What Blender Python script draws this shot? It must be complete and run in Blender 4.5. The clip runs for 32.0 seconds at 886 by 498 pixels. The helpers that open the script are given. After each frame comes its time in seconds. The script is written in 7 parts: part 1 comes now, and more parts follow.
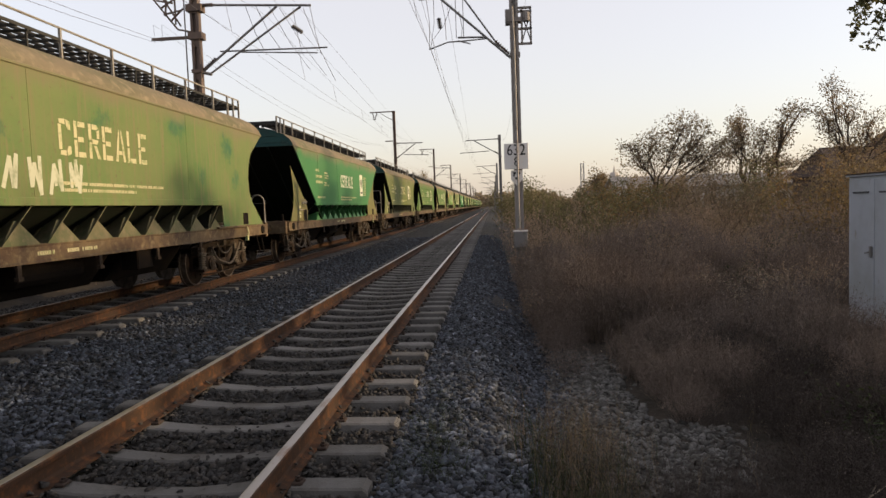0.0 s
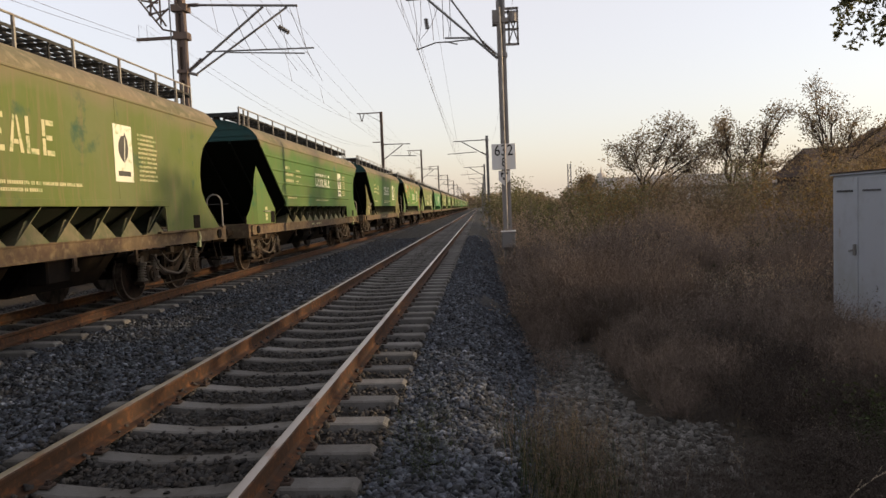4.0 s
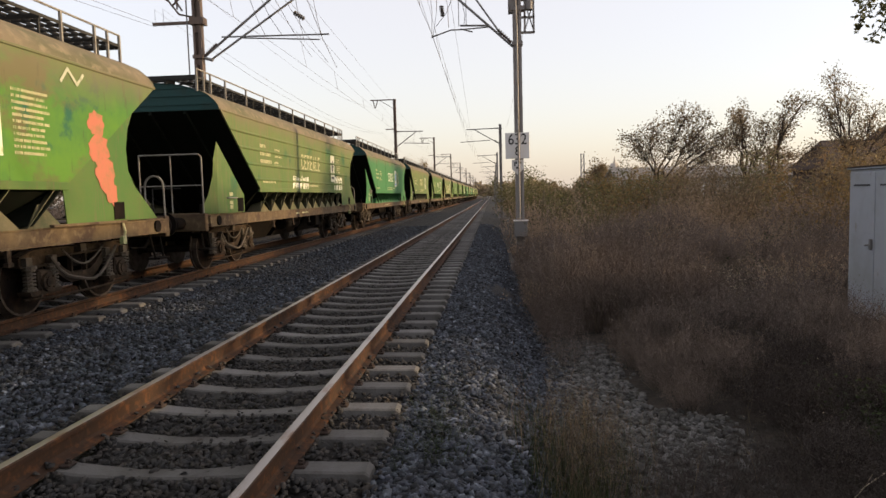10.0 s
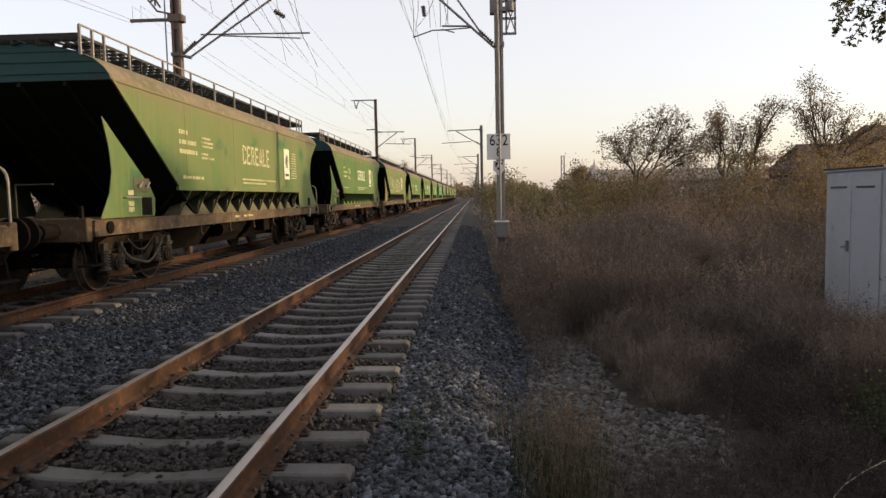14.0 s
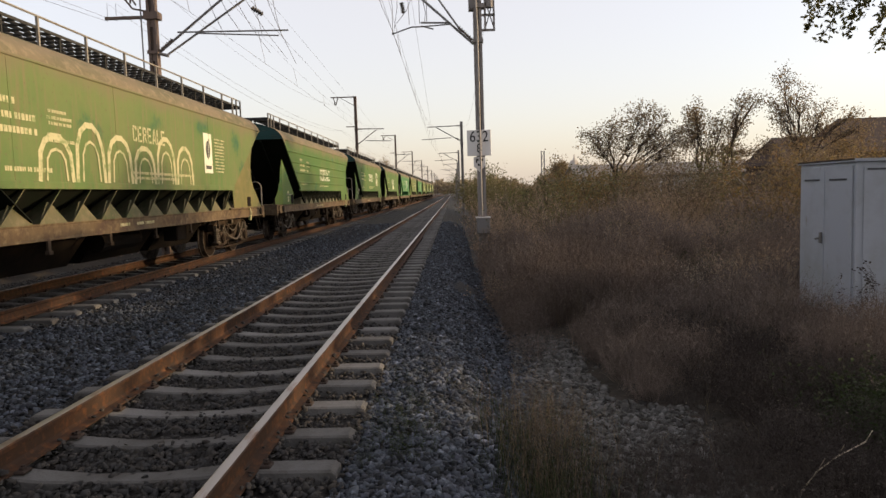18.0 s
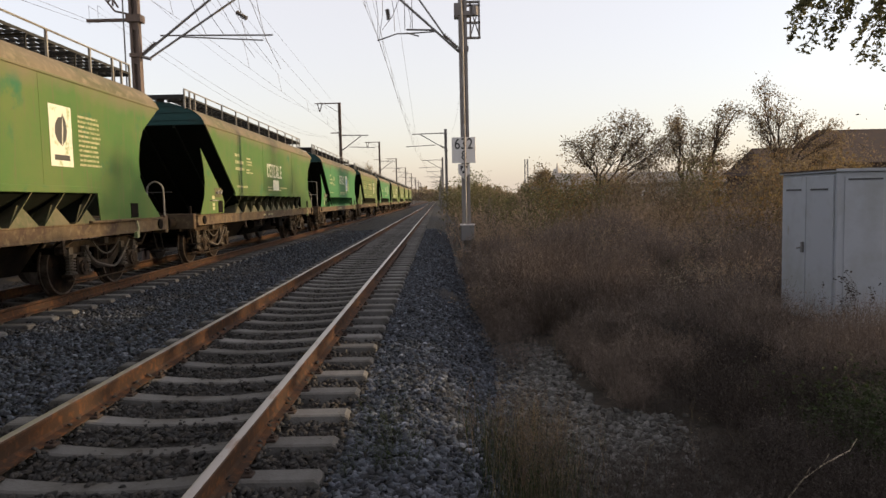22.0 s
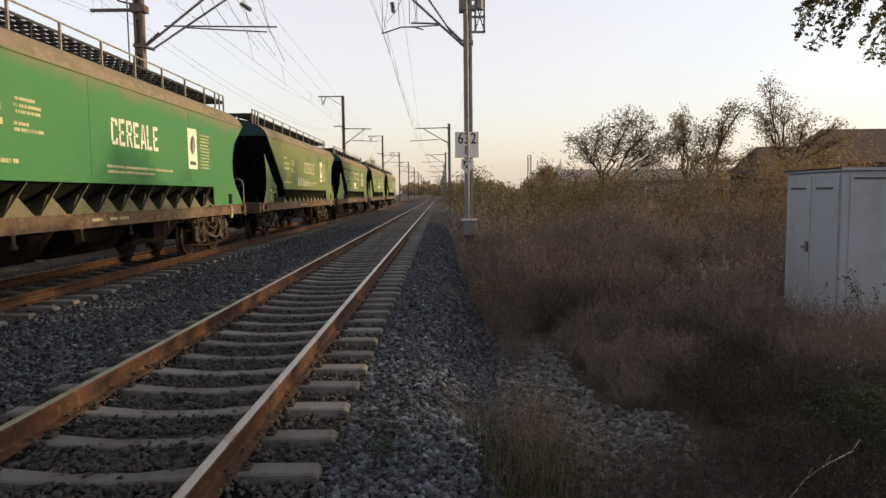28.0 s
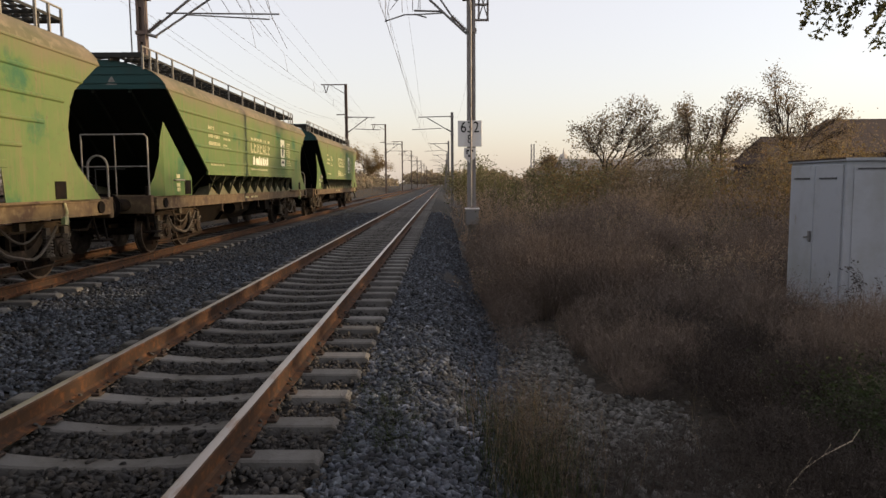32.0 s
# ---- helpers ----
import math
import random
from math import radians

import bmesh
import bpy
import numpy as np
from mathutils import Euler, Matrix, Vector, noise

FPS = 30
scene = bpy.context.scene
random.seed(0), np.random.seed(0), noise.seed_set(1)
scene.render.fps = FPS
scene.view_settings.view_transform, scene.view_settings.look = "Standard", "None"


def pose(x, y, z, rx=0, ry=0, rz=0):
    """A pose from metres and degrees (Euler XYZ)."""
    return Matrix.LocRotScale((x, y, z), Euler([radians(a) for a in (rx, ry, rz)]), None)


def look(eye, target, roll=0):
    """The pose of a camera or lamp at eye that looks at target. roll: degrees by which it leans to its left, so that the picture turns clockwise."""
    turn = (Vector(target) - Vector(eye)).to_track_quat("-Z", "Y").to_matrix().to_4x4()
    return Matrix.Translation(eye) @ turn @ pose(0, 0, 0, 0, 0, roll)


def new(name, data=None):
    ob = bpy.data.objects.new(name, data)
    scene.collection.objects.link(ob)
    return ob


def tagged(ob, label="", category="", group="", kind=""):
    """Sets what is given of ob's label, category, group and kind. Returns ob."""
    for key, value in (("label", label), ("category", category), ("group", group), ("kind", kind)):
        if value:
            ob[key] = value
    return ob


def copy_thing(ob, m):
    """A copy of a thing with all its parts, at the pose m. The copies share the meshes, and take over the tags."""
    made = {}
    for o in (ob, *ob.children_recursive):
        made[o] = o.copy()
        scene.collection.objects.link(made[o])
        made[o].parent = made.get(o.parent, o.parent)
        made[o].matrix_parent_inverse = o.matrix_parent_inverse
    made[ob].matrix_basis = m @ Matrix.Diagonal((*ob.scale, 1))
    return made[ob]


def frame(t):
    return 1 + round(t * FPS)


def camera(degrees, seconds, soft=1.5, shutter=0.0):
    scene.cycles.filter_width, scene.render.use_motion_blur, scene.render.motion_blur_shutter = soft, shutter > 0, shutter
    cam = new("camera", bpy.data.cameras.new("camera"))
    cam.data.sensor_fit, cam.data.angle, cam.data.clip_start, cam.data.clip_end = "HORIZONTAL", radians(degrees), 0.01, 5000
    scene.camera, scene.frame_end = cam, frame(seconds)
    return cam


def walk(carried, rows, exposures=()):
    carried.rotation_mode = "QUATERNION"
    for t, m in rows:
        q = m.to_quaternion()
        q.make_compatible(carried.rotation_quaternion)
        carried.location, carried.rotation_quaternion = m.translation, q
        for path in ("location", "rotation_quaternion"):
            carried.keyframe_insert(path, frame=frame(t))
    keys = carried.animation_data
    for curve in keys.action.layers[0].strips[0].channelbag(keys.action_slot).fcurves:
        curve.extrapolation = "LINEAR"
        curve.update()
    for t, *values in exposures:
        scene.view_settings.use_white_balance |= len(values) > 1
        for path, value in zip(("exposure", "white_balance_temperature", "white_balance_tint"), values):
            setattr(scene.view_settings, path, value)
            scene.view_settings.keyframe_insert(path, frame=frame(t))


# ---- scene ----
cam = camera(66.4, 32.0)
PATH = [
    (0, (2.094, 0.848, 1.476), (1.943, 2.839, 1.351), -2.1),
    (0.5, (2.096, 0.848, 1.469), (1.957, 2.84, 1.365), -2.1),
    (1, (2.097, 0.867, 1.469), (1.974, 2.861, 1.364), -2.4),
    (1.5, (2.097, 0.846, 1.466), (1.998, 2.842, 1.374), -2.2),
    (2, (2.1, 0.826, 1.478), (1.987, 2.82, 1.376), -2.2),
    (2.5, (2.096, 0.843, 1.47), (1.973, 2.836, 1.364), -2.2),
    (3, (2.105, 0.819, 1.475), (1.985, 2.812, 1.365), -2.2),
    (3.5, (2.098, 0.854, 1.46), (1.985, 2.847, 1.345), -2.4),
    (5.5, (2.074, 0.853, 1.453), (1.937, 2.843, 1.311), -1.3),
    (6, (2.077, 0.835, 1.465), (1.927, 2.824, 1.324), -1.3),
    (6.5, (2.071, 0.849, 1.457), (1.91, 2.838, 1.319), -1.4),
    (7, (2.081, 0.818, 1.464), (1.909, 2.806, 1.336), -1.4),
    (7.5, (2.072, 0.819, 1.46), (1.883, 2.806, 1.326), -1.2),
    (8, (2.068, 0.803, 1.463), (1.865, 2.787, 1.317), -0.8),
    (8.5, (2.066, 0.793, 1.466), (1.866, 2.777, 1.309), -1.0),
    (9, (2.063, 0.788, 1.462), (1.896, 2.775, 1.313), -1.6),
    (9.5, (2.06, 0.811, 1.463), (1.898, 2.798, 1.311), -2.1),
    (10, (2.066, 0.821, 1.467), (1.917, 2.809, 1.31), -1.5),
    (10.5, (2.06, 0.816, 1.458), (1.913, 2.803, 1.284), -1.1),
    (11, (2.054, 0.827, 1.453), (1.908, 2.813, 1.271), -1.0),
    (11.5, (2.057, 0.843, 1.457), (1.913, 2.83, 1.278), -1.0),
    (12, (2.057, 0.858, 1.452), (1.936, 2.849, 1.31), -1.3),
    (12.5, (2.052, 0.875, 1.458), (1.921, 2.865, 1.307), -1.1),
    (13, (2.054, 0.883, 1.457), (1.918, 2.872, 1.292), -1.1),
    (13.5, (2.059, 0.884, 1.456), (1.936, 2.874, 1.302), -1.0),
    (14, (2.054, 0.863, 1.45), (1.962, 2.855, 1.295), -1.2),
    (14.5, (2.044, 0.858, 1.453), (1.974, 2.852, 1.319), -1.3),
    (16.5, (2.052, 0.826, 1.445), (2.016, 2.819, 1.29), -1.4),
    (17, (2.046, 0.786, 1.45), (2.008, 2.779, 1.29), -1.4),
    (17.5, (2.045, 0.798, 1.45), (2.009, 2.789, 1.269), -1.1),
    (18, (2.051, 0.815, 1.457), (2.013, 2.807, 1.29), -1.8),
    (18.5, (2.043, 0.805, 1.442), (1.999, 2.797, 1.267), -2.2),
    (19, (2.037, 0.838, 1.45), (2.04, 2.831, 1.291), -1.7),
    (19.5, (2.028, 0.85, 1.443), (2.036, 2.844, 1.288), -2.1),
    (20, (2.023, 0.842, 1.447), (2.025, 2.836, 1.286), -1.5),
    (20.5, (2.022, 0.83, 1.454), (2.009, 2.823, 1.295), -1.3),
    (21, (2.03, 0.851, 1.445), (2.026, 2.844, 1.283), -1.4),
    (21.5, (2.035, 0.871, 1.444), (2.042, 2.864, 1.28), -1.4),
    (22, (2.03, 0.857, 1.447), (2.042, 2.852, 1.3), -1.3),
    (22.5, (2.034, 0.898, 1.444), (2.04, 2.891, 1.277), -1.3),
    (23, (2.024, 0.899, 1.442), (2.039, 2.89, 1.254), -0.9),
    (23.5, (2.02, 0.902, 1.44), (2.028, 2.893, 1.255), -0.2),
    (24, (2.019, 0.918, 1.434), (2.026, 2.908, 1.232), -0.1),
    (24.5, (2.025, 0.912, 1.44), (2.046, 2.902, 1.242), 0.1),
    (25, (2.026, 0.915, 1.442), (2.033, 2.906, 1.252), -0.2),
    (25.5, (2.028, 0.902, 1.446), (2.017, 2.893, 1.258), -0.5),
    (27.5, (2.025, 0.865, 1.44), (2.026, 2.858, 1.274), -0.7),
    (28, (2.03, 0.892, 1.439), (2.036, 2.886, 1.277), -0.6),
    (28.5, (2.034, 0.908, 1.44), (2.064, 2.9, 1.265), -0.7),
    (29, (2.034, 0.889, 1.443), (2.068, 2.881, 1.265), -0.1),
    (29.5, (2.038, 0.899, 1.439), (2.057, 2.89, 1.26), -0.1),
    (30, (2.036, 0.912, 1.437), (2.06, 2.903, 1.25), -0.0),
    (30.5, (2.031, 0.903, 1.431), (2.046, 2.894, 1.239), 0.0),
    (31, (2.034, 0.893, 1.437), (2.051, 2.885, 1.258), 0.2),
    (31.5, (2.038, 0.886, 1.444), (2.034, 2.878, 1.261), -0.3),
    (32, (2.037, 0.891, 1.437), (2.035, 2.882, 1.243), -0.4),
]
EXPOSURE = [(0.0, 0.95, 6720, 13), (7.0, 0.97, 6720, 13), (11.0, 1.07, 6720, 13), (14.0, 1.05, 6720, 13), (19.0, 0.98, 6720, 13), (24.0, 1.01, 6720, 13), (32.0, 0.97, 6720, 13)]
walk(cam, [(t, look(e, g, r)) for t, e, g, r in PATH], EXPOSURE)

# ---------------------------------------------------------------- light
SUN_AZ, SUN_EL = 88.0, 8.0          # degrees clockwise from the track's direction, above the horizon
world = bpy.data.worlds.new("sky")
scene.world = world
world.use_nodes = True
wn, wl = world.node_tree.nodes, world.node_tree.links
sky = wn.new("ShaderNodeTexSky")
sky.sky_type, sky.sun_disc = "NISHITA", False
sky.sun_elevation, sky.sun_rotation = radians(SUN_EL), radians(SUN_AZ)
sky.air_density, sky.dust_density, sky.ozone_density = 1.0, 3.0, 3.2
wn["Background"].inputs["Strength"].default_value = 0.15
haze = wn.new("ShaderNodeMixRGB")      # thin evening haze that evens out the sky
haze.inputs[0].default_value, haze.inputs[2].default_value = 0.27, (8.3, 7.25, 6.2, 1)
wl.new(sky.outputs["Color"], haze.inputs[1])
wl.new(haze.outputs[0], wn["Background"].inputs["Color"])
sun = new("sun", bpy.data.lights.new("sun", "SUN"))
sun.data.energy, sun.data.angle, sun.data.color = 2.8, radians(0.8), (1.0, 0.74, 0.42)
sa, se = radians(SUN_AZ), radians(SUN_EL)
sun.matrix_basis = look((60 * math.sin(sa), 60 * math.cos(sa), 60 * math.tan(se)), (0, 0, 0))

# ---------------------------------------------------------------- materials
def mat(name, base, rough=0.8, metal=0.0, spots=(), bump=0.0, bump_scale=60.0, vary=0.0, obj_vary=0.0, isl_vary=0.0, spec=0.3, trans=0.0, coord="Object", dust=None):
    """A node material. spots: (colour, noise scale, threshold, softness) laid one over the other."""
    m = bpy.data.materials.new(name)
    m.use_nodes = True
    n, l = m.node_tree.nodes, m.node_tree.links
    b = n["Principled BSDF"]
    b.inputs["Roughness"].default_value, b.inputs["Metallic"].default_value = rough, metal
    b.inputs["Specular IOR Level"].default_value = spec
    tc = n.new("ShaderNodeTexCoord")
    out = None
    rgb = n.new("ShaderNodeRGB")
    rgb.outputs[0].default_value = (*base, 1)
    out = rgb.outputs[0]
    for col, sc, th, soft, *st in spots:
        tex = n.new("ShaderNodeTexNoise")
        tex.inputs["Scale"].default_value, tex.inputs["Detail"].default_value = sc, 8
        tex.inputs["Roughness"].default_value = 0.65
        vec = tc.outputs[coord]
        if st:
            mp = n.new("ShaderNodeMapping")
            mp.inputs["Scale"].default_value = st[0]
            l.new(vec, mp.inputs[0])
            vec = mp.outputs[0]
        l.new(vec, tex.inputs["Vector"])
        rr = n.new("ShaderNodeMapRange")
        rr.inputs[1].default_value, rr.inputs[2].default_value = th - soft, th + soft
        l.new(tex.outputs["Fac"], rr.inputs[0])
        mx = n.new("ShaderNodeMixRGB")
        mx.inputs[2].default_value = (*col, 1)
        l.new(rr.outputs[0], mx.inputs[0])
        l.new(out, mx.inputs[1])
        out = mx.outputs[0]
    if dust:
        # dust that lies thickest at the height dust[1] and thins out, unevenly, down to dust[0]
        sep = n.new("ShaderNodeSeparateXYZ")
        l.new(tc.outputs[coord], sep.inputs[0])
        tex = n.new("ShaderNodeTexNoise")
        tex.inputs["Scale"].default_value, tex.inputs["Detail"].default_value = 1.6, 8
        l.new(tc.outputs[coord], tex.inputs["Vector"])
        off = n.new("ShaderNodeMath")
        off.operation = "MULTIPLY_ADD"
        off.inputs[1].default_value = 0.55
        l.new(tex.outputs["Fac"], off.inputs[0])
        l.new(sep.outputs["Z"], off.inputs[2])
        rr = n.new("ShaderNodeMapRange")
        rr.inputs[1].default_value, rr.inputs[2].default_value = dust[0] + 0.275, dust[1] + 0.275
        rr.inputs[4].default_value = 0.85
        l.new(off.outputs[0], rr.inputs[0])
        mx = n.new("ShaderNodeMixRGB")
        mx.inputs[2].default_value = (*dust[2], 1)
        l.new(rr.outputs[0], mx.inputs[0])
        l.new(out, mx.inputs[1])
        out = mx.outputs[0]
    for amount, src in ((obj_vary, "obj"), (isl_vary, "isl")):
        if amount:
            if src == "obj":
                rnd = n.new("ShaderNodeObjectInfo").outputs["Random"]
            else:
                rnd = n.new("ShaderNodeNewGeometry").outputs["Random Per Island"]
            hs = n.new("ShaderNodeHueSaturation")
            r1 = n.new("ShaderNodeMapRange")
            r1.inputs[3].default_value, r1.inputs[4].default_value = 1 - amount, 1 + amount
            l.new(rnd, r1.inputs[0])
            l.new(r1.outputs[0], hs.inputs["Value"])
            l.new(out, hs.inputs["Color"])
            if amount > 0.3:
                r2 = n.new("ShaderNodeMapRange")
                r2.inputs[3].default_value, r2.inputs[4].default_value = 0.485, 0.515
                mul = n.new("ShaderNodeMath")
                mul.operation = "FRACT"
                m7 = n.new("ShaderNodeMath")
                m7.operation = "MULTIPLY"
                m7.inputs[1].default_value = 7.31
                l.new(rnd, m7.inputs[0]); l.new(m7.outputs[0], mul.inputs[0]); l.new(mul.outputs[0], r2.inputs[0])
                l.new(r2.outputs[0], hs.inputs["Hue"])
            out = hs.outputs[0]
    l.new(out, b.inputs["Base Color"])
    if bump:
        tex = n.new("ShaderNodeTexNoise")
        tex.inputs["Scale"].default_value, tex.inputs["Detail"].default_value = bump_scale, 6
        l.new(tc.outputs[coord], tex.inputs["Vector"])
        bp = n.new("ShaderNodeBump")
        bp.inputs["Strength"].default_value, bp.inputs["Distance"].default_value = bump, 0.02
        l.new(tex.outputs["Fac"], bp.inputs["Height"])
        l.new(bp.outputs[0], b.inputs["Normal"])
    if trans:
        tr, ad = n.new("ShaderNodeBsdfTranslucent"), n.new("ShaderNodeMixShader")
        ad.inputs[0].default_value = trans
        l.new(out, tr.inputs["Color"])
        l.new(b.outputs[0], ad.inputs[1]); l.new(tr.outputs[0], ad.inputs[2])
        l.new(ad.outputs[0], n["Material Output"].inputs["Surface"])
    return m


STREAK = (0.6, 3.0, 0.25)
M = {}
M["fresh"] = mat("green_paint_fresh", (0.036, 0.133, 0.046), 0.6, spec=0.15, spots=[((0.048, 0.134, 0.050), 0.7, 0.55, 0.15), ((0.081, 0.105, 0.051), 5, 0.70, 0.08, STREAK)], dust=(3.12, 3.42, (0.141, 0.118, 0.076)))
M["mid"] = mat("green_paint", (0.052, 0.117, 0.032), 0.7, spec=0.15, spots=[((0.085, 0.122, 0.038), 0.5, 0.52, 0.14), ((0.10, 0.10, 0.05), 4, 0.64, 0.10, STREAK), ((0.030, 0.105, 0.05), 1.1, 0.64, 0.05), ((0.085, 0.10, 0.045), 14, 0.64, 0.06)], dust=(3.12, 3.42, (0.141, 0.118, 0.076)))
M["faded"] = mat("green_paint_faded", (0.108, 0.138, 0.054), 0.75, spec=0.15, spots=[((0.070, 0.125, 0.042), 0.45, 0.54, 0.12), ((0.14, 0.125, 0.065), 3.5, 0.60, 0.10, STREAK), ((0.035, 0.095, 0.05), 0.9, 0.64, 0.05), ((0.10, 0.09, 0.05), 14, 0.64, 0.06)], dust=(3.12, 3.42, (0.141, 0.118, 0.076)))
M["olive"] = mat("green_paint_olive", (0.080, 0.106, 0.028), 0.7, spec=0.15, spots=[((0.101, 0.116, 0.049), 0.5, 0.52, 0.14), ((0.132, 0.110, 0.058), 3.5, 0.62, 0.10, STREAK), ((0.029, 0.066, 0.043), 1.3, 0.64, 0.06)], dust=(3.12, 3.42, (0.141, 0.118, 0.076)))
M["plate"] = mat("yellowed_olive_paint", (0.128, 0.114, 0.046), 0.75, spec=0.15, spots=[((0.085, 0.095, 0.038), 1.2, 0.52, 0.14), ((0.15, 0.12, 0.062), 5, 0.60, 0.1)])
M["fin"] = mat("dusty_olive_fin_paint", (0.105, 0.092, 0.056), 0.85, spec=0.15, spots=[((0.062, 0.072, 0.036), 2.2, 0.52, 0.12), ((0.13, 0.108, 0.07), 7, 0.60, 0.1)])
M["cap"] = mat("teal_end_paint", (0.008, 0.046, 0.044), 0.55, spots=[((0.014, 0.032, 0.026), 2.5, 0.62, 0.1)])
# near-black: the shade under the ends and hopper is put into this colour
M["slope"] = mat("shade_black_slope_sheet", (0.004, 0.007, 0.004), 0.9, spec=0.1, spots=[((0.009, 0.008, 0.006), 3, 0.55, 0.2)])
M["roof"] = mat("dusty_brown_roof", (0.141, 0.114, 0.076), 0.9, spots=[((0.084, 0.084, 0.045), 1.4, 0.55, 0.1, (1, .35, 1)), ((0.199, 0.161, 0.107), 6, 0.60, 0.1)])
M["sole"] = mat("rusty_solebar", (0.105, 0.075, 0.040), 0.85, spots=[((0.048, 0.029, 0.019), 2.2, 0.50, 0.12), ((0.135, 0.105, 0.062), 7, 0.60, 0.08)])
M["bogie"] = mat("grimy_bogie_steel", (0.044, 0.033, 0.025), 0.85, spots=[((0.020, 0.015, 0.012), 4, 0.50, 0.12), ((0.075, 0.054, 0.036), 9, 0.62, 0.1)], bump=0.3, bump_scale=30, spec=0.05)
# near-black steel: the shade below the wagons is put into its colour
M["under"] = mat("shade_dark_underframe_steel", (0.007, 0.006, 0.0055), 0.9, spots=[((0.014, 0.010, 0.008), 4, 0.58, 0.12)], spec=0.05)
M["spring"] = mat("greased_spring_steel", (0.080, 0.068, 0.056), 0.7, 0.2, spots=[((0.05, 0.04, 0.03), 8, 0.55, 0.1)])
M["wheel"] = mat("wheel_steel", (0.014, 0.011, 0.010), 0.8, 0.2, spots=[((0.035, 0.022, 0.015), 6, 0.58, 0.1)], spec=0.05)
M["tread"] = mat("polished_wheel_tread", (0.12, 0.10, 0.085), 0.55, 0.6, spots=[((0.03, 0.022, 0.018), 5, 0.5, 0.12)])
M["grate"] = mat("dark_walkway_steel", (0.024, 0.024, 0.022), 0.8)
M["handrail"] = mat("grey_handrail_paint", (0.20, 0.19, 0.17), 0.6, spots=[((0.1, 0.07, 0.05), 9, 0.6, 0.08)])
M["white"] = mat("faded_white_lettering", (0.527, 0.527, 0.442), 0.7, spots=[((0.255, 0.306, 0.170), 7, 0.60, 0.06)])
M["yellowed"] = mat("yellowed_lettering", (0.375, 0.352, 0.210), 0.7, spots=[((0.165, 0.210, 0.090), 7, 0.56, 0.06)])
M["ink"] = mat("dark_emblem_ink", (0.05, 0.05, 0.045), 0.7)
M["blue"] = mat("blue_emblem_ink", (0.10, 0.24, 0.48), 0.7)
M["pink"] = mat("pink_spray_paint", (0.36, 0.12, 0.075), 0.75, spots=[((0.20, 0.13, 0.06), 5, 0.58, 0.10)])
M["tagwhite"] = mat("white_spray_paint", (0.60, 0.60, 0.50), 0.7, spots=[((0.40, 0.42, 0.30), 5, 0.6, 0.08)])
M["sprayed"] = mat("green_paint_sprayed_over", (0.075, 0.17, 0.026), 0.7, spec=0.15, spots=[((0.045, 0.125, 0.035), 0.7, 0.52, 0.10), ((0.10, 0.095, 0.045), 1.1, 0.58, 0.05, (1, .6, 1)), ((0.022, 0.085, 0.055), 1.6, 0.62, 0.05), ((0.05, 0.06, 0.03), 3.0, 0.64, 0.05, (1, 2.5, .4))], dust=(2.85, 3.45, (0.141, 0.118, 0.076)))
M["redwash"] = mat("thin_red_spray_paint", (0.20, 0.10, 0.055), 0.75, spots=[((0.11, 0.115, 0.045), 3, 0.52, 0.12)])
M["tagworn"] = mat("worn_white_spray_paint", (0.36, 0.37, 0.28), 0.75, spots=[((0.20, 0.23, 0.14), 6, 0.58, 0.08)])
M["tagbrown"] = mat("brown_spray_paint", (0.13, 0.11, 0.055), 0.75, spots=[((0.07, 0.10, 0.04), 3, 0.55, 0.08)])
M["rail"] = mat("rusty_rail_web", (0.054, 0.029, 0.018), 0.85, spec=0.1, spots=[((0.032, 0.022, 0.017), 3, 0.50, 0.14), ((0.115, 0.050, 0.023), 14, 0.6, 0.1)])
M["railtop"] = mat("worn_rail_head", (0.34, 0.31, 0.29), 0.38, 0.9, spots=[((0.20, 0.12, 0.085), 8, 0.60, 0.06, (1, .2, 1))])
M["railtop2"] = mat("rust_filmed_rail_head", (0.11, 0.075, 0.052), 0.7, 0.2, spots=[((0.140, 0.077, 0.042), 6, 0.55, 0.1)])
M["sleeper"] = mat("weathered_concrete_sleeper", (0.106, 0.104, 0.102), 0.9, spots=[((0.066, 0.062, 0.058), 3.5, 0.54, 0.12), ((0.062, 0.052, 0.046), 9, 0.66, 0.08)], bump=0.35, bump_scale=60, obj_vary=0.26)
M["clip"] = mat("rusty_rail_clip", (0.030, 0.020, 0.016), 0.9)
M["ballast"] = mat("grey_ballast_bed", (0.019, 0.0175, 0.0165), 0.95, spots=[((0.014, 0.013, 0.012), 14, 0.5, 0.1), ((0.042, 0.038, 0.036), 30, 0.6, 0.06)], bump=1.0, bump_scale=22)
M["stone"] = mat("crushed_granite", (0.045, 0.052, 0.066), 0.9, spots=[((0.015, 0.017, 0.021), 9, 0.52, 0.08), ((0.125, 0.138, 0.165), 5, 0.62, 0.05)], isl_vary=0.85)
M["brownstone"] = mat("rust_stained_ballast_stone", (0.0238, 0.0238, 0.0246), 0.92, spots=[((0.043, 0.037, 0.032), 9, 0.55, 0.1)], isl_vary=0.36)
M["palestone"] = mat("pale_limestone_rubble", (0.092, 0.092, 0.090), 0.9, spots=[((0.040, 0.038, 0.034), 8, 0.52, 0.1)], isl_vary=0.55)
M["soil"] = mat("dry_soil", (0.024, 0.019, 0.016), 0.95, spots=[((0.018, 0.016, 0.011), 0.8, 0.5, 0.15), ((0.040, 0.031, 0.022), 6, 0.60, 0.1)], bump=0.8, bump_scale=9)
M["twig"] = mat("dry_weed_stems", (0.285, 0.210, 0.155), 0.9, isl_vary=0.3, trans=0.35)
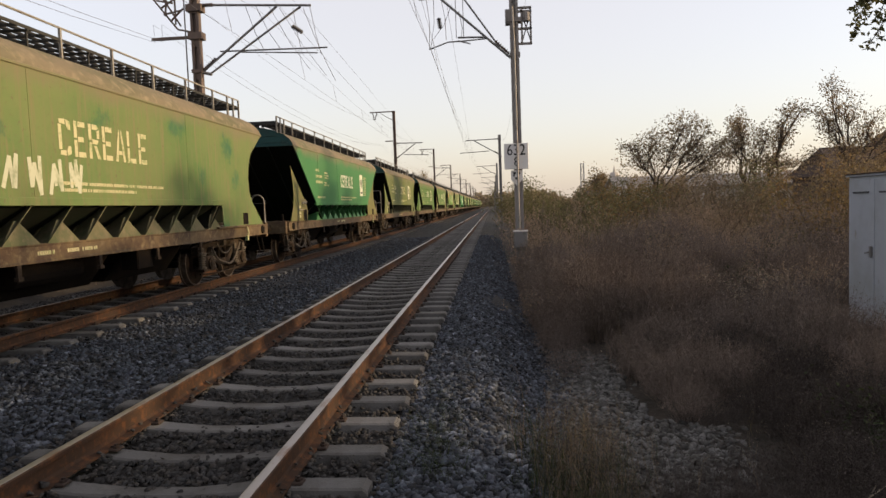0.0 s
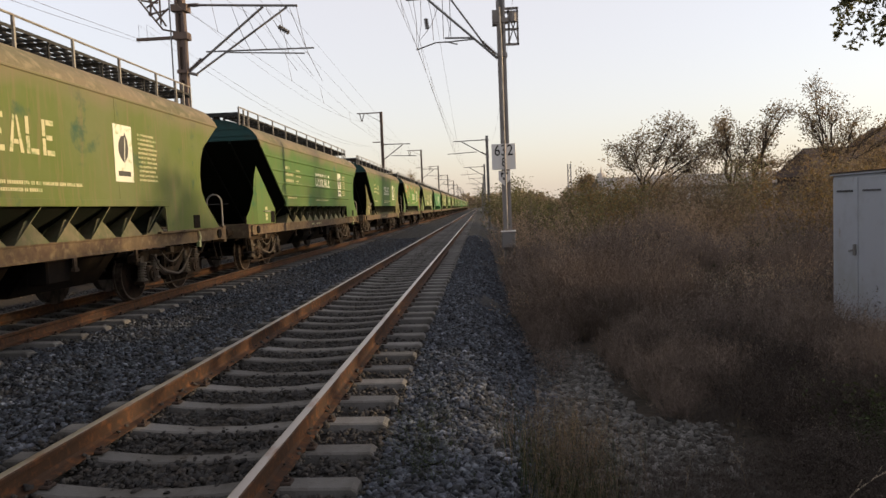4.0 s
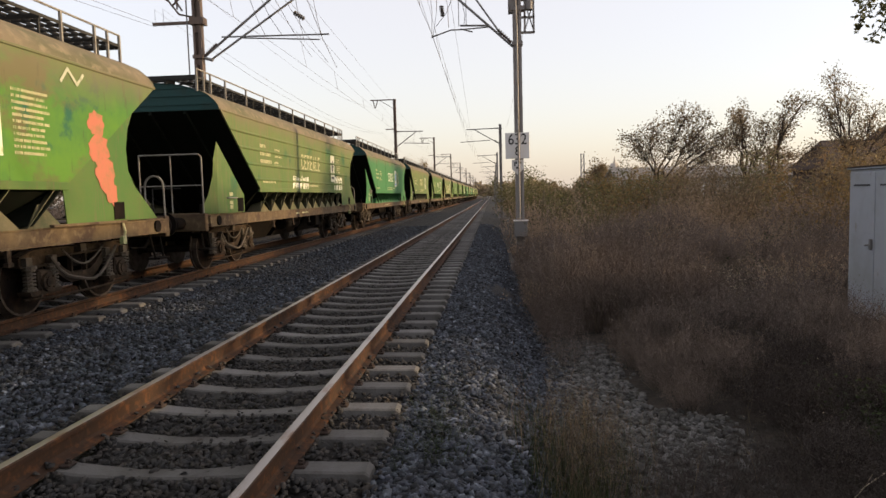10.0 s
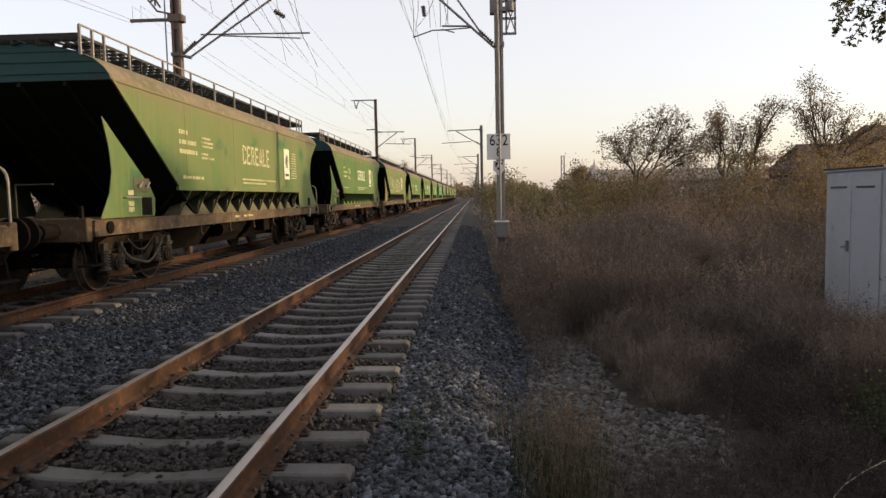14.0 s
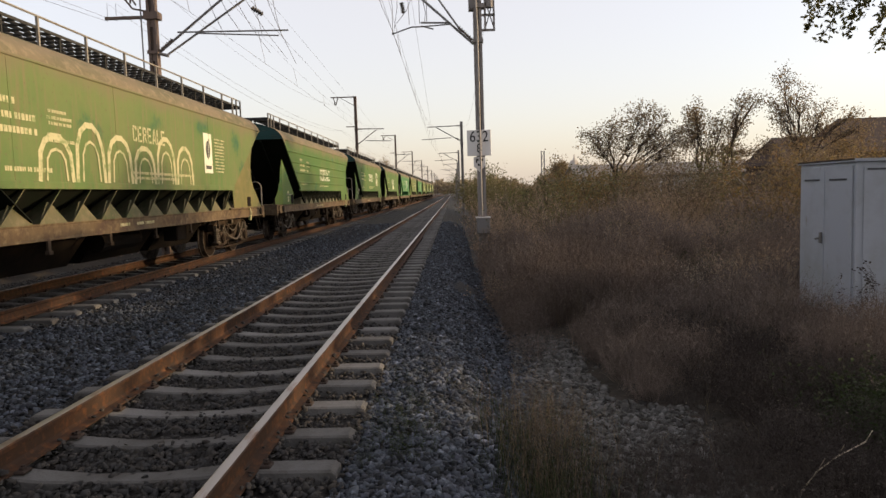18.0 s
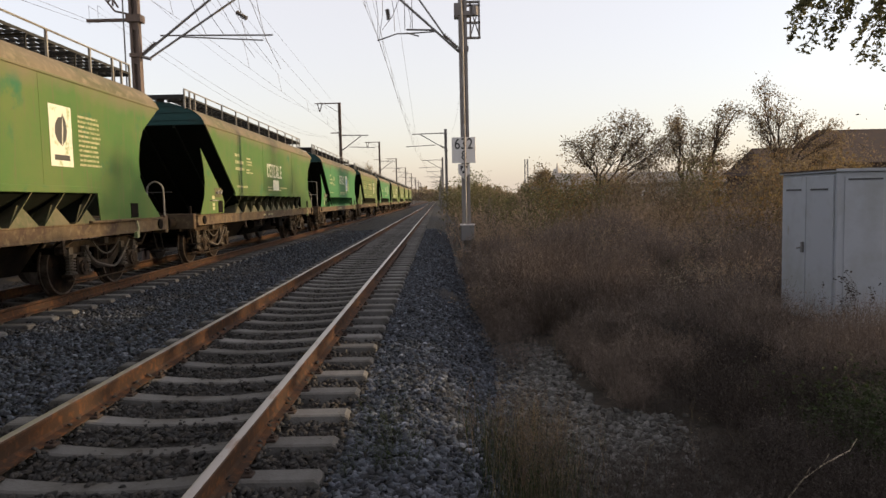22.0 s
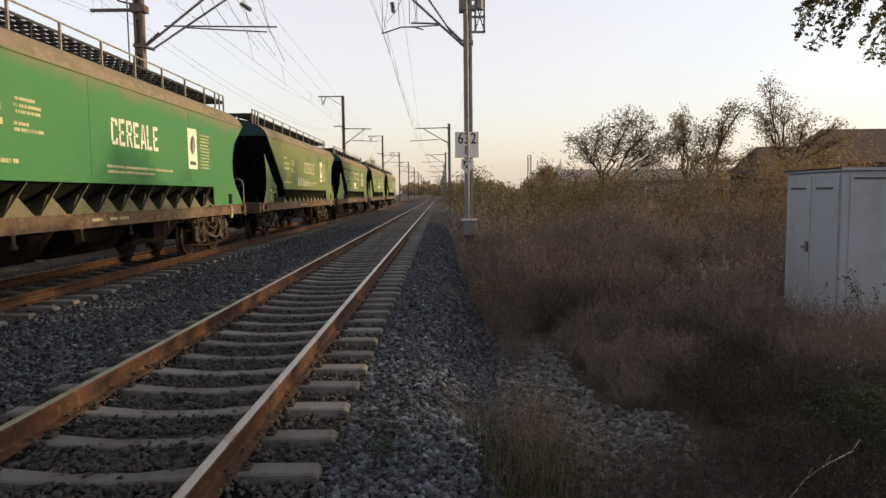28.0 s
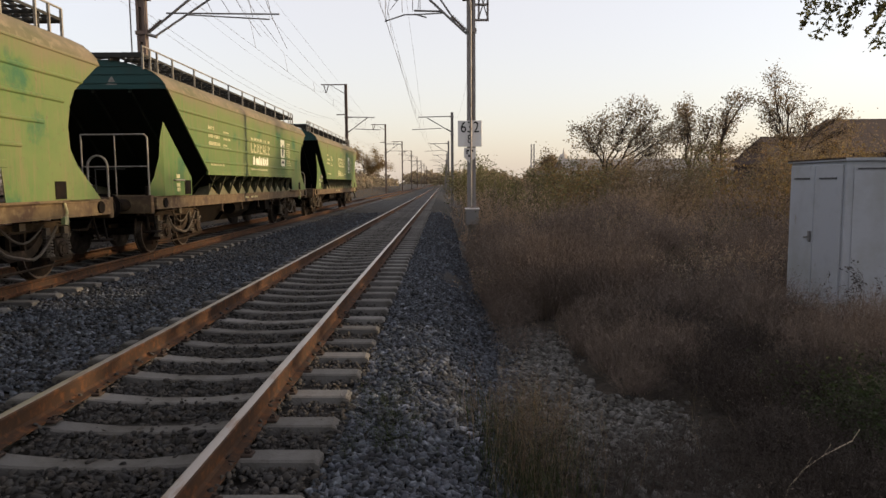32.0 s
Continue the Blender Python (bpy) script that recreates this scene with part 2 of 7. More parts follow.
M["twig3"] = mat("dark_dead_stems", (0.066, 0.055, 0.049), 0.9, isl_vary=0.3, trans=0.2)
M["twig6"] = mat("brown_dead_stems", (0.122, 0.096, 0.081), 0.95, isl_vary=0.35, spec=0.1)
M["twig4"] = mat("blackish_dead_stems", (0.046, 0.038, 0.034), 0.95, isl_vary=0.4, spec=0.1)
M["twig5"] = mat("reddish_dead_stems", (0.150, 0.120, 0.102), 0.95, isl_vary=0.3, trans=0.12, spec=0.1)
M["twig2"] = mat("greyish_dead_stems", (0.145, 0.117, 0.102), 0.9, isl_vary=0.3, trans=0.35)
M["straw"] = mat("straw_grass", (0.132, 0.101, 0.066), 0.9, isl_vary=0.45, trans=0.3)
M["weedgreen"] = mat("green_weed_leaves", (0.028, 0.040, 0.014), 0.8, isl_vary=0.45, trans=0.35)
M["seedhead"] = mat("pale_seed_heads", (0.42, 0.36, 0.28), 0.9, isl_vary=0.4, trans=0.3)
M["bark"] = mat("dark_bark", (0.040, 0.030, 0.022), 0.95, spots=[((0.07, 0.055, 0.04), 12, 0.55, 0.1)])
M["leaf"] = mat("browning_leaves", (0.175, 0.132, 0.082), 0.8, isl_vary=0.35, trans=0.5)
M["leafyellow"] = mat("yellowing_leaves", (0.17, 0.115, 0.048), 0.8, isl_vary=0.35, trans=0.45)
M["leafgreen"] = mat("dull_green_leaves", (0.105, 0.100, 0.045), 0.8, isl_vary=0.35, trans=0.5)
M["mast"] = mat("grey_mast_steel", (0.20, 0.19, 0.19), 0.7, spots=[((0.14, 0.125, 0.12), 3, 0.55, 0.12, (1, 1, .3))])
M["mastbrown"] = mat("brown_mast_steel", (0.10, 0.075, 0.065), 0.75, spots=[((0.14, 0.10, 0.08), 3, 0.55, 0.12, (1, 1, .3))])
M["rod"] = mat("weathered_zinc_rod", (0.30, 0.28, 0.26), 0.6, 0.1, spots=[((0.18, 0.15, 0.12), 6, 0.58, 0.1)])
M["tube"] = mat("galvanised_tube", (0.17, 0.165, 0.165), 0.6, 0.3)
M["insul"] = mat("brown_porcelain", (0.06, 0.035, 0.025), 0.4, spec=0.5)
M["wire"] = mat("weathered_copper_wire", (0.10, 0.09, 0.085), 0.7, 0.3)
M["conc"] = mat("concrete_block", (0.24, 0.22, 0.20), 0.9, spots=[((0.15, 0.14, 0.12), 3, 0.5, 0.12)], bump=0.2)
M["sign"] = mat("white_sign_enamel", (0.60, 0.58, 0.57), 0.5, spots=[((0.6, 0.55, 0.5), 5, 0.62, 0.08)])
M["black"] = mat("black_sign_paint", (0.02, 0.02, 0.02), 0.6)
M["cabinet"] = mat("pale_grey_cabinet_paint", (0.305, 0.322, 0.358), 0.55, spots=[((0.255, 0.268, 0.275), 1.5, 0.55, 0.1), ((0.197, 0.175, 0.154), 6, 0.70, 0.05, (1, 1, .4))])
M["cabdark"] = mat("dark_cabinet_slot", (0.05, 0.05, 0.055), 0.7)
M["sheet"] = mat("pale_sheet_roof", (0.20, 0.185, 0.175), 0.9, spots=[((0.15, 0.14, 0.13), 1, 0.5, 0.15)])
M["tile"] = mat("brown_roof_tiles", (0.062, 0.040, 0.030), 0.9, spots=[((0.044, 0.032, 0.028), 2, 0.5, 0.15)])
M["plaster"] = mat("pale_plaster", (0.45, 0.42, 0.38), 0.9, spots=[((0.36, 0.32, 0.28), 0.6, 0.5, 0.15)])
M["glass"] = mat("dark_window_glass", (0.03, 0.035, 0.04), 0.15, spec=0.6)
# lightened: the haze of the distance is put into this colour
M["farwood"] = mat("haze_pale_woodland", (0.216, 0.176, 0.121), 0.95, isl_vary=0.4, trans=0.5)
M["bird"] = mat("black_feathers", (0.02, 0.02, 0.02), 0.8)


# ---------------------------------------------------------------- mesh helpers
def quad(bm, *pts):
    return bm.faces.new([bm.verts.new(p) for p in pts])


def box(bm, x0, x1, y0, y1, z0, z1, bev=0.0):
    g = bmesh.ops.create_cube(bm, size=1.0, matrix=Matrix.Translation(((x0 + x1) / 2, (y0 + y1) / 2, (z0 + z1) / 2)) @ Matrix.Diagonal((x1 - x0, y1 - y0, z1 - z0, 1)))
    if bev:
        es = list({e for v in g["verts"] for e in v.link_edges})
        bmesh.ops.bevel(bm, geom=es, offset=bev, segments=1, affect="EDGES")


def cyl(bm, a, b, r, n=8, r2=None, caps=True):
    a, b = Vector(a), Vector(b)
    q = (b - a).to_track_quat("Z", "Y").to_matrix()
    ra = [bm.verts.new(a + q @ Vector((r * math.cos(2 * math.pi * i / n), r * math.sin(2 * math.pi * i / n), 0))) for i in range(n)]
    r2 = r if r2 is None else r2
    rb = [bm.verts.new(b + q @ Vector((r2 * math.cos(2 * math.pi * i / n), r2 * math.sin(2 * math.pi * i / n), 0))) for i in range(n)]
    for i in range(n):
        bm.faces.new((ra[i], ra[(i + 1) % n], rb[(i + 1) % n], rb[i]))
    if caps:
        bm.faces.new(ra[::-1]); bm.faces.new(rb)


def tube(bm, pts, r, n=6):
    for a, b in zip(pts, pts[1:]):
        cyl(bm, a, b, r, n)


def slab(bm, pts, off):
    """A flat polygon with a thickness: the polygon and its copy shifted by off."""
    off = Vector(off)
    a = [bm.verts.new(p) for p in pts]
    b = [bm.verts.new(Vector(p) + off) for p in pts]
    fs = [bm.faces.new(a), bm.faces.new(b[::-1])]
    for i in range(len(a)):
        j = (i + 1) % len(a)
        fs.append(bm.faces.new((a[j], a[i], b[i], b[j])))
    return fs


def part(name, bm, material, parent=None, label="", smooth=False):
    me = bpy.data.meshes.new(name)
    bmesh.ops.recalc_face_normals(bm, faces=bm.faces)
    bm.to_mesh(me)
    bm.free()
    me.materials.append(material)
    if smooth:
        me.polygons.foreach_set("use_smooth", [True] * len(me.polygons))
    ob = new(name, me)
    if parent is not None:
        ob.parent = parent
    if label:
        ob["label"] = label
    return ob


def thing(name, label, category, at=(0, 0, 0), group="", kind=""):
    return tagged(_at(new(name), at), label, category, group, kind)


def _at(ob, at):
    ob.matrix_basis = Matrix.Translation(at)
    return ob


def raw(name, verts, faces, material, parent=None, smooth=False):
    """A mesh from numpy arrays: verts (n,3), faces (m,3)."""
    me = bpy.data.meshes.new(name)
    verts = np.asarray(verts, dtype=np.float32)
    faces = np.asarray(faces, dtype=np.int32)
    k = faces.shape[1]
    me.vertices.add(len(verts)); me.vertices.foreach_set("co", verts.ravel())
    me.loops.add(faces.size); me.loops.foreach_set("vertex_index", faces.ravel())
    me.polygons.add(len(faces))
    me.polygons.foreach_set("loop_start", np.arange(0, faces.size, k, dtype=np.int32))
    me.update(calc_edges=True)
    me.validate()
    me.materials.append(material)
    if smooth:
        me.polygons.foreach_set("use_smooth", [True] * len(me.polygons))
    ob = new(name, me)
    if parent is not None:
        ob.parent = parent
    return ob


def share(ob, name, m, parent):
    o = new(name, ob.data)
    o.parent = parent
    o.matrix_basis = m
    return o


def lettering(name, words, size, material, parent, m, label=""):
    """Words as a thin mesh in the built-in font, centred, upright in the xy plane of the pose m."""
    cu = bpy.data.curves.new(name, "FONT")
    cu.body, cu.size, cu.align_x, cu.align_y, cu.extrude = words, size, "CENTER", "CENTER", 0.002
    cu.resolution_u, cu.offset = 3, 0.004 * size
    tmp = bpy.data.objects.new(name, cu)
    me = bpy.data.meshes.new_from_object(tmp)
    bpy.data.objects.remove(tmp)
    me.materials.clear()
    me.materials.append(material)
    ob = new(name, me)
    ob.parent, ob.matrix_basis = parent, m
    if label:
        ob["label"] = label
    return ob


# the side of a wagon that is seen: letters run along +y, upright in z, facing +x
# ---------------------------------------------------------------- ground and tracks
TRACK_X = (0.0, -5.05)
rng = np.random.default_rng(7)


def fbm(x, y, s, seed=0.0):
    return noise.fractal(Vector((x / s + seed, y / s - seed, seed)), 1.0, 2.0, 4)


def ground_z(x, y):
    z = -0.62
    if x > 2.4:
        u = min(1.0, (x - 2.4) / 4.0)
        z = -0.62 + 0.32 * u + 0.10 * fbm(x, y, 4.0) * min(1, (x - 2.4))
    elif x < -8.5:
        z = -0.62 + 0.95 * min(1.0, (-8.5 - x) / 2.5) + 0.1 * fbm(x, y, 5.0, 3.0)
    return z


def build_ground():
    xs = [-900, -300, -120, -60, -35, -22, -16, -13, -11, -9.5, -8.5, -6, -3, 0, 2.0, 2.4, 2.8, 3.2, 3.6, 4, 4.5, 5, 5.6, 6.2, 7, 8, 9, 10.5, 12, 14, 17, 21, 27, 35, 50, 80, 140, 300, 900]
    ys = [-60, -30, -12, -6, -2] + [i * 0.8 for i in range(0, 32)] + [26, 28, 31, 34, 38, 43, 50, 60, 75, 95, 130, 180, 260, 400, 700, 1200, 2000]
    bm = bmesh.new()
    g = [[bm.verts.new((x, y, ground_z(x, y))) for x in xs] for y in ys]
    for j in range(len(ys) - 1):
        for i in range(len(xs) - 1):
            bm.faces.new((g[j][i], g[j][i + 1], g[j + 1][i + 1], g[j + 1][i]))
    tagged(part("ground", bm, M["soil"], smooth=True), "dry brown soil beside the ballast of the railway", "ground", kind="structure")
    # ballast bed with sloping shoulders
    bm = bmesh.new()
    prof = [(-9.1, -0.75), (-8.0, -0.30), (-7.2, -0.24), (-5.05, -0.235), (-2.6, -0.27), (-1.4, -0.26), (0, -0.262), (1.4, -0.26), (1.75, -0.25), (2.05, -0.31), (2.75, -0.75)]
    ys = [-20] + [i * 0.5 for i in range(-4, 60)] + [31, 34, 40, 50, 70, 100, 150, 250, 400, 700]
    rows = []
    for y in ys:
        rows.append([bm.verts.new((x + (0.10 * fbm(x, y, 1.2, 5) if 0 < i < 10 else 0), y, z + 0.022 * fbm(x, y, 0.6, 9))) for i, (x, z) in enumerate(prof)])
    for a, b in zip(rows, rows[1:]):
        for i in range(len(prof) - 1):
            bm.faces.new((a[i], a[i + 1], b[i + 1], b[i]))
    tagged(part("ballast_bed", bm, M["ballast"], smooth=True), "grey crushed stone ballast bed under two railway tracks", "ballast", kind="structure")


def rail_profile():
    half = [(0.075, -0.172), (0.075, -0.160), (0.022, -0.145), (0.009, -0.125), (0.009, -0.050), (0.034, -0.036), (0.036, -0.010), (0.030, -0.0005)]
    return half


def build_rails():
    for tx, top in zip(TRACK_X, ("railtop", "railtop2")):
        for side in (-1, 1):
            cx = tx + side * 0.7525
            r = thing("rail", "rusty steel rail with a worn running surface on concrete sleepers", "rail", (cx, 0, 0), "rails", "structure")
            bm = bmesh.new()
            half = rail_profile()
            loop = [(x, z) for x, z in half] + [(-x, z) for x, z in half[::-1]]
            ys = [-15, 0, 30, 120, 600]
            rings = [[bm.verts.new((x, y, z)) for x, z in loop] for y in ys]
            for a, b in zip(rings, rings[1:]):
                for i in range(len(loop)):
                    j = (i + 1) % len(loop)
                    if i == 7:
                        continue
                    bm.faces.new((a[i], a[j], b[j], b[i]))
            part("rail_web", bm, M["rail"], r)
            bm = bmesh.new()
            prof = [(-0.030, -0.0005), (-0.022, 0.001), (0.022, 0.001), (0.030, -0.0005)]
            rings = [[bm.verts.new((x, y, z)) for x, z in prof] for y in ys]
            for a, b in zip(rings, rings[1:]):
                for i in range(3):
                    bm.faces.new((a[i], a[i + 1], b[i + 1], b[i]))
            part("running_surface", bm, M[top], r, "worn shiny running surface")


def sleeper_mesh():
    bm = bmesh.new()
    xs = [-1.31, -1.28, -1.0, -0.72, -0.5, -0.2, 0.2, 0.5, 0.72, 1.0, 1.28, 1.31]
    zt = {1.31: -0.20, 1.28: -0.178, 1.0: -0.176, 0.72: -0.174, 0.5: -0.200, 0.2: -0.222}
    rings = []
    for x in xs:
        a = abs(x)
        t, w = zt[a], (0.090 if a > 0.45 else 0.074)
        rings.append([bm.verts.new(p) for p in ((x, -w - 0.02, -0.40), (x, -w, t - 0.012), (x, -w + 0.014, t), (x, w - 0.014, t), (x, w, t - 0.012), (x, w + 0.02, -0.40))])
    for a, b in zip(rings, rings[1:]):
        for i in range(5):
            bm.faces.new((a[i], a[i + 1], b[i + 1], b[i]))
    bm.faces.new(rings[0]); bm.faces.new(rings[-1][::-1])
    return bm


def clip_mesh():
    bm = bmesh.new()
    for s in (-1, 1):
        box(bm, s * 0.105 - 0.035, s * 0.105 + 0.035, -0.045, 0.045, -0.178, -0.158, 0.006)
        cyl(bm, (s * 0.11, 0, -0.16), (s * 0.11, 0, -0.128), 0.014, 6)
        cyl(bm, (s * 0.11, 0, -0.16), (s * 0.11, 0, -0.142), 0.024, 6)
    return bm


def build_sleepers():
    rnd = random.Random(3)
    for ti, tx in enumerate(TRACK_X):
        tr = thing("track_bed" if ti == 0 else "track_bed_far", "row of weathered concrete sleepers carrying two rails", "sleepers", (tx, 0, 0), kind="structure")
        proto = None
        cproto = None
        y = 0.6 if ti == 0 else 3.15
        n = 0
        while n < (150 if ti == 0 else 130):
            m = pose(rnd.uniform(-0.015, 0.015), y, rnd.uniform(-0.008, 0.006), 0, 0, rnd.uniform(-0.7, 0.7))
            if proto is None:
                proto = part("sleeper", sleeper_mesh(), M["sleeper"], tr)
                proto.matrix_basis = m
            else:
                share(proto, "sleeper", m, tr)
            if n < (42 if ti == 0 else 24):
                for s in (-1, 1):
                    cm = pose(s * 0.7525, y, 0)
                    if cproto is None:
                        cproto = part("rail_clip", clip_mesh(), M["clip"], tr, "rusty bolted rail fastening")
                        cproto.matrix_basis = cm
                    else:
                        share(cproto, "rail_clip", cm, tr)
            y += 0.6
            n += 1
        v, f = [], []
        base = np.array([(-1.3, -.085, -.178), (1.3, -.085, -.178), (1.3, .085, -.178), (-1.3, .085, -.178), (-1.3, -.105, -.4), (1.3, -.105, -.4)])
        k = 0
        while y < 300:
            v.append(base + (0, y, 0))
            f += [(k, k + 1, k + 2, k + 3), (k + 4, k + 5, k + 1, k)]
            k += 6
            y += 0.6
        ob = raw("far_sleepers", np.concatenate(v), f, M["sleeper"], tr)
        ob["kind"] = "stuff"


def stone_shapes(n):
    out = []
    for i in range(n):
        bm = bmesh.new()
        bmesh.ops.create_icosphere(bm, subdivisions=1, radius=1.0)
        r = random.Random(i)
        for v in bm.verts:
            v.co *= r.uniform(0.5, 1.35)
        vv = np.array([v.co[:] for v in bm.verts])
        ff = np.array([[v.index for v in f.verts] for f in bm.faces])
        bm.free()
        # keep the upper faces only: the lower ones are never seen
        keep = vv[ff].mean(1)[:, 2] > -0.45
        out.append((vv * np.array([1, r.uniform(0.65, 0.95), r.uniform(0.5, 0.8)]), ff[keep]))
    return out


SHAPES = stone_shapes(10)


def scatter_stones(name, pts, sizes, material, label, parent=None):
    """pts (n,3): stone centres."""
    vs, fs, k = [], [], 0
    which = rng.integers(0, len(SHAPES), len(pts))
    ang = rng.uniform(0, 2 * np.pi, len(pts))
    tilt = rng.uniform(-0.5, 0.5, (len(pts), 2))
    for w, (sv, sf) in enumerate(SHAPES):
        idx = np.nonzero(which == w)[0]
        if not len(idx):
            continue
        c, s = np.cos(ang[idx])[:, None], np.sin(ang[idx])[:, None]
        X, Y, Z = sv[None, :, 0] * sizes[idx, None], sv[None, :, 1] * sizes[idx, None], sv[None, :, 2] * sizes[idx, None]
        Z = Z + X * tilt[idx, 0:1] + Y * tilt[idx, 1:2]
        P = np.stack((X * c - Y * s + pts[idx, 0:1], X * s + Y * c + pts[idx, 1:2], Z + pts[idx, 2:3]), -1)
        n, m = P.shape[:2]
        vs.append(P.reshape(-1, 3))
        fs.append((sf[None] + (np.arange(n) * m)[:, None, None] + k).reshape(-1, 3))
        k += n * m
    ob = raw(name, np.concatenate(vs), np.concatenate(fs), material, parent)
    return tagged(ob, label, "stones", kind="stuff")


def bed_z(x):
    px = np.array([-9.1, -8.0, -7.2, -5.05, -2.6, -1.4, 0, 1.4, 1.75, 2.05, 2.75])
    pz = np.array([-0.75, -0.30, -0.24, -0.235, -0.27, -0.26, -0.262, -0.26, -0.25, -0.31, -0.75])
    return np.interp(x, px, pz)


def build_stones():
    def zone(name, x0, x1, n, y0, y1, s0, s1, material, label, lift=0.0, skip=False, bare=0.115):
        y = y0 * (y1 / y0) ** rng.uniform(0, 1, n)
        x = rng.uniform(x0, x1, n)
        if skip:
            for tx, o in ((0.0, 0.6), (-5.05, 3.15)):
                ph = np.abs(((y - o + 0.3) % 0.6) - 0.3)
                bad = (ph < bare) & (np.abs(x - tx) < 1.32) & (rng.uniform(0, 1, len(x)) < (0.93 if lift == 0 else 0.86))
                near = np.abs(np.abs(x - tx) - 0.7525)
                bad |= near < (0.10 if lift == 0 else 0.035)
                x, y = x[~bad], y[~bad]
        s = rng.uniform(s0, s1, len(x)) * np.where(rng.uniform(0, 1, len(x)) < 0.15, 1.35, 1.0)
        z = bed_z(x) + rng.uniform(-0.004, 0.022, len(x)) + lift
        if lift:
            z -= 0.022 * np.clip((y - 6.5) / 5, 0, 1)
            # stones heaped against the foot of the rails
            z += np.clip(1 - (np.abs(np.abs(x) - 0.7525) - 0.03) / 0.13, 0, 1) * rng.uniform(0.03, 0.11, len(x))
        scatter_stones(name, np.stack((x, y, z), -1), s, material, label)
    zone("ballast_stones", 1.30, 2.75, 34000, 3.0, 40, 0.015, 0.037, M["stone"], "loose grey crushed stones on the ballast shoulder")
    zone("ballast_stones", -4.1, -0.8, 34000, 3.6, 40, 0.016, 0.038, M["stone"], "loose grey crushed stones between the two tracks", skip=True)
    zone("stained_ballast_stones", -1.35, 1.35, 20000, 3.0, 30, 0.015, 0.030, M["brownstone"], "rust-stained stones between the sleepers", 0.026, True, 0.082)
    zone("stained_ballast_stones", -6.6, -3.6, 9000, 8.0, 40, 0.020, 0.034, M["brownstone"], "rust-stained stones between the sleepers of the far track", skip=True)
    zone("ballast_stones", -9.0, -6.5, 6000, 8.0, 40, 0.022, 0.042, M["brownstone"], "dark stones on the far shoulder of the ballast")
    n = 9000
    x, y = rng.uniform(-3.6, 2.7, n), rng.uniform(-3.0, 3.4, n)
    ok = ((np.abs(((y - 0.6 + 0.3) % 0.6) - 0.3) > 0.115) | (np.abs(x) > 1.32)) & (np.abs(np.abs(x) - 0.7525) > 0.10)
    x, y = x[ok], y[ok]
    scatter_stones("ballast_stones", np.stack((x, y, bed_z(x) + rng.uniform(-0.004, 0.022, len(x))), -1), rng.uniform(0.018, 0.04, len(x)), M["stone"], "loose grey crushed stones around the standing place")
    n = 7600
    y = 4.4 * (9.9 / 4.4) ** rng.uniform(0, 1, n)
    left = np.interp(y, [4.4, 7.0, 9.0, 9.9], [2.55, 2.55, 2.72, 2.85])
    right = np.interp(y, [4.4, 5.6, 6.7, 7.1, 8.2, 9.5, 9.9], [4.0, 3.95, 4.1, 3.5, 3.45, 3.5, 3.1])
    x = left + (right - left) * np.clip(rng.beta(1.3, 1.3, n) + rng.normal(0, 0.05, n), 0, 1.15)
    keep = rng.uniform(0, 1, n) < np.interp(y, [4.4, 5.2, 6.2], [0.06, 0.25, 0.95])
    x, y = x[keep], y[keep]
    n = len(x)
    z = np.array([ground_z(a, b) for a, b in zip(x, y)])
    z = np.maximum(z, bed_z(x)) + rng.uniform(-0.01, 0.02, n)
    scatter_stones("pale_rubble", np.stack((x, y, z), -1), rng.uniform(0.016, 0.050, n), M["palestone"], "pale limestone rubble at the foot of the ballast")
    # grey stones that have rolled down to the foot of the shoulder
    n = 6500
    y = 6.5 * (19 / 6.5) ** rng.uniform(0, 1, n)
    x = 2.45 + (np.interp(y, [6.5, 9, 19], [0.2, 0.55, 0.6])) * rng.uniform(0, 1, n) ** 1.4
    z = np.maximum(np.array([ground_z(a, b) for a, b in zip(x, y)]), bed_z(x)) + rng.uniform(-0.01, 0.02, n)
    scatter_stones("shoulder_stones", np.stack((x, y, z), -1), rng.uniform(0.016, 0.040, n), M["stone"], "grey stones rolled down to the foot of the ballast")


build_ground()
build_rails()
build_sleepers()
build_stones()

# ---------------------------------------------------------------- the grain train
TOP = {-1: 6.75, 1: 7.02}
TOP_Y, LOW_Y, TOP_Z, LOW_Z, HALF = 6.75, 4.5, 3.38, 1.74, 1.5
ROOF = [(1.5, 3.38), (1.475, 3.47), (1.39, 3.58), (1.25, 3.70), (1.02, 3.81), (0.70, 3.90), (0.35, 3.955), (0.0, 3.97)]


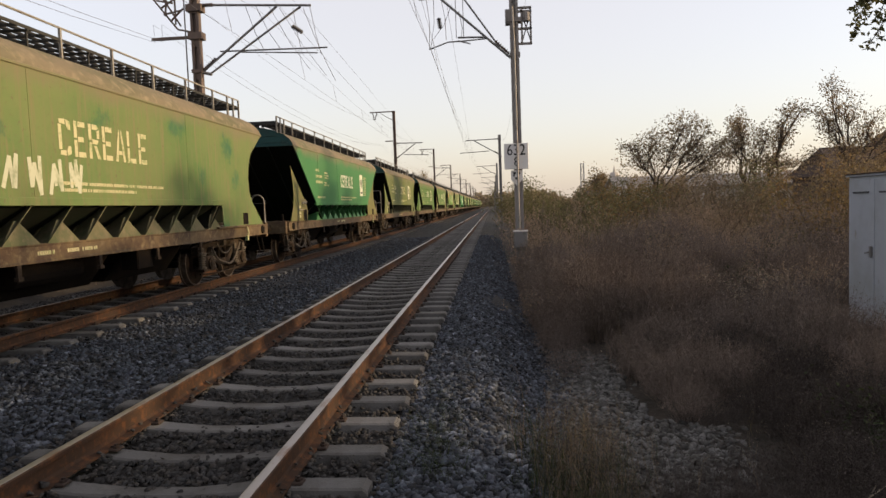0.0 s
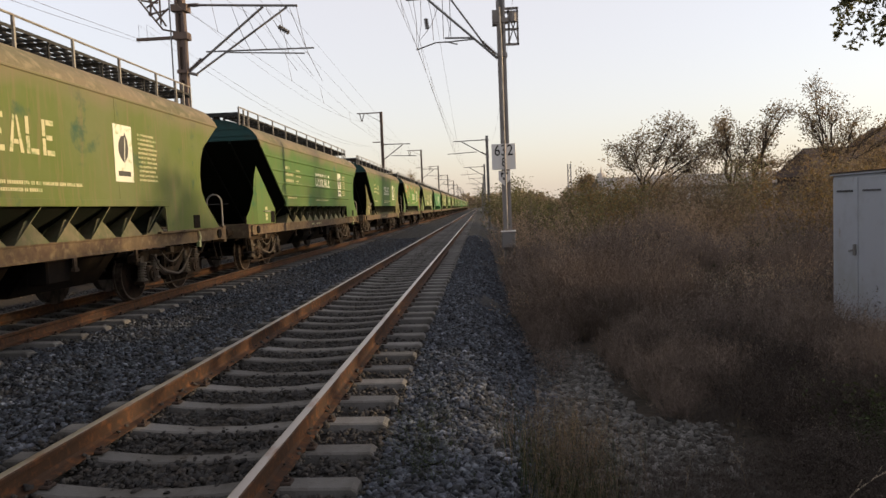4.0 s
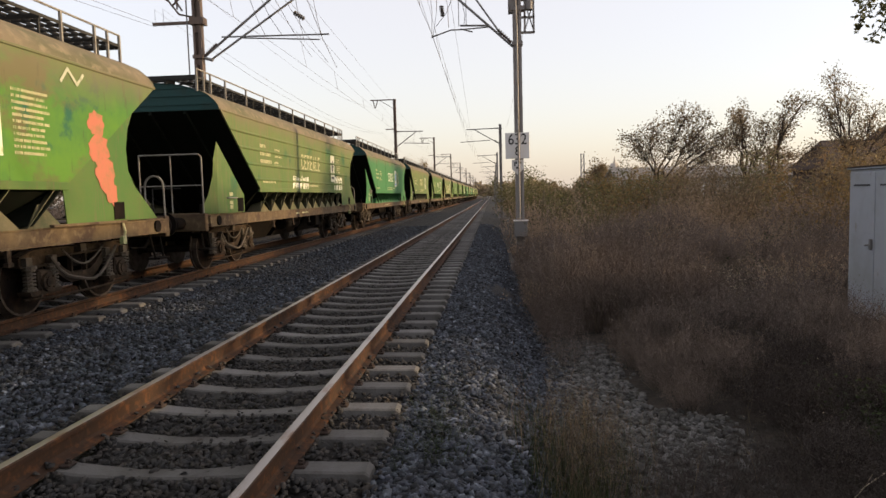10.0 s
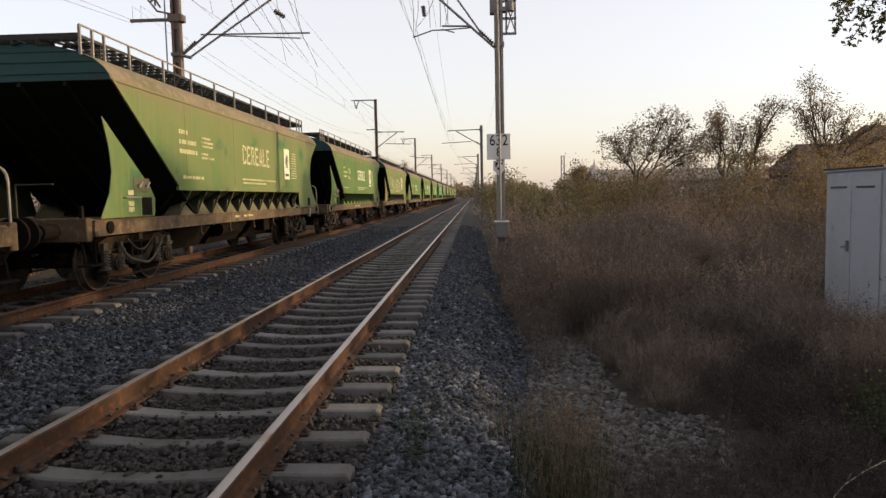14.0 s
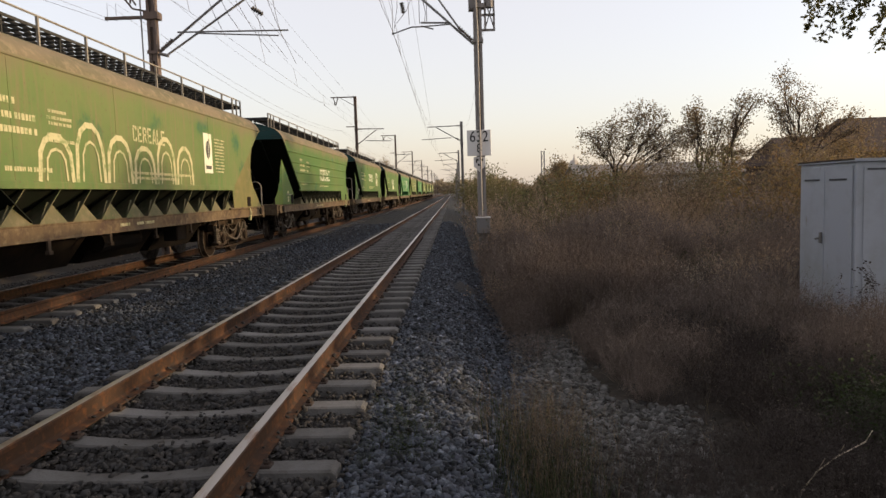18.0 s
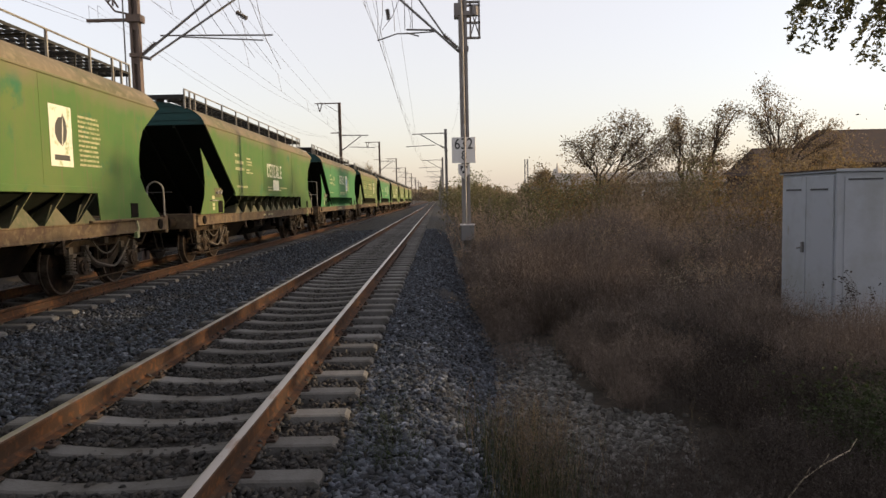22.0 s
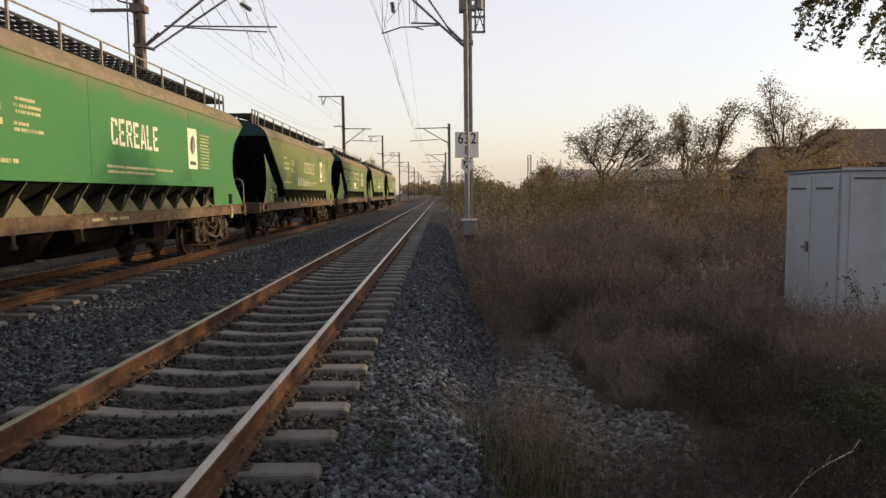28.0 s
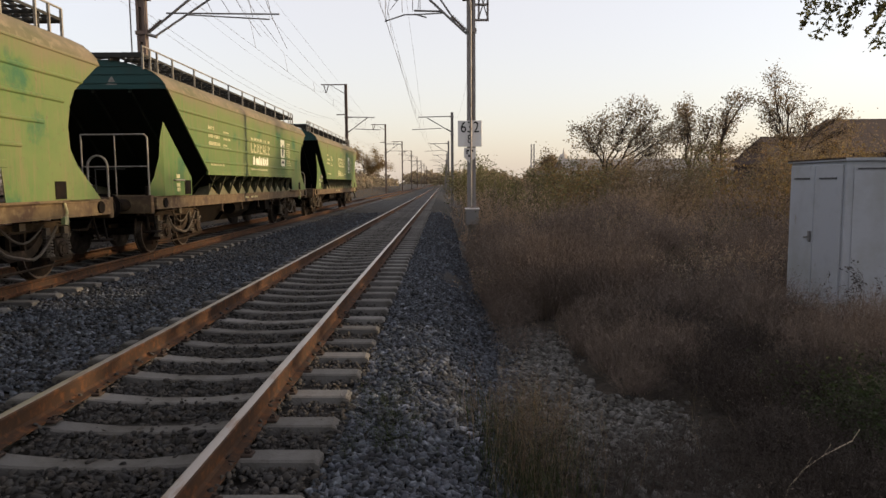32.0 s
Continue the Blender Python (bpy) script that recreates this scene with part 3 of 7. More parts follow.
def build_wheelset(parent, y):
    bm = bmesh.new()
    cyl(bm, (-1.05, 0, 0), (1.05, 0, 0), 0.075, 10)
    for s in (-1, 1):
        x = s * 0.7525
        cyl(bm, (x - 0.02, 0, 0), (x + 0.02, 0, 0), 0.40, 20)
        cyl(bm, (x - 0.09 * s, 0, 0), (x + 0.09 * s, 0, 0), 0.12, 12)
    e = part("wheelset", bm, M["wheel"], parent)
    e.matrix_basis = Matrix.Translation((0, y, 0.46))
    for s in (-1, 1):
        bm = bmesh.new()
        x = s * 0.7525
        cyl(bm, (x - 0.065, 0, 0), (x + 0.065, 0, 0), 0.46, 28)
        cyl(bm, (x - s * 0.075, 0, 0), (x - s * 0.045, 0, 0), 0.488, 28)
        part("tyre", bm, M["tread"], e, "polished steel tyre")
    for s in (-1, 1):
        bm = bmesh.new()
        x = s * 0.7525
        cyl(bm, (x + s * 0.066, 0, 0), (x + s * 0.070, 0, 0), 0.425, 28)
        for k in range(6):
            a = k * math.pi / 3
            cyl(bm, (x + s * 0.07, 0.27 * math.cos(a), 0.27 * math.sin(a)), (x + s * 0.078, 0.27 * math.cos(a), 0.27 * math.sin(a)), 0.03, 6)
        part("wheel_disc", bm, M["wheel"], e)
    return e


def coil(bm, x, y, z0, z1, r, turns=6):
    """A stack of rings round a core: a coil spring seen from outside."""
    cyl(bm, (x, y, z0 - 0.015), (x, y, z0 + 0.01), r + 0.015, 10)
    cyl(bm, (x, y, z1 - 0.01), (x, y, z1 + 0.03), r + 0.02, 10)
    cyl(bm, (x, y, z0), (x, y, z1), r * 0.55, 8)
    h = (z1 - z0) / turns
    for k in range(turns):
        cyl(bm, (x, y, z0 + (k + 0.15) * h), (x, y, z0 + (k + 0.7) * h), r, 10)


def build_bogie(parent, yc):
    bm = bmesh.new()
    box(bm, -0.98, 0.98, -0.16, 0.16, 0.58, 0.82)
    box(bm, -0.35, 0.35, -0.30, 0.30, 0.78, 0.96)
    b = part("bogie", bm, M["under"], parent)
    b.matrix_basis = Matrix.Translation((0, yc, 0))
    for e in (-1, 1):
        bm = bmesh.new()
        box(bm, -0.98, 0.98, e * 1.24 - 0.05, e * 1.24 + 0.05, 0.70, 0.80)
        part("end_beam", bm, M["under"], b)
    for s in (-1, 1):
        x = s * 1.0
        bm = bmesh.new()
        # curved side frame: high over the axle boxes, low between them, with flanges
        prof = [(-1.28, 0.70), (-1.28, 0.80), (-1.02, 0.87), (1.02, 0.87), (1.28, 0.80), (1.28, 0.70), (1.12, 0.68), (0.66, 0.68), (0.60, 0.78), (-0.60, 0.78), (-0.66, 0.68), (-1.12, 0.68)]
        slab(bm, [(x - 0.06, y, z) for y, z in [(-0.70, 0.70), (-0.62, 0.78), (-0.36, 0.58), (-0.20, 0.51), (0.20, 0.51), (0.36, 0.58), (0.62, 0.78), (0.70, 0.70), (0.42, 0.46), (0.24, 0.37), (-0.24, 0.37), (-0.42, 0.46)]], (0.12, 0, 0))
        slab(bm, [(x - 0.02, y, z) for y, z in prof], (0.04, 0, 0))
        for p, q in zip(prof, prof[1:] + prof[:1]):
            d = Vector((0, q[0] - p[0], q[1] - p[1]))
            n = Vector((0, -d.z, d.y)).normalized() * 0.022
            slab(bm, [(x - 0.075, p[0], p[1]), (x - 0.075, q[0], q[1]), (x - 0.075, q[0] + n.y, q[1] + n.z), (x - 0.075, p[0] + n.y, p[1] + n.z)], (0.15, 0, 0))
        for y in (-0.17, 0.17):
            box(bm, x + s * 0.02 - 0.03, x + s * 0.02 + 0.03, y - 0.02, y + 0.02, 0.49, 0.79)
        part("side_frame", bm, M["bogie"], b, "rusty curved side frame")
    for s in (-1, 1):
        x = s * 1.06
        bm = bmesh.new()
        box(bm, x - 0.03, x + 0.07 if s > 0 else x + 0.03, -0.07, 0.07, 0.80, 0.97)
        part("side_bearer", bm, M["spring"], b)
        for y in (-0.9, 0.9):
            bm = bmesh.new()
            box(bm, x - 0.12, x + 0.10, y - 0.14, y + 0.14, 0.34, 0.62, 0.03)
            cyl(bm, (x + s * 0.09, y, 0.46), (x + s * 0.14, y, 0.46), 0.125, 14)
            cyl(bm, (x + s * 0.14, y, 0.46), (x + s * 0.155, y, 0.46), 0.075, 10)
            for q in range(4):
                a = math.pi / 4 + q * math.pi / 2
                cyl(bm, (x + s * 0.13, y + 0.10 * math.cos(a), 0.46 + 0.10 * math.sin(a)), (x + s * 0.155, y + 0.10 * math.cos(a), 0.46 + 0.10 * math.sin(a)), 0.014, 6)
            slab(bm, [(x - 0.09, y - 0.34, 0.36), (x - 0.09, y + 0.34, 0.36), (x - 0.09, y + 0.30, 0.30), (x - 0.09, y - 0.30, 0.30)], (0.18, 0, 0))
            part("axle_box", bm, M["bogie"], b)
            for dy in (-0.235, 0.235):
                bm = bmesh.new()
                coil(bm, x + s * 0.02, y + dy, 0.38, 0.66, 0.078)
                part("coil_spring", bm, M["spring"], b, "greased coil spring")
            for dy in (-0.25, 0.25):
                bm = bmesh.new()
                box(bm, x - 0.02, x + 0.05 if s > 0 else x + 0.02, y + dy - 0.06, y + dy + 0.06, 0.68, 0.80)
                part("spring_cap", bm, M["spring"], b)
            bm = bmesh.new()
            ys = y + (0.52 if y < 0 else -0.52)
            slab(bm, [(s * 0.7525 - 0.05, ys - 0.04, 0.25), (s * 0.7525 - 0.05, ys + 0.04, 0.25), (s * 0.7525 - 0.05, ys + 0.04, 0.70), (s * 0.7525 - 0.05, ys - 0.04, 0.70)], (0.10, 0, 0))
            tube(bm, [(s * 0.80, ys, 0.62), (s * 0.98, ys, 0.66)], 0.03)
            part("brake_shoe", bm, M["under"], b)
        # brake pipe that hangs in a loop along the frame
        bm = bmesh.new()
        tube(bm, [(x + s * 0.10, -0.80 + 1.6 * q / 10, 0.80 - 0.42 * math.sin(math.pi * q / 10) ** 0.8 + 0.03 * math.sin(5.1 * q)) for q in range(11)], 0.024)
        tube(bm, [(x + s * 0.08, -0.52 + 1.0 * q / 8, 0.86 - 0.24 * math.sin(math.pi * q / 8)) for q in range(9)], 0.016)
        part("brake_pipe", bm, M["spring"], b, "hanging loop of brake pipe")
        bm = bmesh.new()
        tube(bm, [(x + s * 0.02, -1.25, 0.26), (x + s * 0.02, -0.55, 0.22), (x + s * 0.02, 0.55, 0.22), (x + s * 0.02, 1.25, 0.26)], 0.018)
        part("brake_rod", bm, M["bogie"], b)
    return b


def build_wagon(ribbed):
    w = thing("hopper_wagon", "green steel grain hopper wagon with sloping ends and a roof walkway", "wagon", (TRACK_X[1], 0, 0), "wagons of the grain train")
    G = M["mid"]
    # side panels
    for s in (1, -1):
        bm = bmesh.new()
        slab(bm, [(s * HALF, -TOP[-1], TOP_Z), (s * HALF, TOP[1], TOP_Z), (s * HALF, LOW_Y, LOW_Z), (s * HALF, -LOW_Y, LOW_Z)], (-s * 0.04, 0, 0))
        p = part("side_panel", bm, G, w)
        if ribbed:
            for z in (1.98, 2.33, 2.68, 3.03):
                e = LOW_Y + (z - LOW_Z) / (TOP_Z - LOW_Z) * (TOP_Y - LOW_Y) - 0.03
                bm = bmesh.new()
                prof = [(0.0, -0.035), (0.022, -0.018), (0.026, 0.0), (0.022, 0.018), (0.0, 0.035)]
                rows = [[bm.verts.new((s * (HALF + x), y, z + dz)) for x, dz in prof] for y in (-e, e + 0.27 * (z - LOW_Z) / (TOP_Z - LOW_Z))]
                for i in range(4):
                    bm.faces.new((rows[0][i], rows[0][i + 1], rows[1][i + 1], rows[1][i]))
                part("pressed_rib", bm, G, p)
        else:
            for y in (-4.1, -1.4, 2.9):
                bm = bmesh.new()
                box(bm, s * HALF - 0.004, s * HALF + 0.004, y - 0.012, y + 0.012, LOW_Z + 0.05, TOP_Z - 0.02)
                part("weld_seam", bm, G, p)
        bm = bmesh.new()
        box(bm, s * (HALF - 0.02) - 0.03, s * (HALF - 0.02) + 0.03, -LOW_Y - 0.02, LOW_Y + 0.02, LOW_Z - 0.07, LOW_Z + 0.035, 0.008)
        part("lower_rail", bm, G, w)
        bm = bmesh.new()
        box(bm, s * HALF - 0.02, s * HALF + 0.018, -TOP[-1], TOP[1], TOP_Z - 0.02, TOP_Z + 0.02, 0.006)
        part("cant_rail", bm, G, w)
        # flange along the sloping end of the panel
        for e in (-1,):
            bm = bmesh.new()
            slab(bm, [(s * HALF, e * TOP[e], TOP_Z), (s * HALF, e * (TOP[e] - 0.09), TOP_Z), (s * HALF, e * (LOW_Y - 0.09), LOW_Z), (s * HALF, e * LOW_Y, LOW_Z)], (s * 0.012, 0, 0))
            part("end_flange", bm, G, p)
    # end caps and slope sheets
    for e in (-1, 1):
        bm = bmesh.new()
        pts = [(x, e * TOP[e], z) for x, z in ROOF] + [(-x, e * TOP[e], z) for x, z in ROOF[-2::-1]]
        slab(bm, pts, (0, -e * 0.03, 0))
        for z, hw in ((3.50, 1.44), (3.68, 1.26), (3.84, 0.88)):
            box(bm, -hw, hw, e * TOP[e] - 0.018, e * TOP[e] + 0.018, z - 0.012, z + 0.012)
        part("end_cap", bm, M["cap"], w, "dark teal end sheet with pressed ribs")
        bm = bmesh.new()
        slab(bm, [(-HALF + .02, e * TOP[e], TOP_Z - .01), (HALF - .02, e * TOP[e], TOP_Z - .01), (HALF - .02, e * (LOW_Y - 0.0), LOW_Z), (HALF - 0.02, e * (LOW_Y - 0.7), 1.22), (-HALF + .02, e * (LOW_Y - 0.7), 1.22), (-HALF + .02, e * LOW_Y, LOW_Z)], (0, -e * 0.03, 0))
        part("slope_sheet", bm, M["slope"], w, "slope sheet under the end, coloured near-black as shade")
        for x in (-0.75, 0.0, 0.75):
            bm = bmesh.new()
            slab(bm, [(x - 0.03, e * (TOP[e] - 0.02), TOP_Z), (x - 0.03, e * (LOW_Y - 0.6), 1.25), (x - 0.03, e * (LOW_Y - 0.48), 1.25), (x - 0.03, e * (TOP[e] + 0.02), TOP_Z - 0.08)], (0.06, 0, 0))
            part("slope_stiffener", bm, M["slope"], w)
    # roof
    bm = bmesh.new()
    prof = ROOF + [(-x, z) for x, z in ROOF[-2::-1]]
    rows = [[bm.verts.new((x, y, z)) for x, z in prof] for y in np.linspace(-TOP[-1] - 0.02, TOP[1] + 0.02, 6)]
    for a, b in zip(rows, rows[1:]):
        for i in range(len(prof) - 1):
            bm.faces.new((a[i], a[i + 1], b[i + 1], b[i]))
    part("roof", bm, M["roof"], w, "dusty brown curved roof", smooth=True)
    for y in (-4.6, -1.55, 1.55, 4.6):
        bm = bmesh.new()
        cyl(bm, (0, y, 3.95), (0, y, 4.03), 0.42, 16)
        part("loading_hatch", bm, M["roof"], w)
    # walkway with its railing
    for x0, x1 in ((0.45, 1.05), (-1.05, -0.45)):
        bm = bmesh.new()
        for k in range(5):
            x = x0 + (x1 - x0) * k / 4
            box(bm, x - 0.009, x + 0.009, -6.8, 6.8, 4.03, 4.075)
        for k in range(49):
            y = -6.8 + k * 13.6 / 48
            box(bm, x0, x1, y - 0.010, y + 0.010, 4.03, 4.07)
        part("walkway", bm, M["grate"], w, "dark steel grating walkway")
    for x in (0.74, -0.74):
        for k in range(10):
            y = -6.2 + k * 12.4 / 9
            bm = bmesh.new()
            s = 1 if x > 0 else -1
            box(bm, x - 0.33, x + 0.33, y - 0.015, y + 0.015, 4.0, 4.03)
            box(bm, x + s * 0.30 - 0.012, x + s * 0.30 + 0.012, y - 0.015, y + 0.015, 3.78, 4.01)
            box(bm, x - s * 0.28 - 0.012, x - s * 0.28 + 0.012, y - 0.015, y + 0.015, 3.90, 4.01)
            part("walkway_support", bm, M["grate"], w)
    for e in (-1, 1):
        # cross walk over the end of the roof, on its bearers
        bm = bmesh.new()
        for k in range(5):
            y = e * (6.42 + 0.10 * k)
            box(bm, -0.44, 0.44, y - 0.012, y + 0.012, 4.03, 4.07)
        for x in (-0.40, 0.0, 0.40):
            box(bm, x - 0.02, x + 0.02, min(e * 6.4, e * 6.84), max(e * 6.4, e * 6.84), 3.93, 4.03)
        box(bm, -1.05, 1.05, e * 6.82 - 0.012, e * 6.82 + 0.012, 4.00, 4.09)
        part("cross_walk", bm, M["grate"], w, "dark steel cross walk")
    for x in (1.06, -1.06):
        for y in [1.32 * k for k in range(-4, 5)] + [-6.8, -6.45, -6.1, 6.1, 6.45, 6.8]:
            bm = bmesh.new()
            box(bm, x - 0.018, x + 0.018, y - 0.018, y + 0.018, 3.76, 4.22)
            part("railing_post", bm, M["handrail"] if x > 0 else M["grate"], w)
        bm = bmesh.new()
        tube(bm, [(x, -6.8, 4.22), (x, 6.8, 4.22)], 0.017)
        part("handrail", bm, M["handrail"] if x > 0 else M["grate"], w, "grey tubular handrail")
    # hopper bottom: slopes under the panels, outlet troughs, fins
    # the near-black colour stands for the shade below the side panels
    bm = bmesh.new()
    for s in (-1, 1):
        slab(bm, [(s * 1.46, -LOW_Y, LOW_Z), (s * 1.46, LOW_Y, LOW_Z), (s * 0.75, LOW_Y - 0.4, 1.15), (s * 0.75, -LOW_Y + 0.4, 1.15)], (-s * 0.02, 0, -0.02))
    part("hopper_bottom", bm, M["slope"], w, "hopper bottom coloured near-black as shade")
    for s in (1, -1):
        for k in range(11):
            y = -LOW_Y + 0.42 + k * (2 * LOW_Y - 0.84) / 10
            bm = bmesh.new()
            # triangular foot on the solebar, and the strut from it up to the panel with its web
            slab(bm, [(s * 1.46, y - 0.35, 1.19), (s * 1.46, y + 0.33, 1.19), (s * 1.385, y + 0.04, 1.49), (s * 1.385, y - 0.03, 1.49)], (-s * 0.012, 0, 0))
            slab(bm, [(s * 1.46, y - 0.36, 1.19), (s * 1.47, y + 0.24, 1.72), (s * 1.10, y + 0.24, 1.50), (s * 1.02, y - 0.10, 1.20)], (0, 0.022, 0))
            part("hopper_fin", bm, M["fin"], w)
    # underframe
    for s in (1, -1):
        bm = bmesh.new()
        prof = [(1.45, 0.955), (1.45, 0.98), (1.44, 0.985), (1.44, 1.165), (1.45, 1.17), (1.45, 1.195), (1.31, 1.195), (1.31, 1.17), (1.40, 1.165), (1.40, 0.985), (1.31, 0.98), (1.31, 0.955)]
        slab(bm, [(s * x, -7.35, z) for x, z in prof], (0, 14.7, 0))
        part("solebar", bm, M["sole"], w, "rusty brown solebar")
        for y in (-3.4, -1.7, 0.0, 1.7, 3.4):
            bm = bmesh.new()
            box(bm, s * 1.43 - 0.015, s * 1.43 + 0.015, y - 0.035, y + 0.035, 0.80, 0.97)
            box(bm, s * 1.43 - 0.03, s * 1.43 + 0.03, y - 0.05, y + 0.05, 0.76, 0.81)
            part("tie_down_bracket", bm, M["bogie"], w)
        bm = bmesh.new()
        box(bm, s * 1.47 - 0.05, s * 1.47 + 0.05, 4.15, 5.9, 1.185, 1.225, 0.006)
        part("shunter_step_board", bm, M["sole"], w)
        bm = bmesh.new()
        tube(bm, [(s * 1.46, 5.85, 1.2), (s * 1.50, 5.85, 1.05), (s * 1.46, 5.85, 0.9)], 0.02)
        box(bm, s * 1.46 - 0.03, s * 1.46 + 0.03, 5.80, 5.90, 0.86, 0.98)
        part("brake_lever", bm, M["yellowed"], w, "pale yellow brake lever")
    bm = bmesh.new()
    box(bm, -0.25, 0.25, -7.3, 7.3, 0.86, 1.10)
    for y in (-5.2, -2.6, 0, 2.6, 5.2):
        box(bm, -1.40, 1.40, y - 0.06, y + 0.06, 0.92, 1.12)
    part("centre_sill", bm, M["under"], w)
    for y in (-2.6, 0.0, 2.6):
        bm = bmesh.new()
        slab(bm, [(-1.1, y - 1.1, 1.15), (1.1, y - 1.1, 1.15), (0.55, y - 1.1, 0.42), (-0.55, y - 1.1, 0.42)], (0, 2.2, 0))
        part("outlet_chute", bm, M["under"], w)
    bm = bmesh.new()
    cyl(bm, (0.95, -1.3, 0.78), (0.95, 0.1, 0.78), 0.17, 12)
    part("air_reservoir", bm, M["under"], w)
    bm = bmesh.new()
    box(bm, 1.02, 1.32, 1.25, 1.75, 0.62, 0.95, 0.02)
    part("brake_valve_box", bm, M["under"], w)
    # ends: headstock, corner plates, platform, handrails, buffers, hook
    for e in (-1, 1):
        bm = bmesh.new()
        box(bm, -1.40, 1.40, e * 7.42 - 0.07, e * 7.42 + 0.07, 0.88, 1.24, 0.015)
        box(bm, -1.36, 1.36, min(e * 7.4, e * 5.4), max(e * 7.4, e * 5.4), 1.19, 1.215)
        part("headstock", bm, M["sole"], w, "rusty end beam")
        for s in (-1, 1):
            bm = bmesh.new()
            if e < 0:
                # side part of the corner plate, and the wing round the corner
                if ribbed:
                    slab(bm, [(s * 1.48, e * 5.54, 1.22), (s * 1.48, e * 5.54, 1.60), (s * 1.48, e * 6.96, 2.70), (s * 1.48, e * 7.02, 2.0), (s * 1.48, e * 7.02, 1.22)], (-s * 0.014, 0, 0))
                    slab(bm, [(s * 1.479, e * 7.02, 1.22), (s * 1.20, e * 7.33, 1.22), (s * 1.34, e * 7.18, 1.60), (s * 1.42, e * 7.09, 2.0), (s * 1.44, e * 7.065, 2.35), (s * 1.479, e * 6.965, 2.695), (s * 1.479, e * 7.02, 2.0)], (-s * 0.006, -e * 0.012, 0))
                else:
                    slab(bm, [(s * 1.48, e * 5.50, 1.22), (s * 1.48, e * 5.46, 1.52), (s * 1.48, e * 5.62, 1.72), (s * 1.48, e * 7.06, 2.78), (s * 1.48, e * 6.90, 2.30), (s * 1.48, e * 6.86, 1.95), (s * 1.48, e * 6.96, 1.60), (s * 1.48, e * 7.24, 1.22)], (-s * 0.014, 0, 0))
                part("corner_plate", bm, G, w)
                bm = bmesh.new()
                box(bm, s * 1.485 - 0.006, s * 1.485 + 0.006, e * 5.78 - 0.17, e * 5.78 + 0.17, 1.235, 1.54)
                part("slot_plate", bm, M["under"], w)
                bm = bmesh.new()
                tube(bm, [(s * 1.48, e * 6.55, 1.54), (s * 1.52, e * 6.55, 1.54), (s * 1.52, e * 6.05, 1.54), (s * 1.48, e * 6.05, 1.54)], 0.016)
                part("grab_iron", bm, M["handrail"], w)
                bm = bmesh.new()
                for z0, z1 in ((1.30, 1.38), (1.40, 1.48), (1.58, 1.66)):
                    slab(bm, [(s * 1.4815, e * 6.22, z0), (s * 1.4815, e * 6.40, z0), (s * 1.4815, e * 6.40, z1), (s * 1.4815, e * 6.22, z1)], (s * 0.003, 0, 0))
                part("data_label", bm, M["yellowed"], w)
                if not ribbed:
                    bm = bmesh.new()
                    slab(bm, [(s * 1.4815, e * 5.66, 1.62), (s * 1.4815, e * 6.20, 1.62), (s * 1.4815, e * 6.20, 1.86), (s * 1.4815, e * 5.66, 1.86)], (s * 0.004, 0, 0))
                    pl = part("brake_panel", bm, M["fin"], w, "dusty panel of brake handles")
                    for yy in (5.80, 6.06):
                        bm = bmesh.new()
                        cyl(bm, (s * 1.485, e * yy, 1.74), (s * 1.535, e * yy, 1.74), 0.03, 8)
                        tube(bm, [(s * 1.53, e * (yy - 0.07), 1.80), (s * 1.53, e * yy, 1.74), (s * 1.53, e * (yy + 0.06), 1.70)], 0.014)
                        part("brake_handle", bm, M["handrail"], pl)
            else:
                slab(bm, [(s * 1.494, 4.46, 1.22), (s * 1.494, 4.40, 1.80), (s * 1.494, 6.22, 2.90), (s * 1.494, 6.26, 2.88), (s * 1.494, 6.10, 2.62), (s * 1.494, 6.02, 2.30), (s * 1.494, 6.05, 1.98), (s * 1.494, 6.22, 1.74), (s * 1.494, 6.88, 1.22)], (-s * 0.014, 0, 0))
                part("corner_plate", bm, G, w)
                bm = bmesh.new()
                box(bm, s * 1.500 - 0.006, s * 1.500 + 0.006, 5.58, 5.86, 1.24, 1.50)
                part("slot_plate", bm, M["under"], w)
            # near-black sheet added on the far side, where the open end shows only shade
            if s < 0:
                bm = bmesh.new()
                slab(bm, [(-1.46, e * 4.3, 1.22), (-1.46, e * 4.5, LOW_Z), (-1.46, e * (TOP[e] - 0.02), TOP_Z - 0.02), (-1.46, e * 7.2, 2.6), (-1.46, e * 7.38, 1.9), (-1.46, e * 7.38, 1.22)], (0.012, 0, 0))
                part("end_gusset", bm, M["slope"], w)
            bm = bmesh.new()
            cyl(bm, (s * 1.40, e * 6.95, 1.08), (s * 1.47, e * 6.95, 1.08), 0.10, 12)
            part("jacking_socket", bm, M["under"], w)
            bm = bmesh.new()
            cyl(bm, (s * 0.875, e * 7.48, 1.05), (s * 0.875, e * 7.85, 1.05), 0.12, 14)
            cyl(bm, (s * 0.875, e * 7.85, 1.05), (s * 0.875, e * 8.12, 1.05), 0.085, 12)
            cyl(bm, (s * 0.875, e * 8.12, 1.05), (s * 0.875, e * 8.16, 1.05), 0.235, 20)
            part("buffer", bm, M["under"], w)
            # end handrail hoop and lamp bracket
            bm = bmesh.new()
            if e > 0:
                tube(bm, [(s * 1.36, 7.42, 1.10), (s * 1.36, 7.42, 1.72)] + [(s * (1.19 + 0.17 * math.cos(q * math.pi / 8)), 7.42, 1.76 + 0.18 * math.sin(q * math.pi / 8)) for q in range(9)] + [(s * 1.02, 7.42, 1.10)], 0.019)
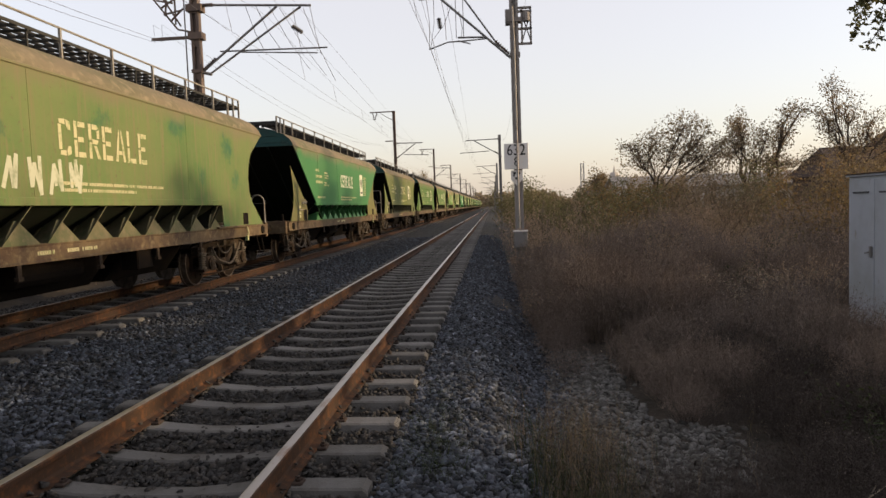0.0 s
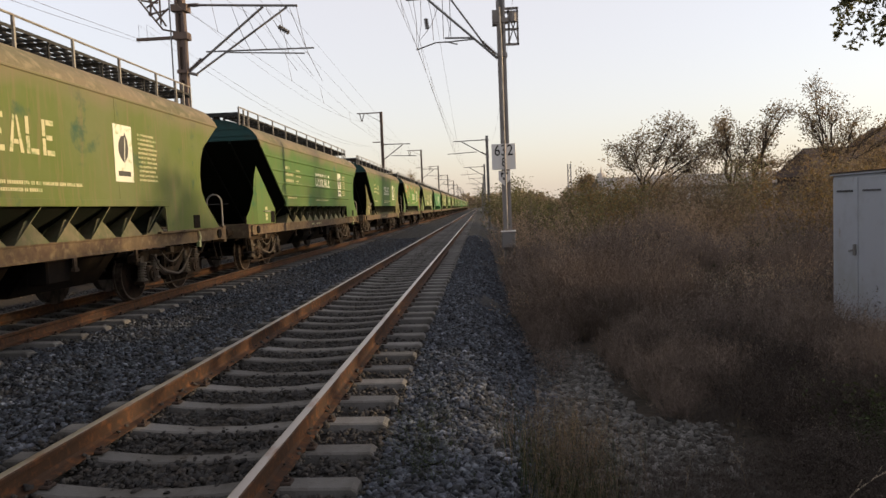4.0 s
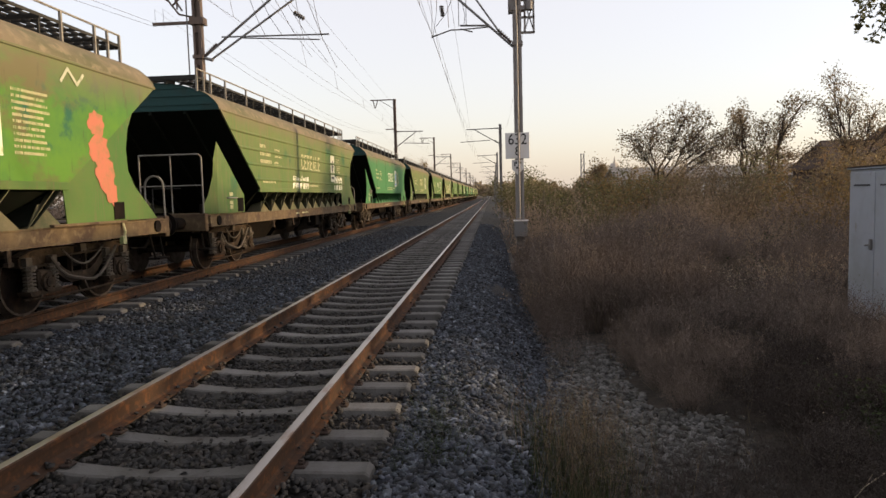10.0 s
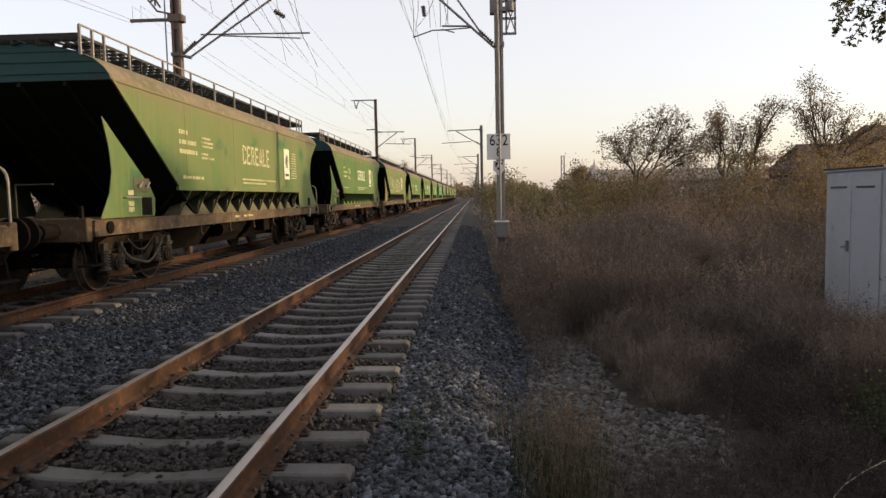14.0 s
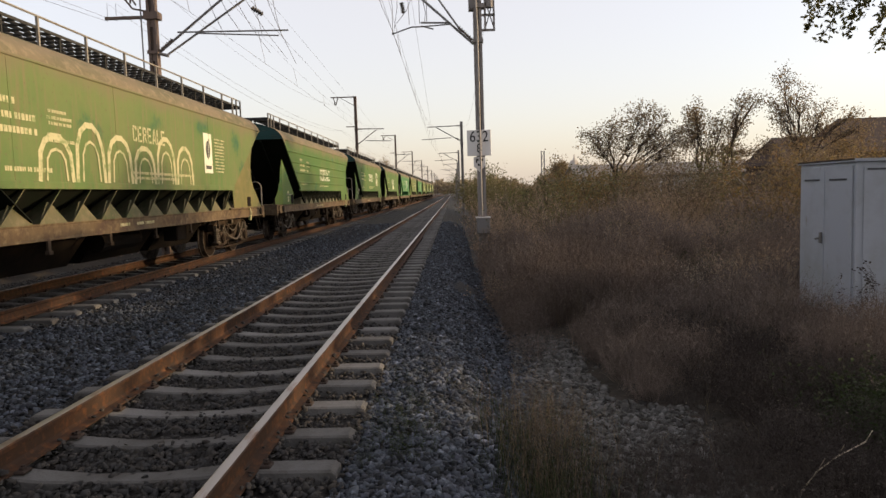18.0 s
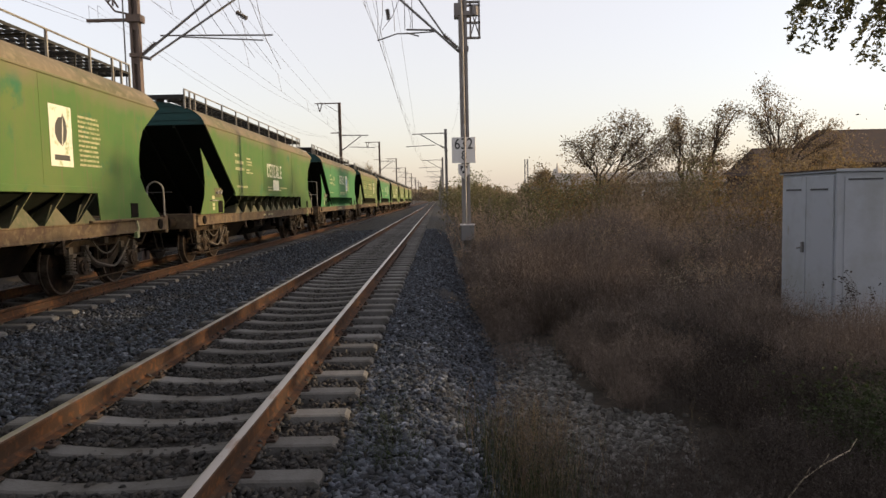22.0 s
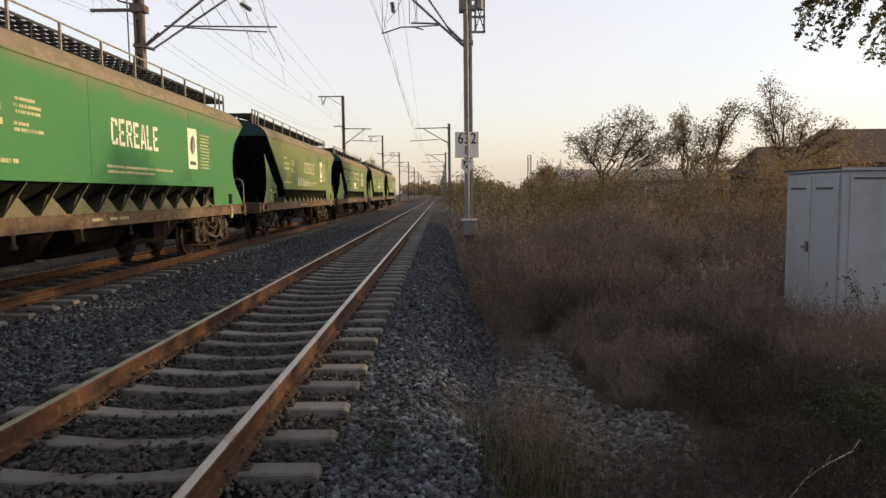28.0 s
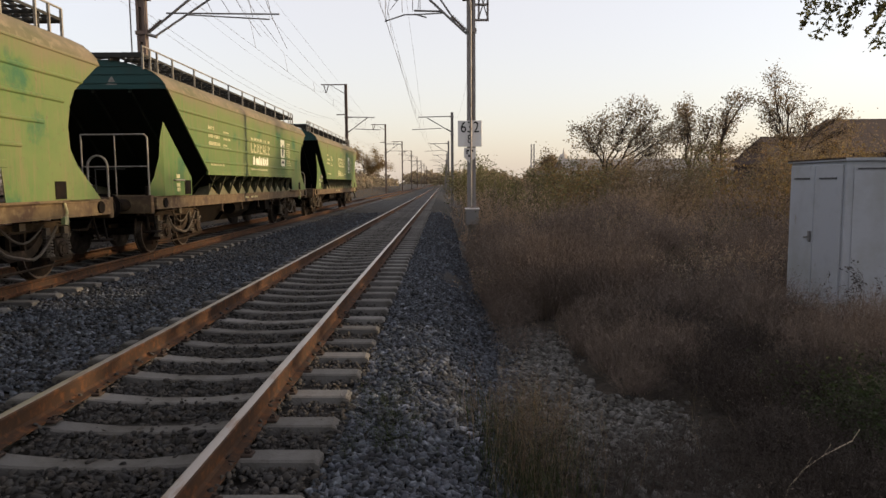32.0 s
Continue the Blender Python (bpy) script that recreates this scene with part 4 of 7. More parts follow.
                part("end_handrail", bm, M["handrail"], w)
            else:
                box(bm, s * 1.30 - 0.03, s * 1.30 + 0.03, -7.48, -7.42, 1.20, 1.42, 0.008)
                part("lamp_bracket", bm, M["under"], w)
            bm = bmesh.new()
            tube(bm, [(s * 1.22, e * 7.05, 1.05), (s * 1.30, e * 7.12, 0.52)], 0.02)
            tube(bm, [(s * 1.22, e * 7.40, 1.05), (s * 1.30, e * 7.40, 0.52)], 0.02)
            box(bm, s * 1.30 - 0.11, s * 1.30 + 0.11, e * 7.25 - 0.20, e * 7.25 + 0.20, 0.50, 0.53)
            part("step", bm, M["under"], w)
        bm = bmesh.new()
        tube(bm, [(-0.88, e * 7.42, 1.75), (-0.3, e * 7.42, 1.75), (-0.3, e * 7.42, 1.2)], 0.014)
        part("end_guard", bm, M["grate"], w)
        bm = bmesh.new()
        tube(bm, [(0.88, e * 7.42, 1.75), (0.3, e * 7.42, 1.75), (0.3, e * 7.42, 1.2)], 0.014)
        part("end_guard", bm, M["grate"], w)
        bm = bmesh.new()
        box(bm, -0.06, 0.06, min(e * 7.45, e * 7.9), max(e * 7.45, e * 7.9), 0.96, 1.10, 0.02)
        tube(bm, [(0, e * 7.9, 1.03), (0, e * 8.2, 0.95), (0, e * 8.25, 0.9)], 0.035)
        tube(bm, [(0.3, e * 7.5, 0.9), (0.3, e * 7.85, 0.6), (0.2, e * 8.2, 0.62)], 0.025)
        part("coupler", bm, M["under"], w)
    for y in (-5.35, 5.35):
        build_bogie(w, y)
        for dy in (-0.9, 0.9):
            build_wheelset(w, y + dy)
    return w


def bars(name, rows, material, parent, x=1.5035):
    """Unreadable lines of writing: rows of (y0, y1, z, height) on the seen side, broken into words."""
    bm = bmesh.new()
    r = random.Random(int(abs(rows[0][0]) * 100) + len(rows))
    for y0, y1, z, h in rows:
        y = y0
        while y < y1 - 0.02:
            e = min(y1, y + r.uniform(0.45, 0.85) * h)
            slab(bm, [(x, y, z - h / 2), (x, e, z - h / 2), (x, e, z + h / 2), (x, y, z + h / 2)], (0.002, 0, 0))
            y = e + h * (0.24 if r.random() < 0.85 else 0.7)
    return tagged(part(name, bm, material, parent), kind="stuff")


def stroke(bm, pts, r, x=1.5042):
    """A sprayed line of width 2r on the seen side through (y, z) points."""
    for (a, b), (c, d) in zip(pts, pts[1:]):
        x += 0.0004
        L = math.hypot(c - a, d - b) or 1
        ny, nz = -(d - b) / L * r, (c - a) / L * r
        ey, ez = (c - a) / L * r * 0.6, (d - b) / L * r * 0.6
        quad(bm, (x, a - ey + ny, b - ez + nz), (x, a - ey - ny, b - ez - nz), (x, c + ey - ny, d + ez - nz), (x, c + ey + ny, d + ez + nz))


def blob(bm, y, z, r, x=1.5135, seed=0):
    rr = random.Random(seed)
    n = 18
    bm.faces.new([bm.verts.new((x, y + r * rr.uniform(0.75, 1.2) * math.cos(2 * math.pi * i / n), z + r * rr.uniform(0.75, 1.2) * math.sin(2 * math.pi * i / n))) for i in range(n)])


STENCIL = {
    "C": (((0.0, 0.16), (0.20, 0.16), (0.20, 0.84), (0.0, 0.84)), ((0.06, 0.02), (0.44, 0.0), (0.44, 0.15), (0.10, 0.13)), ((0.50, 0.0), (0.78, 0.06), (0.78, 0.28), (0.60, 0.28), (0.50, 0.15)), ((0.06, 0.98), (0.10, 0.87), (0.44, 0.85), (0.44, 1.0)), ((0.50, 0.85), (0.60, 0.72), (0.78, 0.72), (0.78, 0.94), (0.50, 1.0))),
    "E": (((0.0, 0.0), (0.20, 0.0), (0.20, 0.47), (0.0, 0.47)), ((0.0, 0.53), (0.20, 0.53), (0.20, 1.0), (0.0, 1.0)), ((0.26, 0.0), (0.76, 0.0), (0.76, 0.15), (0.26, 0.15)), ((0.26, 0.43), (0.64, 0.43), (0.64, 0.57), (0.26, 0.57)), ((0.26, 0.85), (0.76, 0.85), (0.76, 1.0), (0.26, 1.0))),
    "R": (((0.0, 0.0), (0.20, 0.0), (0.20, 0.47), (0.0, 0.47)), ((0.0, 0.53), (0.20, 0.53), (0.20, 1.0), (0.0, 1.0)), ((0.26, 0.85), (0.60, 0.85), (0.74, 0.90), (0.60, 1.0), (0.26, 1.0)), ((0.60, 0.60), (0.78, 0.60), (0.78, 0.86), (0.60, 0.82)), ((0.26, 0.43), (0.60, 0.43), (0.72, 0.55), (0.26, 0.57)), ((0.36, 0.38), (0.56, 0.38), (0.82, 0.0), (0.60, 0.0))),
    "A": (((0.0, 0.0), (0.20, 0.0), (0.40, 0.97), (0.30, 1.0)), ((0.46, 0.97), (0.64, 0.0), (0.84, 0.0), (0.56, 1.0)), ((0.27, 0.22), (0.57, 0.22), (0.54, 0.34), (0.30, 0.34))),
    "L": (((0.0, 0.0), (0.20, 0.0), (0.20, 0.47), (0.0, 0.47)), ((0.0, 0.53), (0.20, 0.53), (0.20, 1.0), (0.0, 1.0)), ((0.26, 0.0), (0.74, 0.0), (0.74, 0.15), (0.26, 0.15))),
}


def stencil_word(word, y, z, width, height, material, parent, x):
    """A word in cut stencil letters on the seen side, centred at (y, z)."""
    bm = bmesh.new()
    step = width / len(word)
    for i, c in enumerate(word):
        for shape in STENCIL[c]:
            slab(bm, [(x, y - width / 2 + step * (i + a), z + height * (b - 0.5)) for a, b in shape], (0.002, 0, 0))
    return part("lettering", bm, material, parent, "stencilled word on the side")


def decorate(w, k, style):
    r = random.Random(100 + k)
    X = 1.5035
    lett = M["white"] if style in ("fresh", "mid") else M["yellowed"]
    yc, size, z = {0: (0.30, 0.66, 2.58), 5: (0.42, 0.62, 2.42), 7: (0.36, 0.62, 2.55), 10: (-0.15, 0.38, 2.66), 11: (0.36, 0.64, 2.34), 13: (0.15, 0.60, 2.52), 14: (-0.05, 0.64, 2.68), 18: (0.15, 0.62, 2.66)}.get(k, (0.28, 0.63, 2.57))
    stencil_word("CEREALE", yc, z, 3.55 * size * (0.88 if k in (7, 14, 16) else 1.0), 0.74 * size, lett, w, X + 0.001)
    bars("number_block", [(-4.4, -3.95, 2.80, 0.085), (-4.4, -3.6, 2.61, 0.085), (-4.4, -3.55, 2.43, 0.085)], M["yellowed"], w, X)
    bars("data_block", [(-3.3, -2.85, 2.76, 0.045), (-3.35, -2.7, 2.67, 0.045), (-3.3, -2.7, 2.59, 0.045), (-3.35, -3.0, 2.43, 0.045), (-3.35, -2.65, 2.35, 0.045)], M["yellowed"], w, X)
    bars("notice_line", [(-4.3, -3.3, 1.93, 0.06), (-0.9, 1.9, 1.97, 0.045), (-0.9, 1.0, 1.88, 0.045)], M["yellowed"], w, X)
    bars("solebar_writing", [(-1.35, -1.0, 1.075, 0.05), (-0.75, -0.5, 1.075, 0.05), (-0.42, -0.05, 1.075, 0.05)], M["yellowed"], w, 1.4405)
    if k not in (0, 11, 13):
        y0, wd = {4: (2.95, 0.6), 5: (2.75, 0.6), 7: (1.82, 0.72), 10: (2.55, 0.5), 12: (3.1, 0.6), 14: (1.5, 0.72)}.get(k, (2.8, 0.55))
        bm = bmesh.new()
        slab(bm, [(X, y0, 2.06), (X, y0 + wd, 2.06), (X, y0 + wd, 2.96), (X, y0, 2.96)], (0.003, 0, 0))
        pl = part("emblem_panel", bm, M["white"], w, "white panel with an oval emblem")
        bm = bmesh.new()
        cy, half = y0 + wd / 2, wd * 0.29
        leaf = [(0.10, -1.0), (0.75, -0.55), (0.95, 0.0), (0.80, 0.55), (0.35, 1.05), (0.20, 0.80), (-0.35, 0.75), (-0.85, 0.30), (-0.95, -0.25), (-0.60, -0.70)]
        slab(bm, [(X + 0.0035, cy + half * a, 2.60 + 0.24 * b) for a, b in leaf], (0.002, 0, 0))
        slab(bm, [(X + 0.0035, y0 + wd * 0.16, 2.15), (X + 0.0035, y0 + wd * 0.84, 2.15), (X + 0.0035, y0 + wd * 0.84, 2.23), (X + 0.0035, y0 + wd * 0.16, 2.23)], (0.002, 0, 0))
        vein = bmesh.new()
        slab(vein, [(X + 0.006, cy + half * a, 2.60 + 0.24 * b) for a, b in ((0.02, -0.95), (0.14, -0.95), (0.34, 0.2), (0.30, 0.85))], (0.002, 0, 0))
        part("emblem_vein", vein, M["white"], pl)
        part("emblem", bm, M["blue"] if k in (7, 14) else M["ink"], pl)
        bars("address_block", [(y0 + wd + 0.2, y0 + wd + 0.75 + 0.15 * r.random(), 2.86 - 0.075 * i, 0.035) for i in range(11)], M["yellowed"], w, X)
    if k in (2, 16, 19):
        bm = bmesh.new()
        slab(bm, [(0.28, -6.754, 3.46), (0.50, -6.754, 3.46), (0.39, -6.754, 3.64)], (0, -0.004, 0))
        part("warning_triangle", bm, M["handrail"], w, "small pale warning triangle")
    if k in (2, 5, 6, 12, 14, 19):
        bm = bmesh.new()
        tube(bm, [(1.34, -7.42, 1.2), (1.34, -7.42, 2.36), (1.28, -7.42, 2.42), (0.05, -7.42, 2.42), (0.05, -7.42, 1.2)], 0.017)
        tube(bm, [(1.34, -7.42, 1.80), (0.05, -7.42, 1.80)], 0.014)
        tube(bm, [(0.70, -7.42, 1.2), (0.70, -7.42, 2.42)], 0.014)
        part("end_railing", bm, M["handrail"], w, "tall tubular end railing")
    if k in (13, 18):
        y0 = -0.15 if k == 13 else -1.2
        bm = bmesh.new()
        slab(bm, [(X, y0, 1.88), (X, y0 + 0.8, 1.88), (X, y0 + 0.8, 2.22), (X, y0, 2.22)], (0.003, 0, 0))
        part("pale_patch", bm, M["tagwhite"], w, "pale repainted patch")
    if k == 5:
        bm = bmesh.new()
        slab(bm, [(X, -3.49, 2.47), (X, -3.04, 2.50), (X, -2.96, 3.14), (X, -3.42, 3.09)], (0.0004, 0, 0))
        part("brown_patch", bm, M["tagbrown"], w, "brown painted-over patch")
        for i, (y, z, q) in enumerate(((-5.45, 2.80, 0.15), (-5.08, 2.78, 0.19), (-4.47, 2.60, 0.11), (-4.04, 3.16, 0.13), (-3.66, 3.08, 0.17), (-4.29, 2.42, 0.10), (-4.94, 2.32, 0.09), (-4.10, 2.26, 0.09), (-4.40, 2.86, 0.08), (1.62, 3.10, 0.20), (-1.55, 3.20, 0.16), (-0.62, 3.12, 0.18), (-1.15, 3.22, 0.12), (1.30, 2.86, 0.13), (-3.25, 2.30, 0.07), (-4.62, 3.02, 0.07))):
            bm = bmesh.new()
            blob(bm, y, z, q, X + 0.0010 + 0.0003 * i, i)
            part("sprayed_spot", bm, M["pink"], w, "round pink sprayed spot")
        bm = bmesh.new()
        for i, (y, z, q) in enumerate(((5.30, 2.25, 0.24), (5.42, 1.90, 0.26), (5.25, 2.62, 0.20), (5.55, 1.62, 0.16))):
            blob(bm, y, z, q, X + 0.0010 + 0.0004 * i, 40 + i)
        part("sprayed_corner", bm, M["pink"], w, "pink sprayed corner")
        bm = bmesh.new()
        r5 = 0.042
        stroke(bm, [(-5.86, 3.00), (-5.72, 3.28), (-5.60, 3.32), (-5.52, 3.22), (-5.62, 3.12), (-5.74, 3.14)], r5, X + 0.008)
        for c, d, a, b in ((-5.28, 3.20, 0.15, 0.15),):
            stroke(bm, [(c + a * math.cos(q * math.pi / 6), d + b * math.sin(q * math.pi / 6)) for q in range(13)], r5, X + 0.008)
        stroke(bm, [(-4.98, 3.36), (-5.00, 3.14), (-4.96, 3.02), (-4.88, 3.02)], r5, X + 0.008)
        stroke(bm, [(-5.10, 3.25), (-4.86, 3.28)], r5, X + 0.008)
        stroke(bm, [(-4.58, 3.34), (-4.70, 3.36), (-4.80, 3.26), (-4.74, 3.16), (-4.62, 3.06), (-4.62, 2.92), (-4.72, 2.82), (-4.84, 2.84), (-4.88, 2.96)], r5, X + 0.008)
        for pts in ([(-3.27, 3.14), (-3.0, 3.23), (-2.74, 3.25), (-2.4, 3.17), (-2.07, 3.01)], [(-1.74, 3.08), (-1.55, 3.15), (-1.40, 3.15), (-1.2, 3.10), (-1.06, 3.02), (-0.9, 2.94), (-0.78, 2.80)], [(-0.74, 3.10), (-0.45, 3.2), (-0.17, 3.18), (0.05, 3.05), (0.22, 2.85)], [(1.02, 3.20), (1.35, 3.02), (1.70, 2.78)], [(4.5, 3.1), (4.66, 3.28), (4.85, 3.1), (5.0, 3.25)]):
            stroke(bm, pts, 0.022, X + 0.008)
        part("white_tag", bm, M["tagworn"], w, "worn white sprayed strokes")
    if k == 10:
        for i in range(6):
            a, h = -3.6 + 0.92 * i, 0.62 + 0.12 * ((i * 5) % 3)
            bm = bmesh.new()
            stroke(bm, [(a + 0.42 - 0.40 * math.cos(q * math.pi / 7), 1.80 + h * math.sin(q * math.pi / 7) ** 0.6) for q in range(8)], 0.045)
            stroke(bm, [(a + 0.42 - 0.25 * math.cos(q * math.pi / 6), 1.80 + 0.7 * h * math.sin(q * math.pi / 6) ** 0.6) for q in range(7)], 0.02, 1.508)
            part("graffiti_arch", bm, M["yellowed"], w, "pale sprayed graffiti arch")
    if k == 17:
        bm = bmesh.new()
        for i in range(7):
            a = -2.2 + 0.33 * i + r.uniform(-0.05, 0.05)
            stroke(bm, [(a, 1.82), (a + 0.12, 2.18 - 0.1 * r.random()), (a + 0.2, 1.9), (a + 0.3, 1.84)], 0.018)
        part("graffiti_tag", bm, M["tagwhite"], w, "thin white scribbled tag")
    tags = {6: (-1.75, 1.95, M["tagwhite"], 5, 0.36), 0: (-1.9, 2.05, M["tagworn"], 4, 0.42), 9: (4.9, 2.0, M["redwash"], 0, 0.3), 20: (-1, 2.0, M["yellowed"], 4, 0.3), 19: (-0.6, 2.12, M["tagwhite"], 7, 0.26)}
    if k in tags:
        y, z, m, n, h = tags[k]
        bm = bmesh.new()
        for i in range(n):
            a = y + i * h * 0.95
            stroke(bm, x=X + 0.001, r=0.034, pts=[(a + h * (0.12 * j + r.uniform(-0.14, 0.14)), z + h * r.uniform(0.2, 0.55) * (1 if j % 2 else -1)) for j in range(6)])
        if k == 6:
            for i in range(3):
                a = 3.3 + i * 0.42
                stroke(bm, x=X + 0.001, r=0.05, pts=[(a, z - 0.2), (a + 0.08, z + 0.25), (a + 0.32, z + 0.2), (a + 0.28, z - 0.25)])
        if k == 9:
            for i in range(10):
                blob(bm, 5.5 + r.uniform(-0.45, 0.35), 1.75 + r.uniform(-0.35, 0.25), r.uniform(0.10, 0.2), 1.5036 + 0.0004 * i, i)
        part("graffiti_tag", bm, m, w, "sprayed graffiti strokes")


STYLES = ["faded", "fresh", "olive", "mid", "mid", "mid", "faded", "fresh", "faded", "mid", "faded", "mid", "mid", "mid", "fresh", "faded", "fresh", "faded", "faded", "faded", "faded"]
RIBBED = (3, 6, 11, 15, 18, 19)
PITCH = 16.5
WORDS = {"fresh": "fresh green", "mid": "worn green", "faded": "faded yellow-green", "olive": "dirty olive-green"}


def run(t):
    """Metres that the train has come on since the start."""
    return 0.2056 + 8.779 * t - 0.01961 * t ** 2 + 0.002323 * t ** 3 - 3.3192e-5 * t ** 4


def wagon_y(k, t):
    return 17.22 - TOP_Y + PITCH * k - run(t)


def build_train():
    protos = {}
    out = []
    for k, style in enumerate(STYLES):
        rib = k in RIBBED
        m = Matrix.Translation((TRACK_X[1], wagon_y(k, 0), 0))
        if rib not in protos:
            protos[rib] = build_wagon(rib)
            out.append(protos[rib])
            protos[rib].matrix_basis = m
        else:
            out.append(copy_thing(protos[rib], m))
    for k, w in enumerate(out):
        style = STYLES[k]
        extra = {0: " and white graffiti", 5: " and pink graffiti", 6: " and a white graffiti tag", 9: " with a pink sprayed corner", 10: " and a sprayed tag"}.get(k, "")
        w["label"] = f"{WORDS[style]} hopper wagon with {'ribbed' if k in RIBBED else 'smooth'} sides{extra}"
        for o in w.children_recursive:
            if o.type == "MESH" and o.data.materials[0] == M["mid"] and o.name.split(".")[0] in ("side_panel", "cant_rail", "pressed_rib", "weld_seam", "lower_rail", "end_flange", "hopper_fin", "corner_plate"):
                o.material_slots[0].link = "OBJECT"
                o.material_slots[0].material = M["sprayed"] if k == 5 and o.name.startswith("side_panel") else M[style]
            if o.name.startswith("corner_plate") and k in (1, 4, 10):
                o.material_slots[0].material = M["plate"]
            if o.name.startswith("hopper_fin") and k in (1, 7, 9, 14):
                o.material_slots[0].link = "OBJECT"
                o.material_slots[0].material = M[style]
    for k, w in enumerate(out):
        decorate(w, k, STYLES[k])
    return out


wagons = build_train()

# ---------------------------------------------------------------- overhead line
MAST_Y = [20.5 + 40.6 * i for i in range(9)]
CONTACT = {0: (0.25, 5.98, 7.35), 1: (-4.3, 5.92, 7.2)}


def insulator(bm, a, b, r=0.055, n=6):
    a, b = Vector(a), Vector(b)
    cyl(bm, a, b, r * 0.45, 6)
    for k in range(n):
        p = a.lerp(b, (k + 0.5) / n)
        d = (b - a).normalized() * 0.012
        cyl(bm, p - d, p + d, r, 8)


def build_mast(y, side, near):
    """side +1: beside the near track; -1: beyond the far track."""
    x = 2.85 if side > 0 else -6.42
    base = -0.62 if side > 0 else -0.75
    top = (8.4 if near else 7.6) if side > 0 else 10.1
    steel = M["mast"] if side > 0 else M["mastbrown"]
    tx, cz, mz = CONTACT[0 if side > 0 else 1]
    m = thing("catenary_mast", ("grey steel" if side > 0 else "brown steel") + " catenary mast with a cantilever over the track", "mast", (x, y, 0), "catenary masts")
    d = -1 if side > 0 else 1           # towards the track
    reach = abs(tx - x)
    # two channels and batten plates
    for s in (-1, 1):
        bm = bmesh.new()
        box(bm, s * 0.085 - 0.035, s * 0.085 + 0.035, -0.11, 0.11, base - 0.2, top)
        part("mast_channel", bm, steel, m)
    bm = bmesh.new()
    box(bm, -0.05, 0.05, -0.02, 0.02, base - 0.2, top - 0.01)
    part("web_plate", bm, steel, m)
    z = base + 0.5
    while z < top and near:
        bm = bmesh.new()
        box(bm, -0.09, 0.09, -0.085, 0.085, z, z + 0.22)
        part("batten_plate", bm, steel, m)
        z += 0.95
    bm = bmesh.new()
    box(bm, -0.33, 0.33, -0.33, 0.33, base - 0.5, base + (0.12 if side < 0 else 0.02), 0.03)
    part("foundation", bm, M["conc"], m, "concrete foundation block")
    # cantilever
    bm = bmesh.new()
    if side < 0 and near:
        tube(bm, [(0.12, 0, 7.62), (3.45, 0, 7.42)], 0.035)
        tube(bm, [(0.15, 0, 5.70), (2.45, 0, 7.45)], 0.035)
        tube(bm, [(0.36, 0, 5.62), (3.15, 0, 7.40)], 0.030)
        tube(bm, [(0.70, 0, 6.25), (3.88, 0, 6.20)], 0.024)
        tube(bm, [(1.30, 0, 6.20), (3.60, 0, 6.06)], 0.020)
        tube(bm, [(0.1, 0, 5.68), (0.4, 0, 5.60)], 0.05)
    elif side > 0 and near:
        tube(bm, [(-0.12, 0, 5.62), (-2.10, 0, 7.42)], 0.036)
        tube(bm, [(-0.45, 0, 5.98), (-1.46, 0, 7.44)], 0.028)
        tube(bm, [(-0.12, 0, 7.48), (-2.68, 0, 7.40)], 0.034)
        tube(bm, [(-0.77, 0, 6.24), (-1.60, 0, 6.27)], 0.028)
        tube(bm, [(-0.77, 0, 6.20), (-1.55, 0, 6.16), (-1.87, 0, 6.16), (-2.43, 0, 5.98)], 0.020)
        tube(bm, [(-1.25, 0, 6.08), (-1.60, 0, 6.18)], 0.02)
        for xx in (-1.43, -1.64):
            tube(bm, [(xx, 0, 6.25), (xx, 0, 7.42)], 0.010)
    else:
        tube(bm, [(d * 0.1, 0, 7.25), (d * (reach + 0.35), 0, 7.20)], 0.045)
        tube(bm, [(d * 0.1, 0, 5.9), (d * (reach * 0.85), 0, 7.15)], 0.045)
        tube(bm, [(d * (reach * 0.35), 0, 6.22), (d * (reach + 0.9), 0, 6.12)], 0.035)
    part("cantilever", bm, M["tube"], m, "grey tubular cantilever")
    bm = bmesh.new()
    if near:
        insulator(bm, (d * 0.16, 0, 5.74), (d * 0.55, 0, 6.06 if side < 0 else 6.12), 0.06, 7)
        part("insulator", bm, M["insul"], m)
        bm = bmesh.new()
        insulator(bm, (d * 0.14, 0, 7.6), (d * 0.55, 0, 7.6), 0.06, 7)
    else:
        insulator(bm, (d * 0.12, 0, 5.95), (d * 0.5, 0, 6.2), 0.07, 5)
        part("insulator", bm, M["insul"], m)
        bm = bmesh.new()
        insulator(bm, (d * 0.12, 0, 7.25), (d * 0.5, 0, 7.25), 0.07, 5)
    part("insulator", bm, M["insul"], m, "brown porcelain insulator")
    # clamps
    for z in (5.7, 7.55 if near else 7.2):
        bm = bmesh.new()
        box(bm, -0.15, 0.15, -0.14, 0.14, z - 0.05, z + 0.05)
        part("clamp", bm, steel, m)
    if side < 0:
        # cross-arm for feeder wires
        bm = bmesh.new()
        if near:
            box(bm, -1.35, -0.1, -0.04, 0.04, 6.66, 6.74)
        else:
            box(bm, -0.85, 0.12, -0.04, 0.04, 7.42, 7.50)
        part("cross_arm", bm, steel, m)
        bm = bmesh.new()
        box(bm, -2.15, 0.10, -0.04, 0.04, 10.0, 10.09)
        tube(bm, [(0.0, 0, 9.2), (-1.3, 0, 10.0)], 0.025)
        part("top_arm", bm, steel, m)
        bm = bmesh.new()
        insulator(bm, (-1.9, 0, 10.0), (-1.75, 0, 9.35), 0.08, 4)
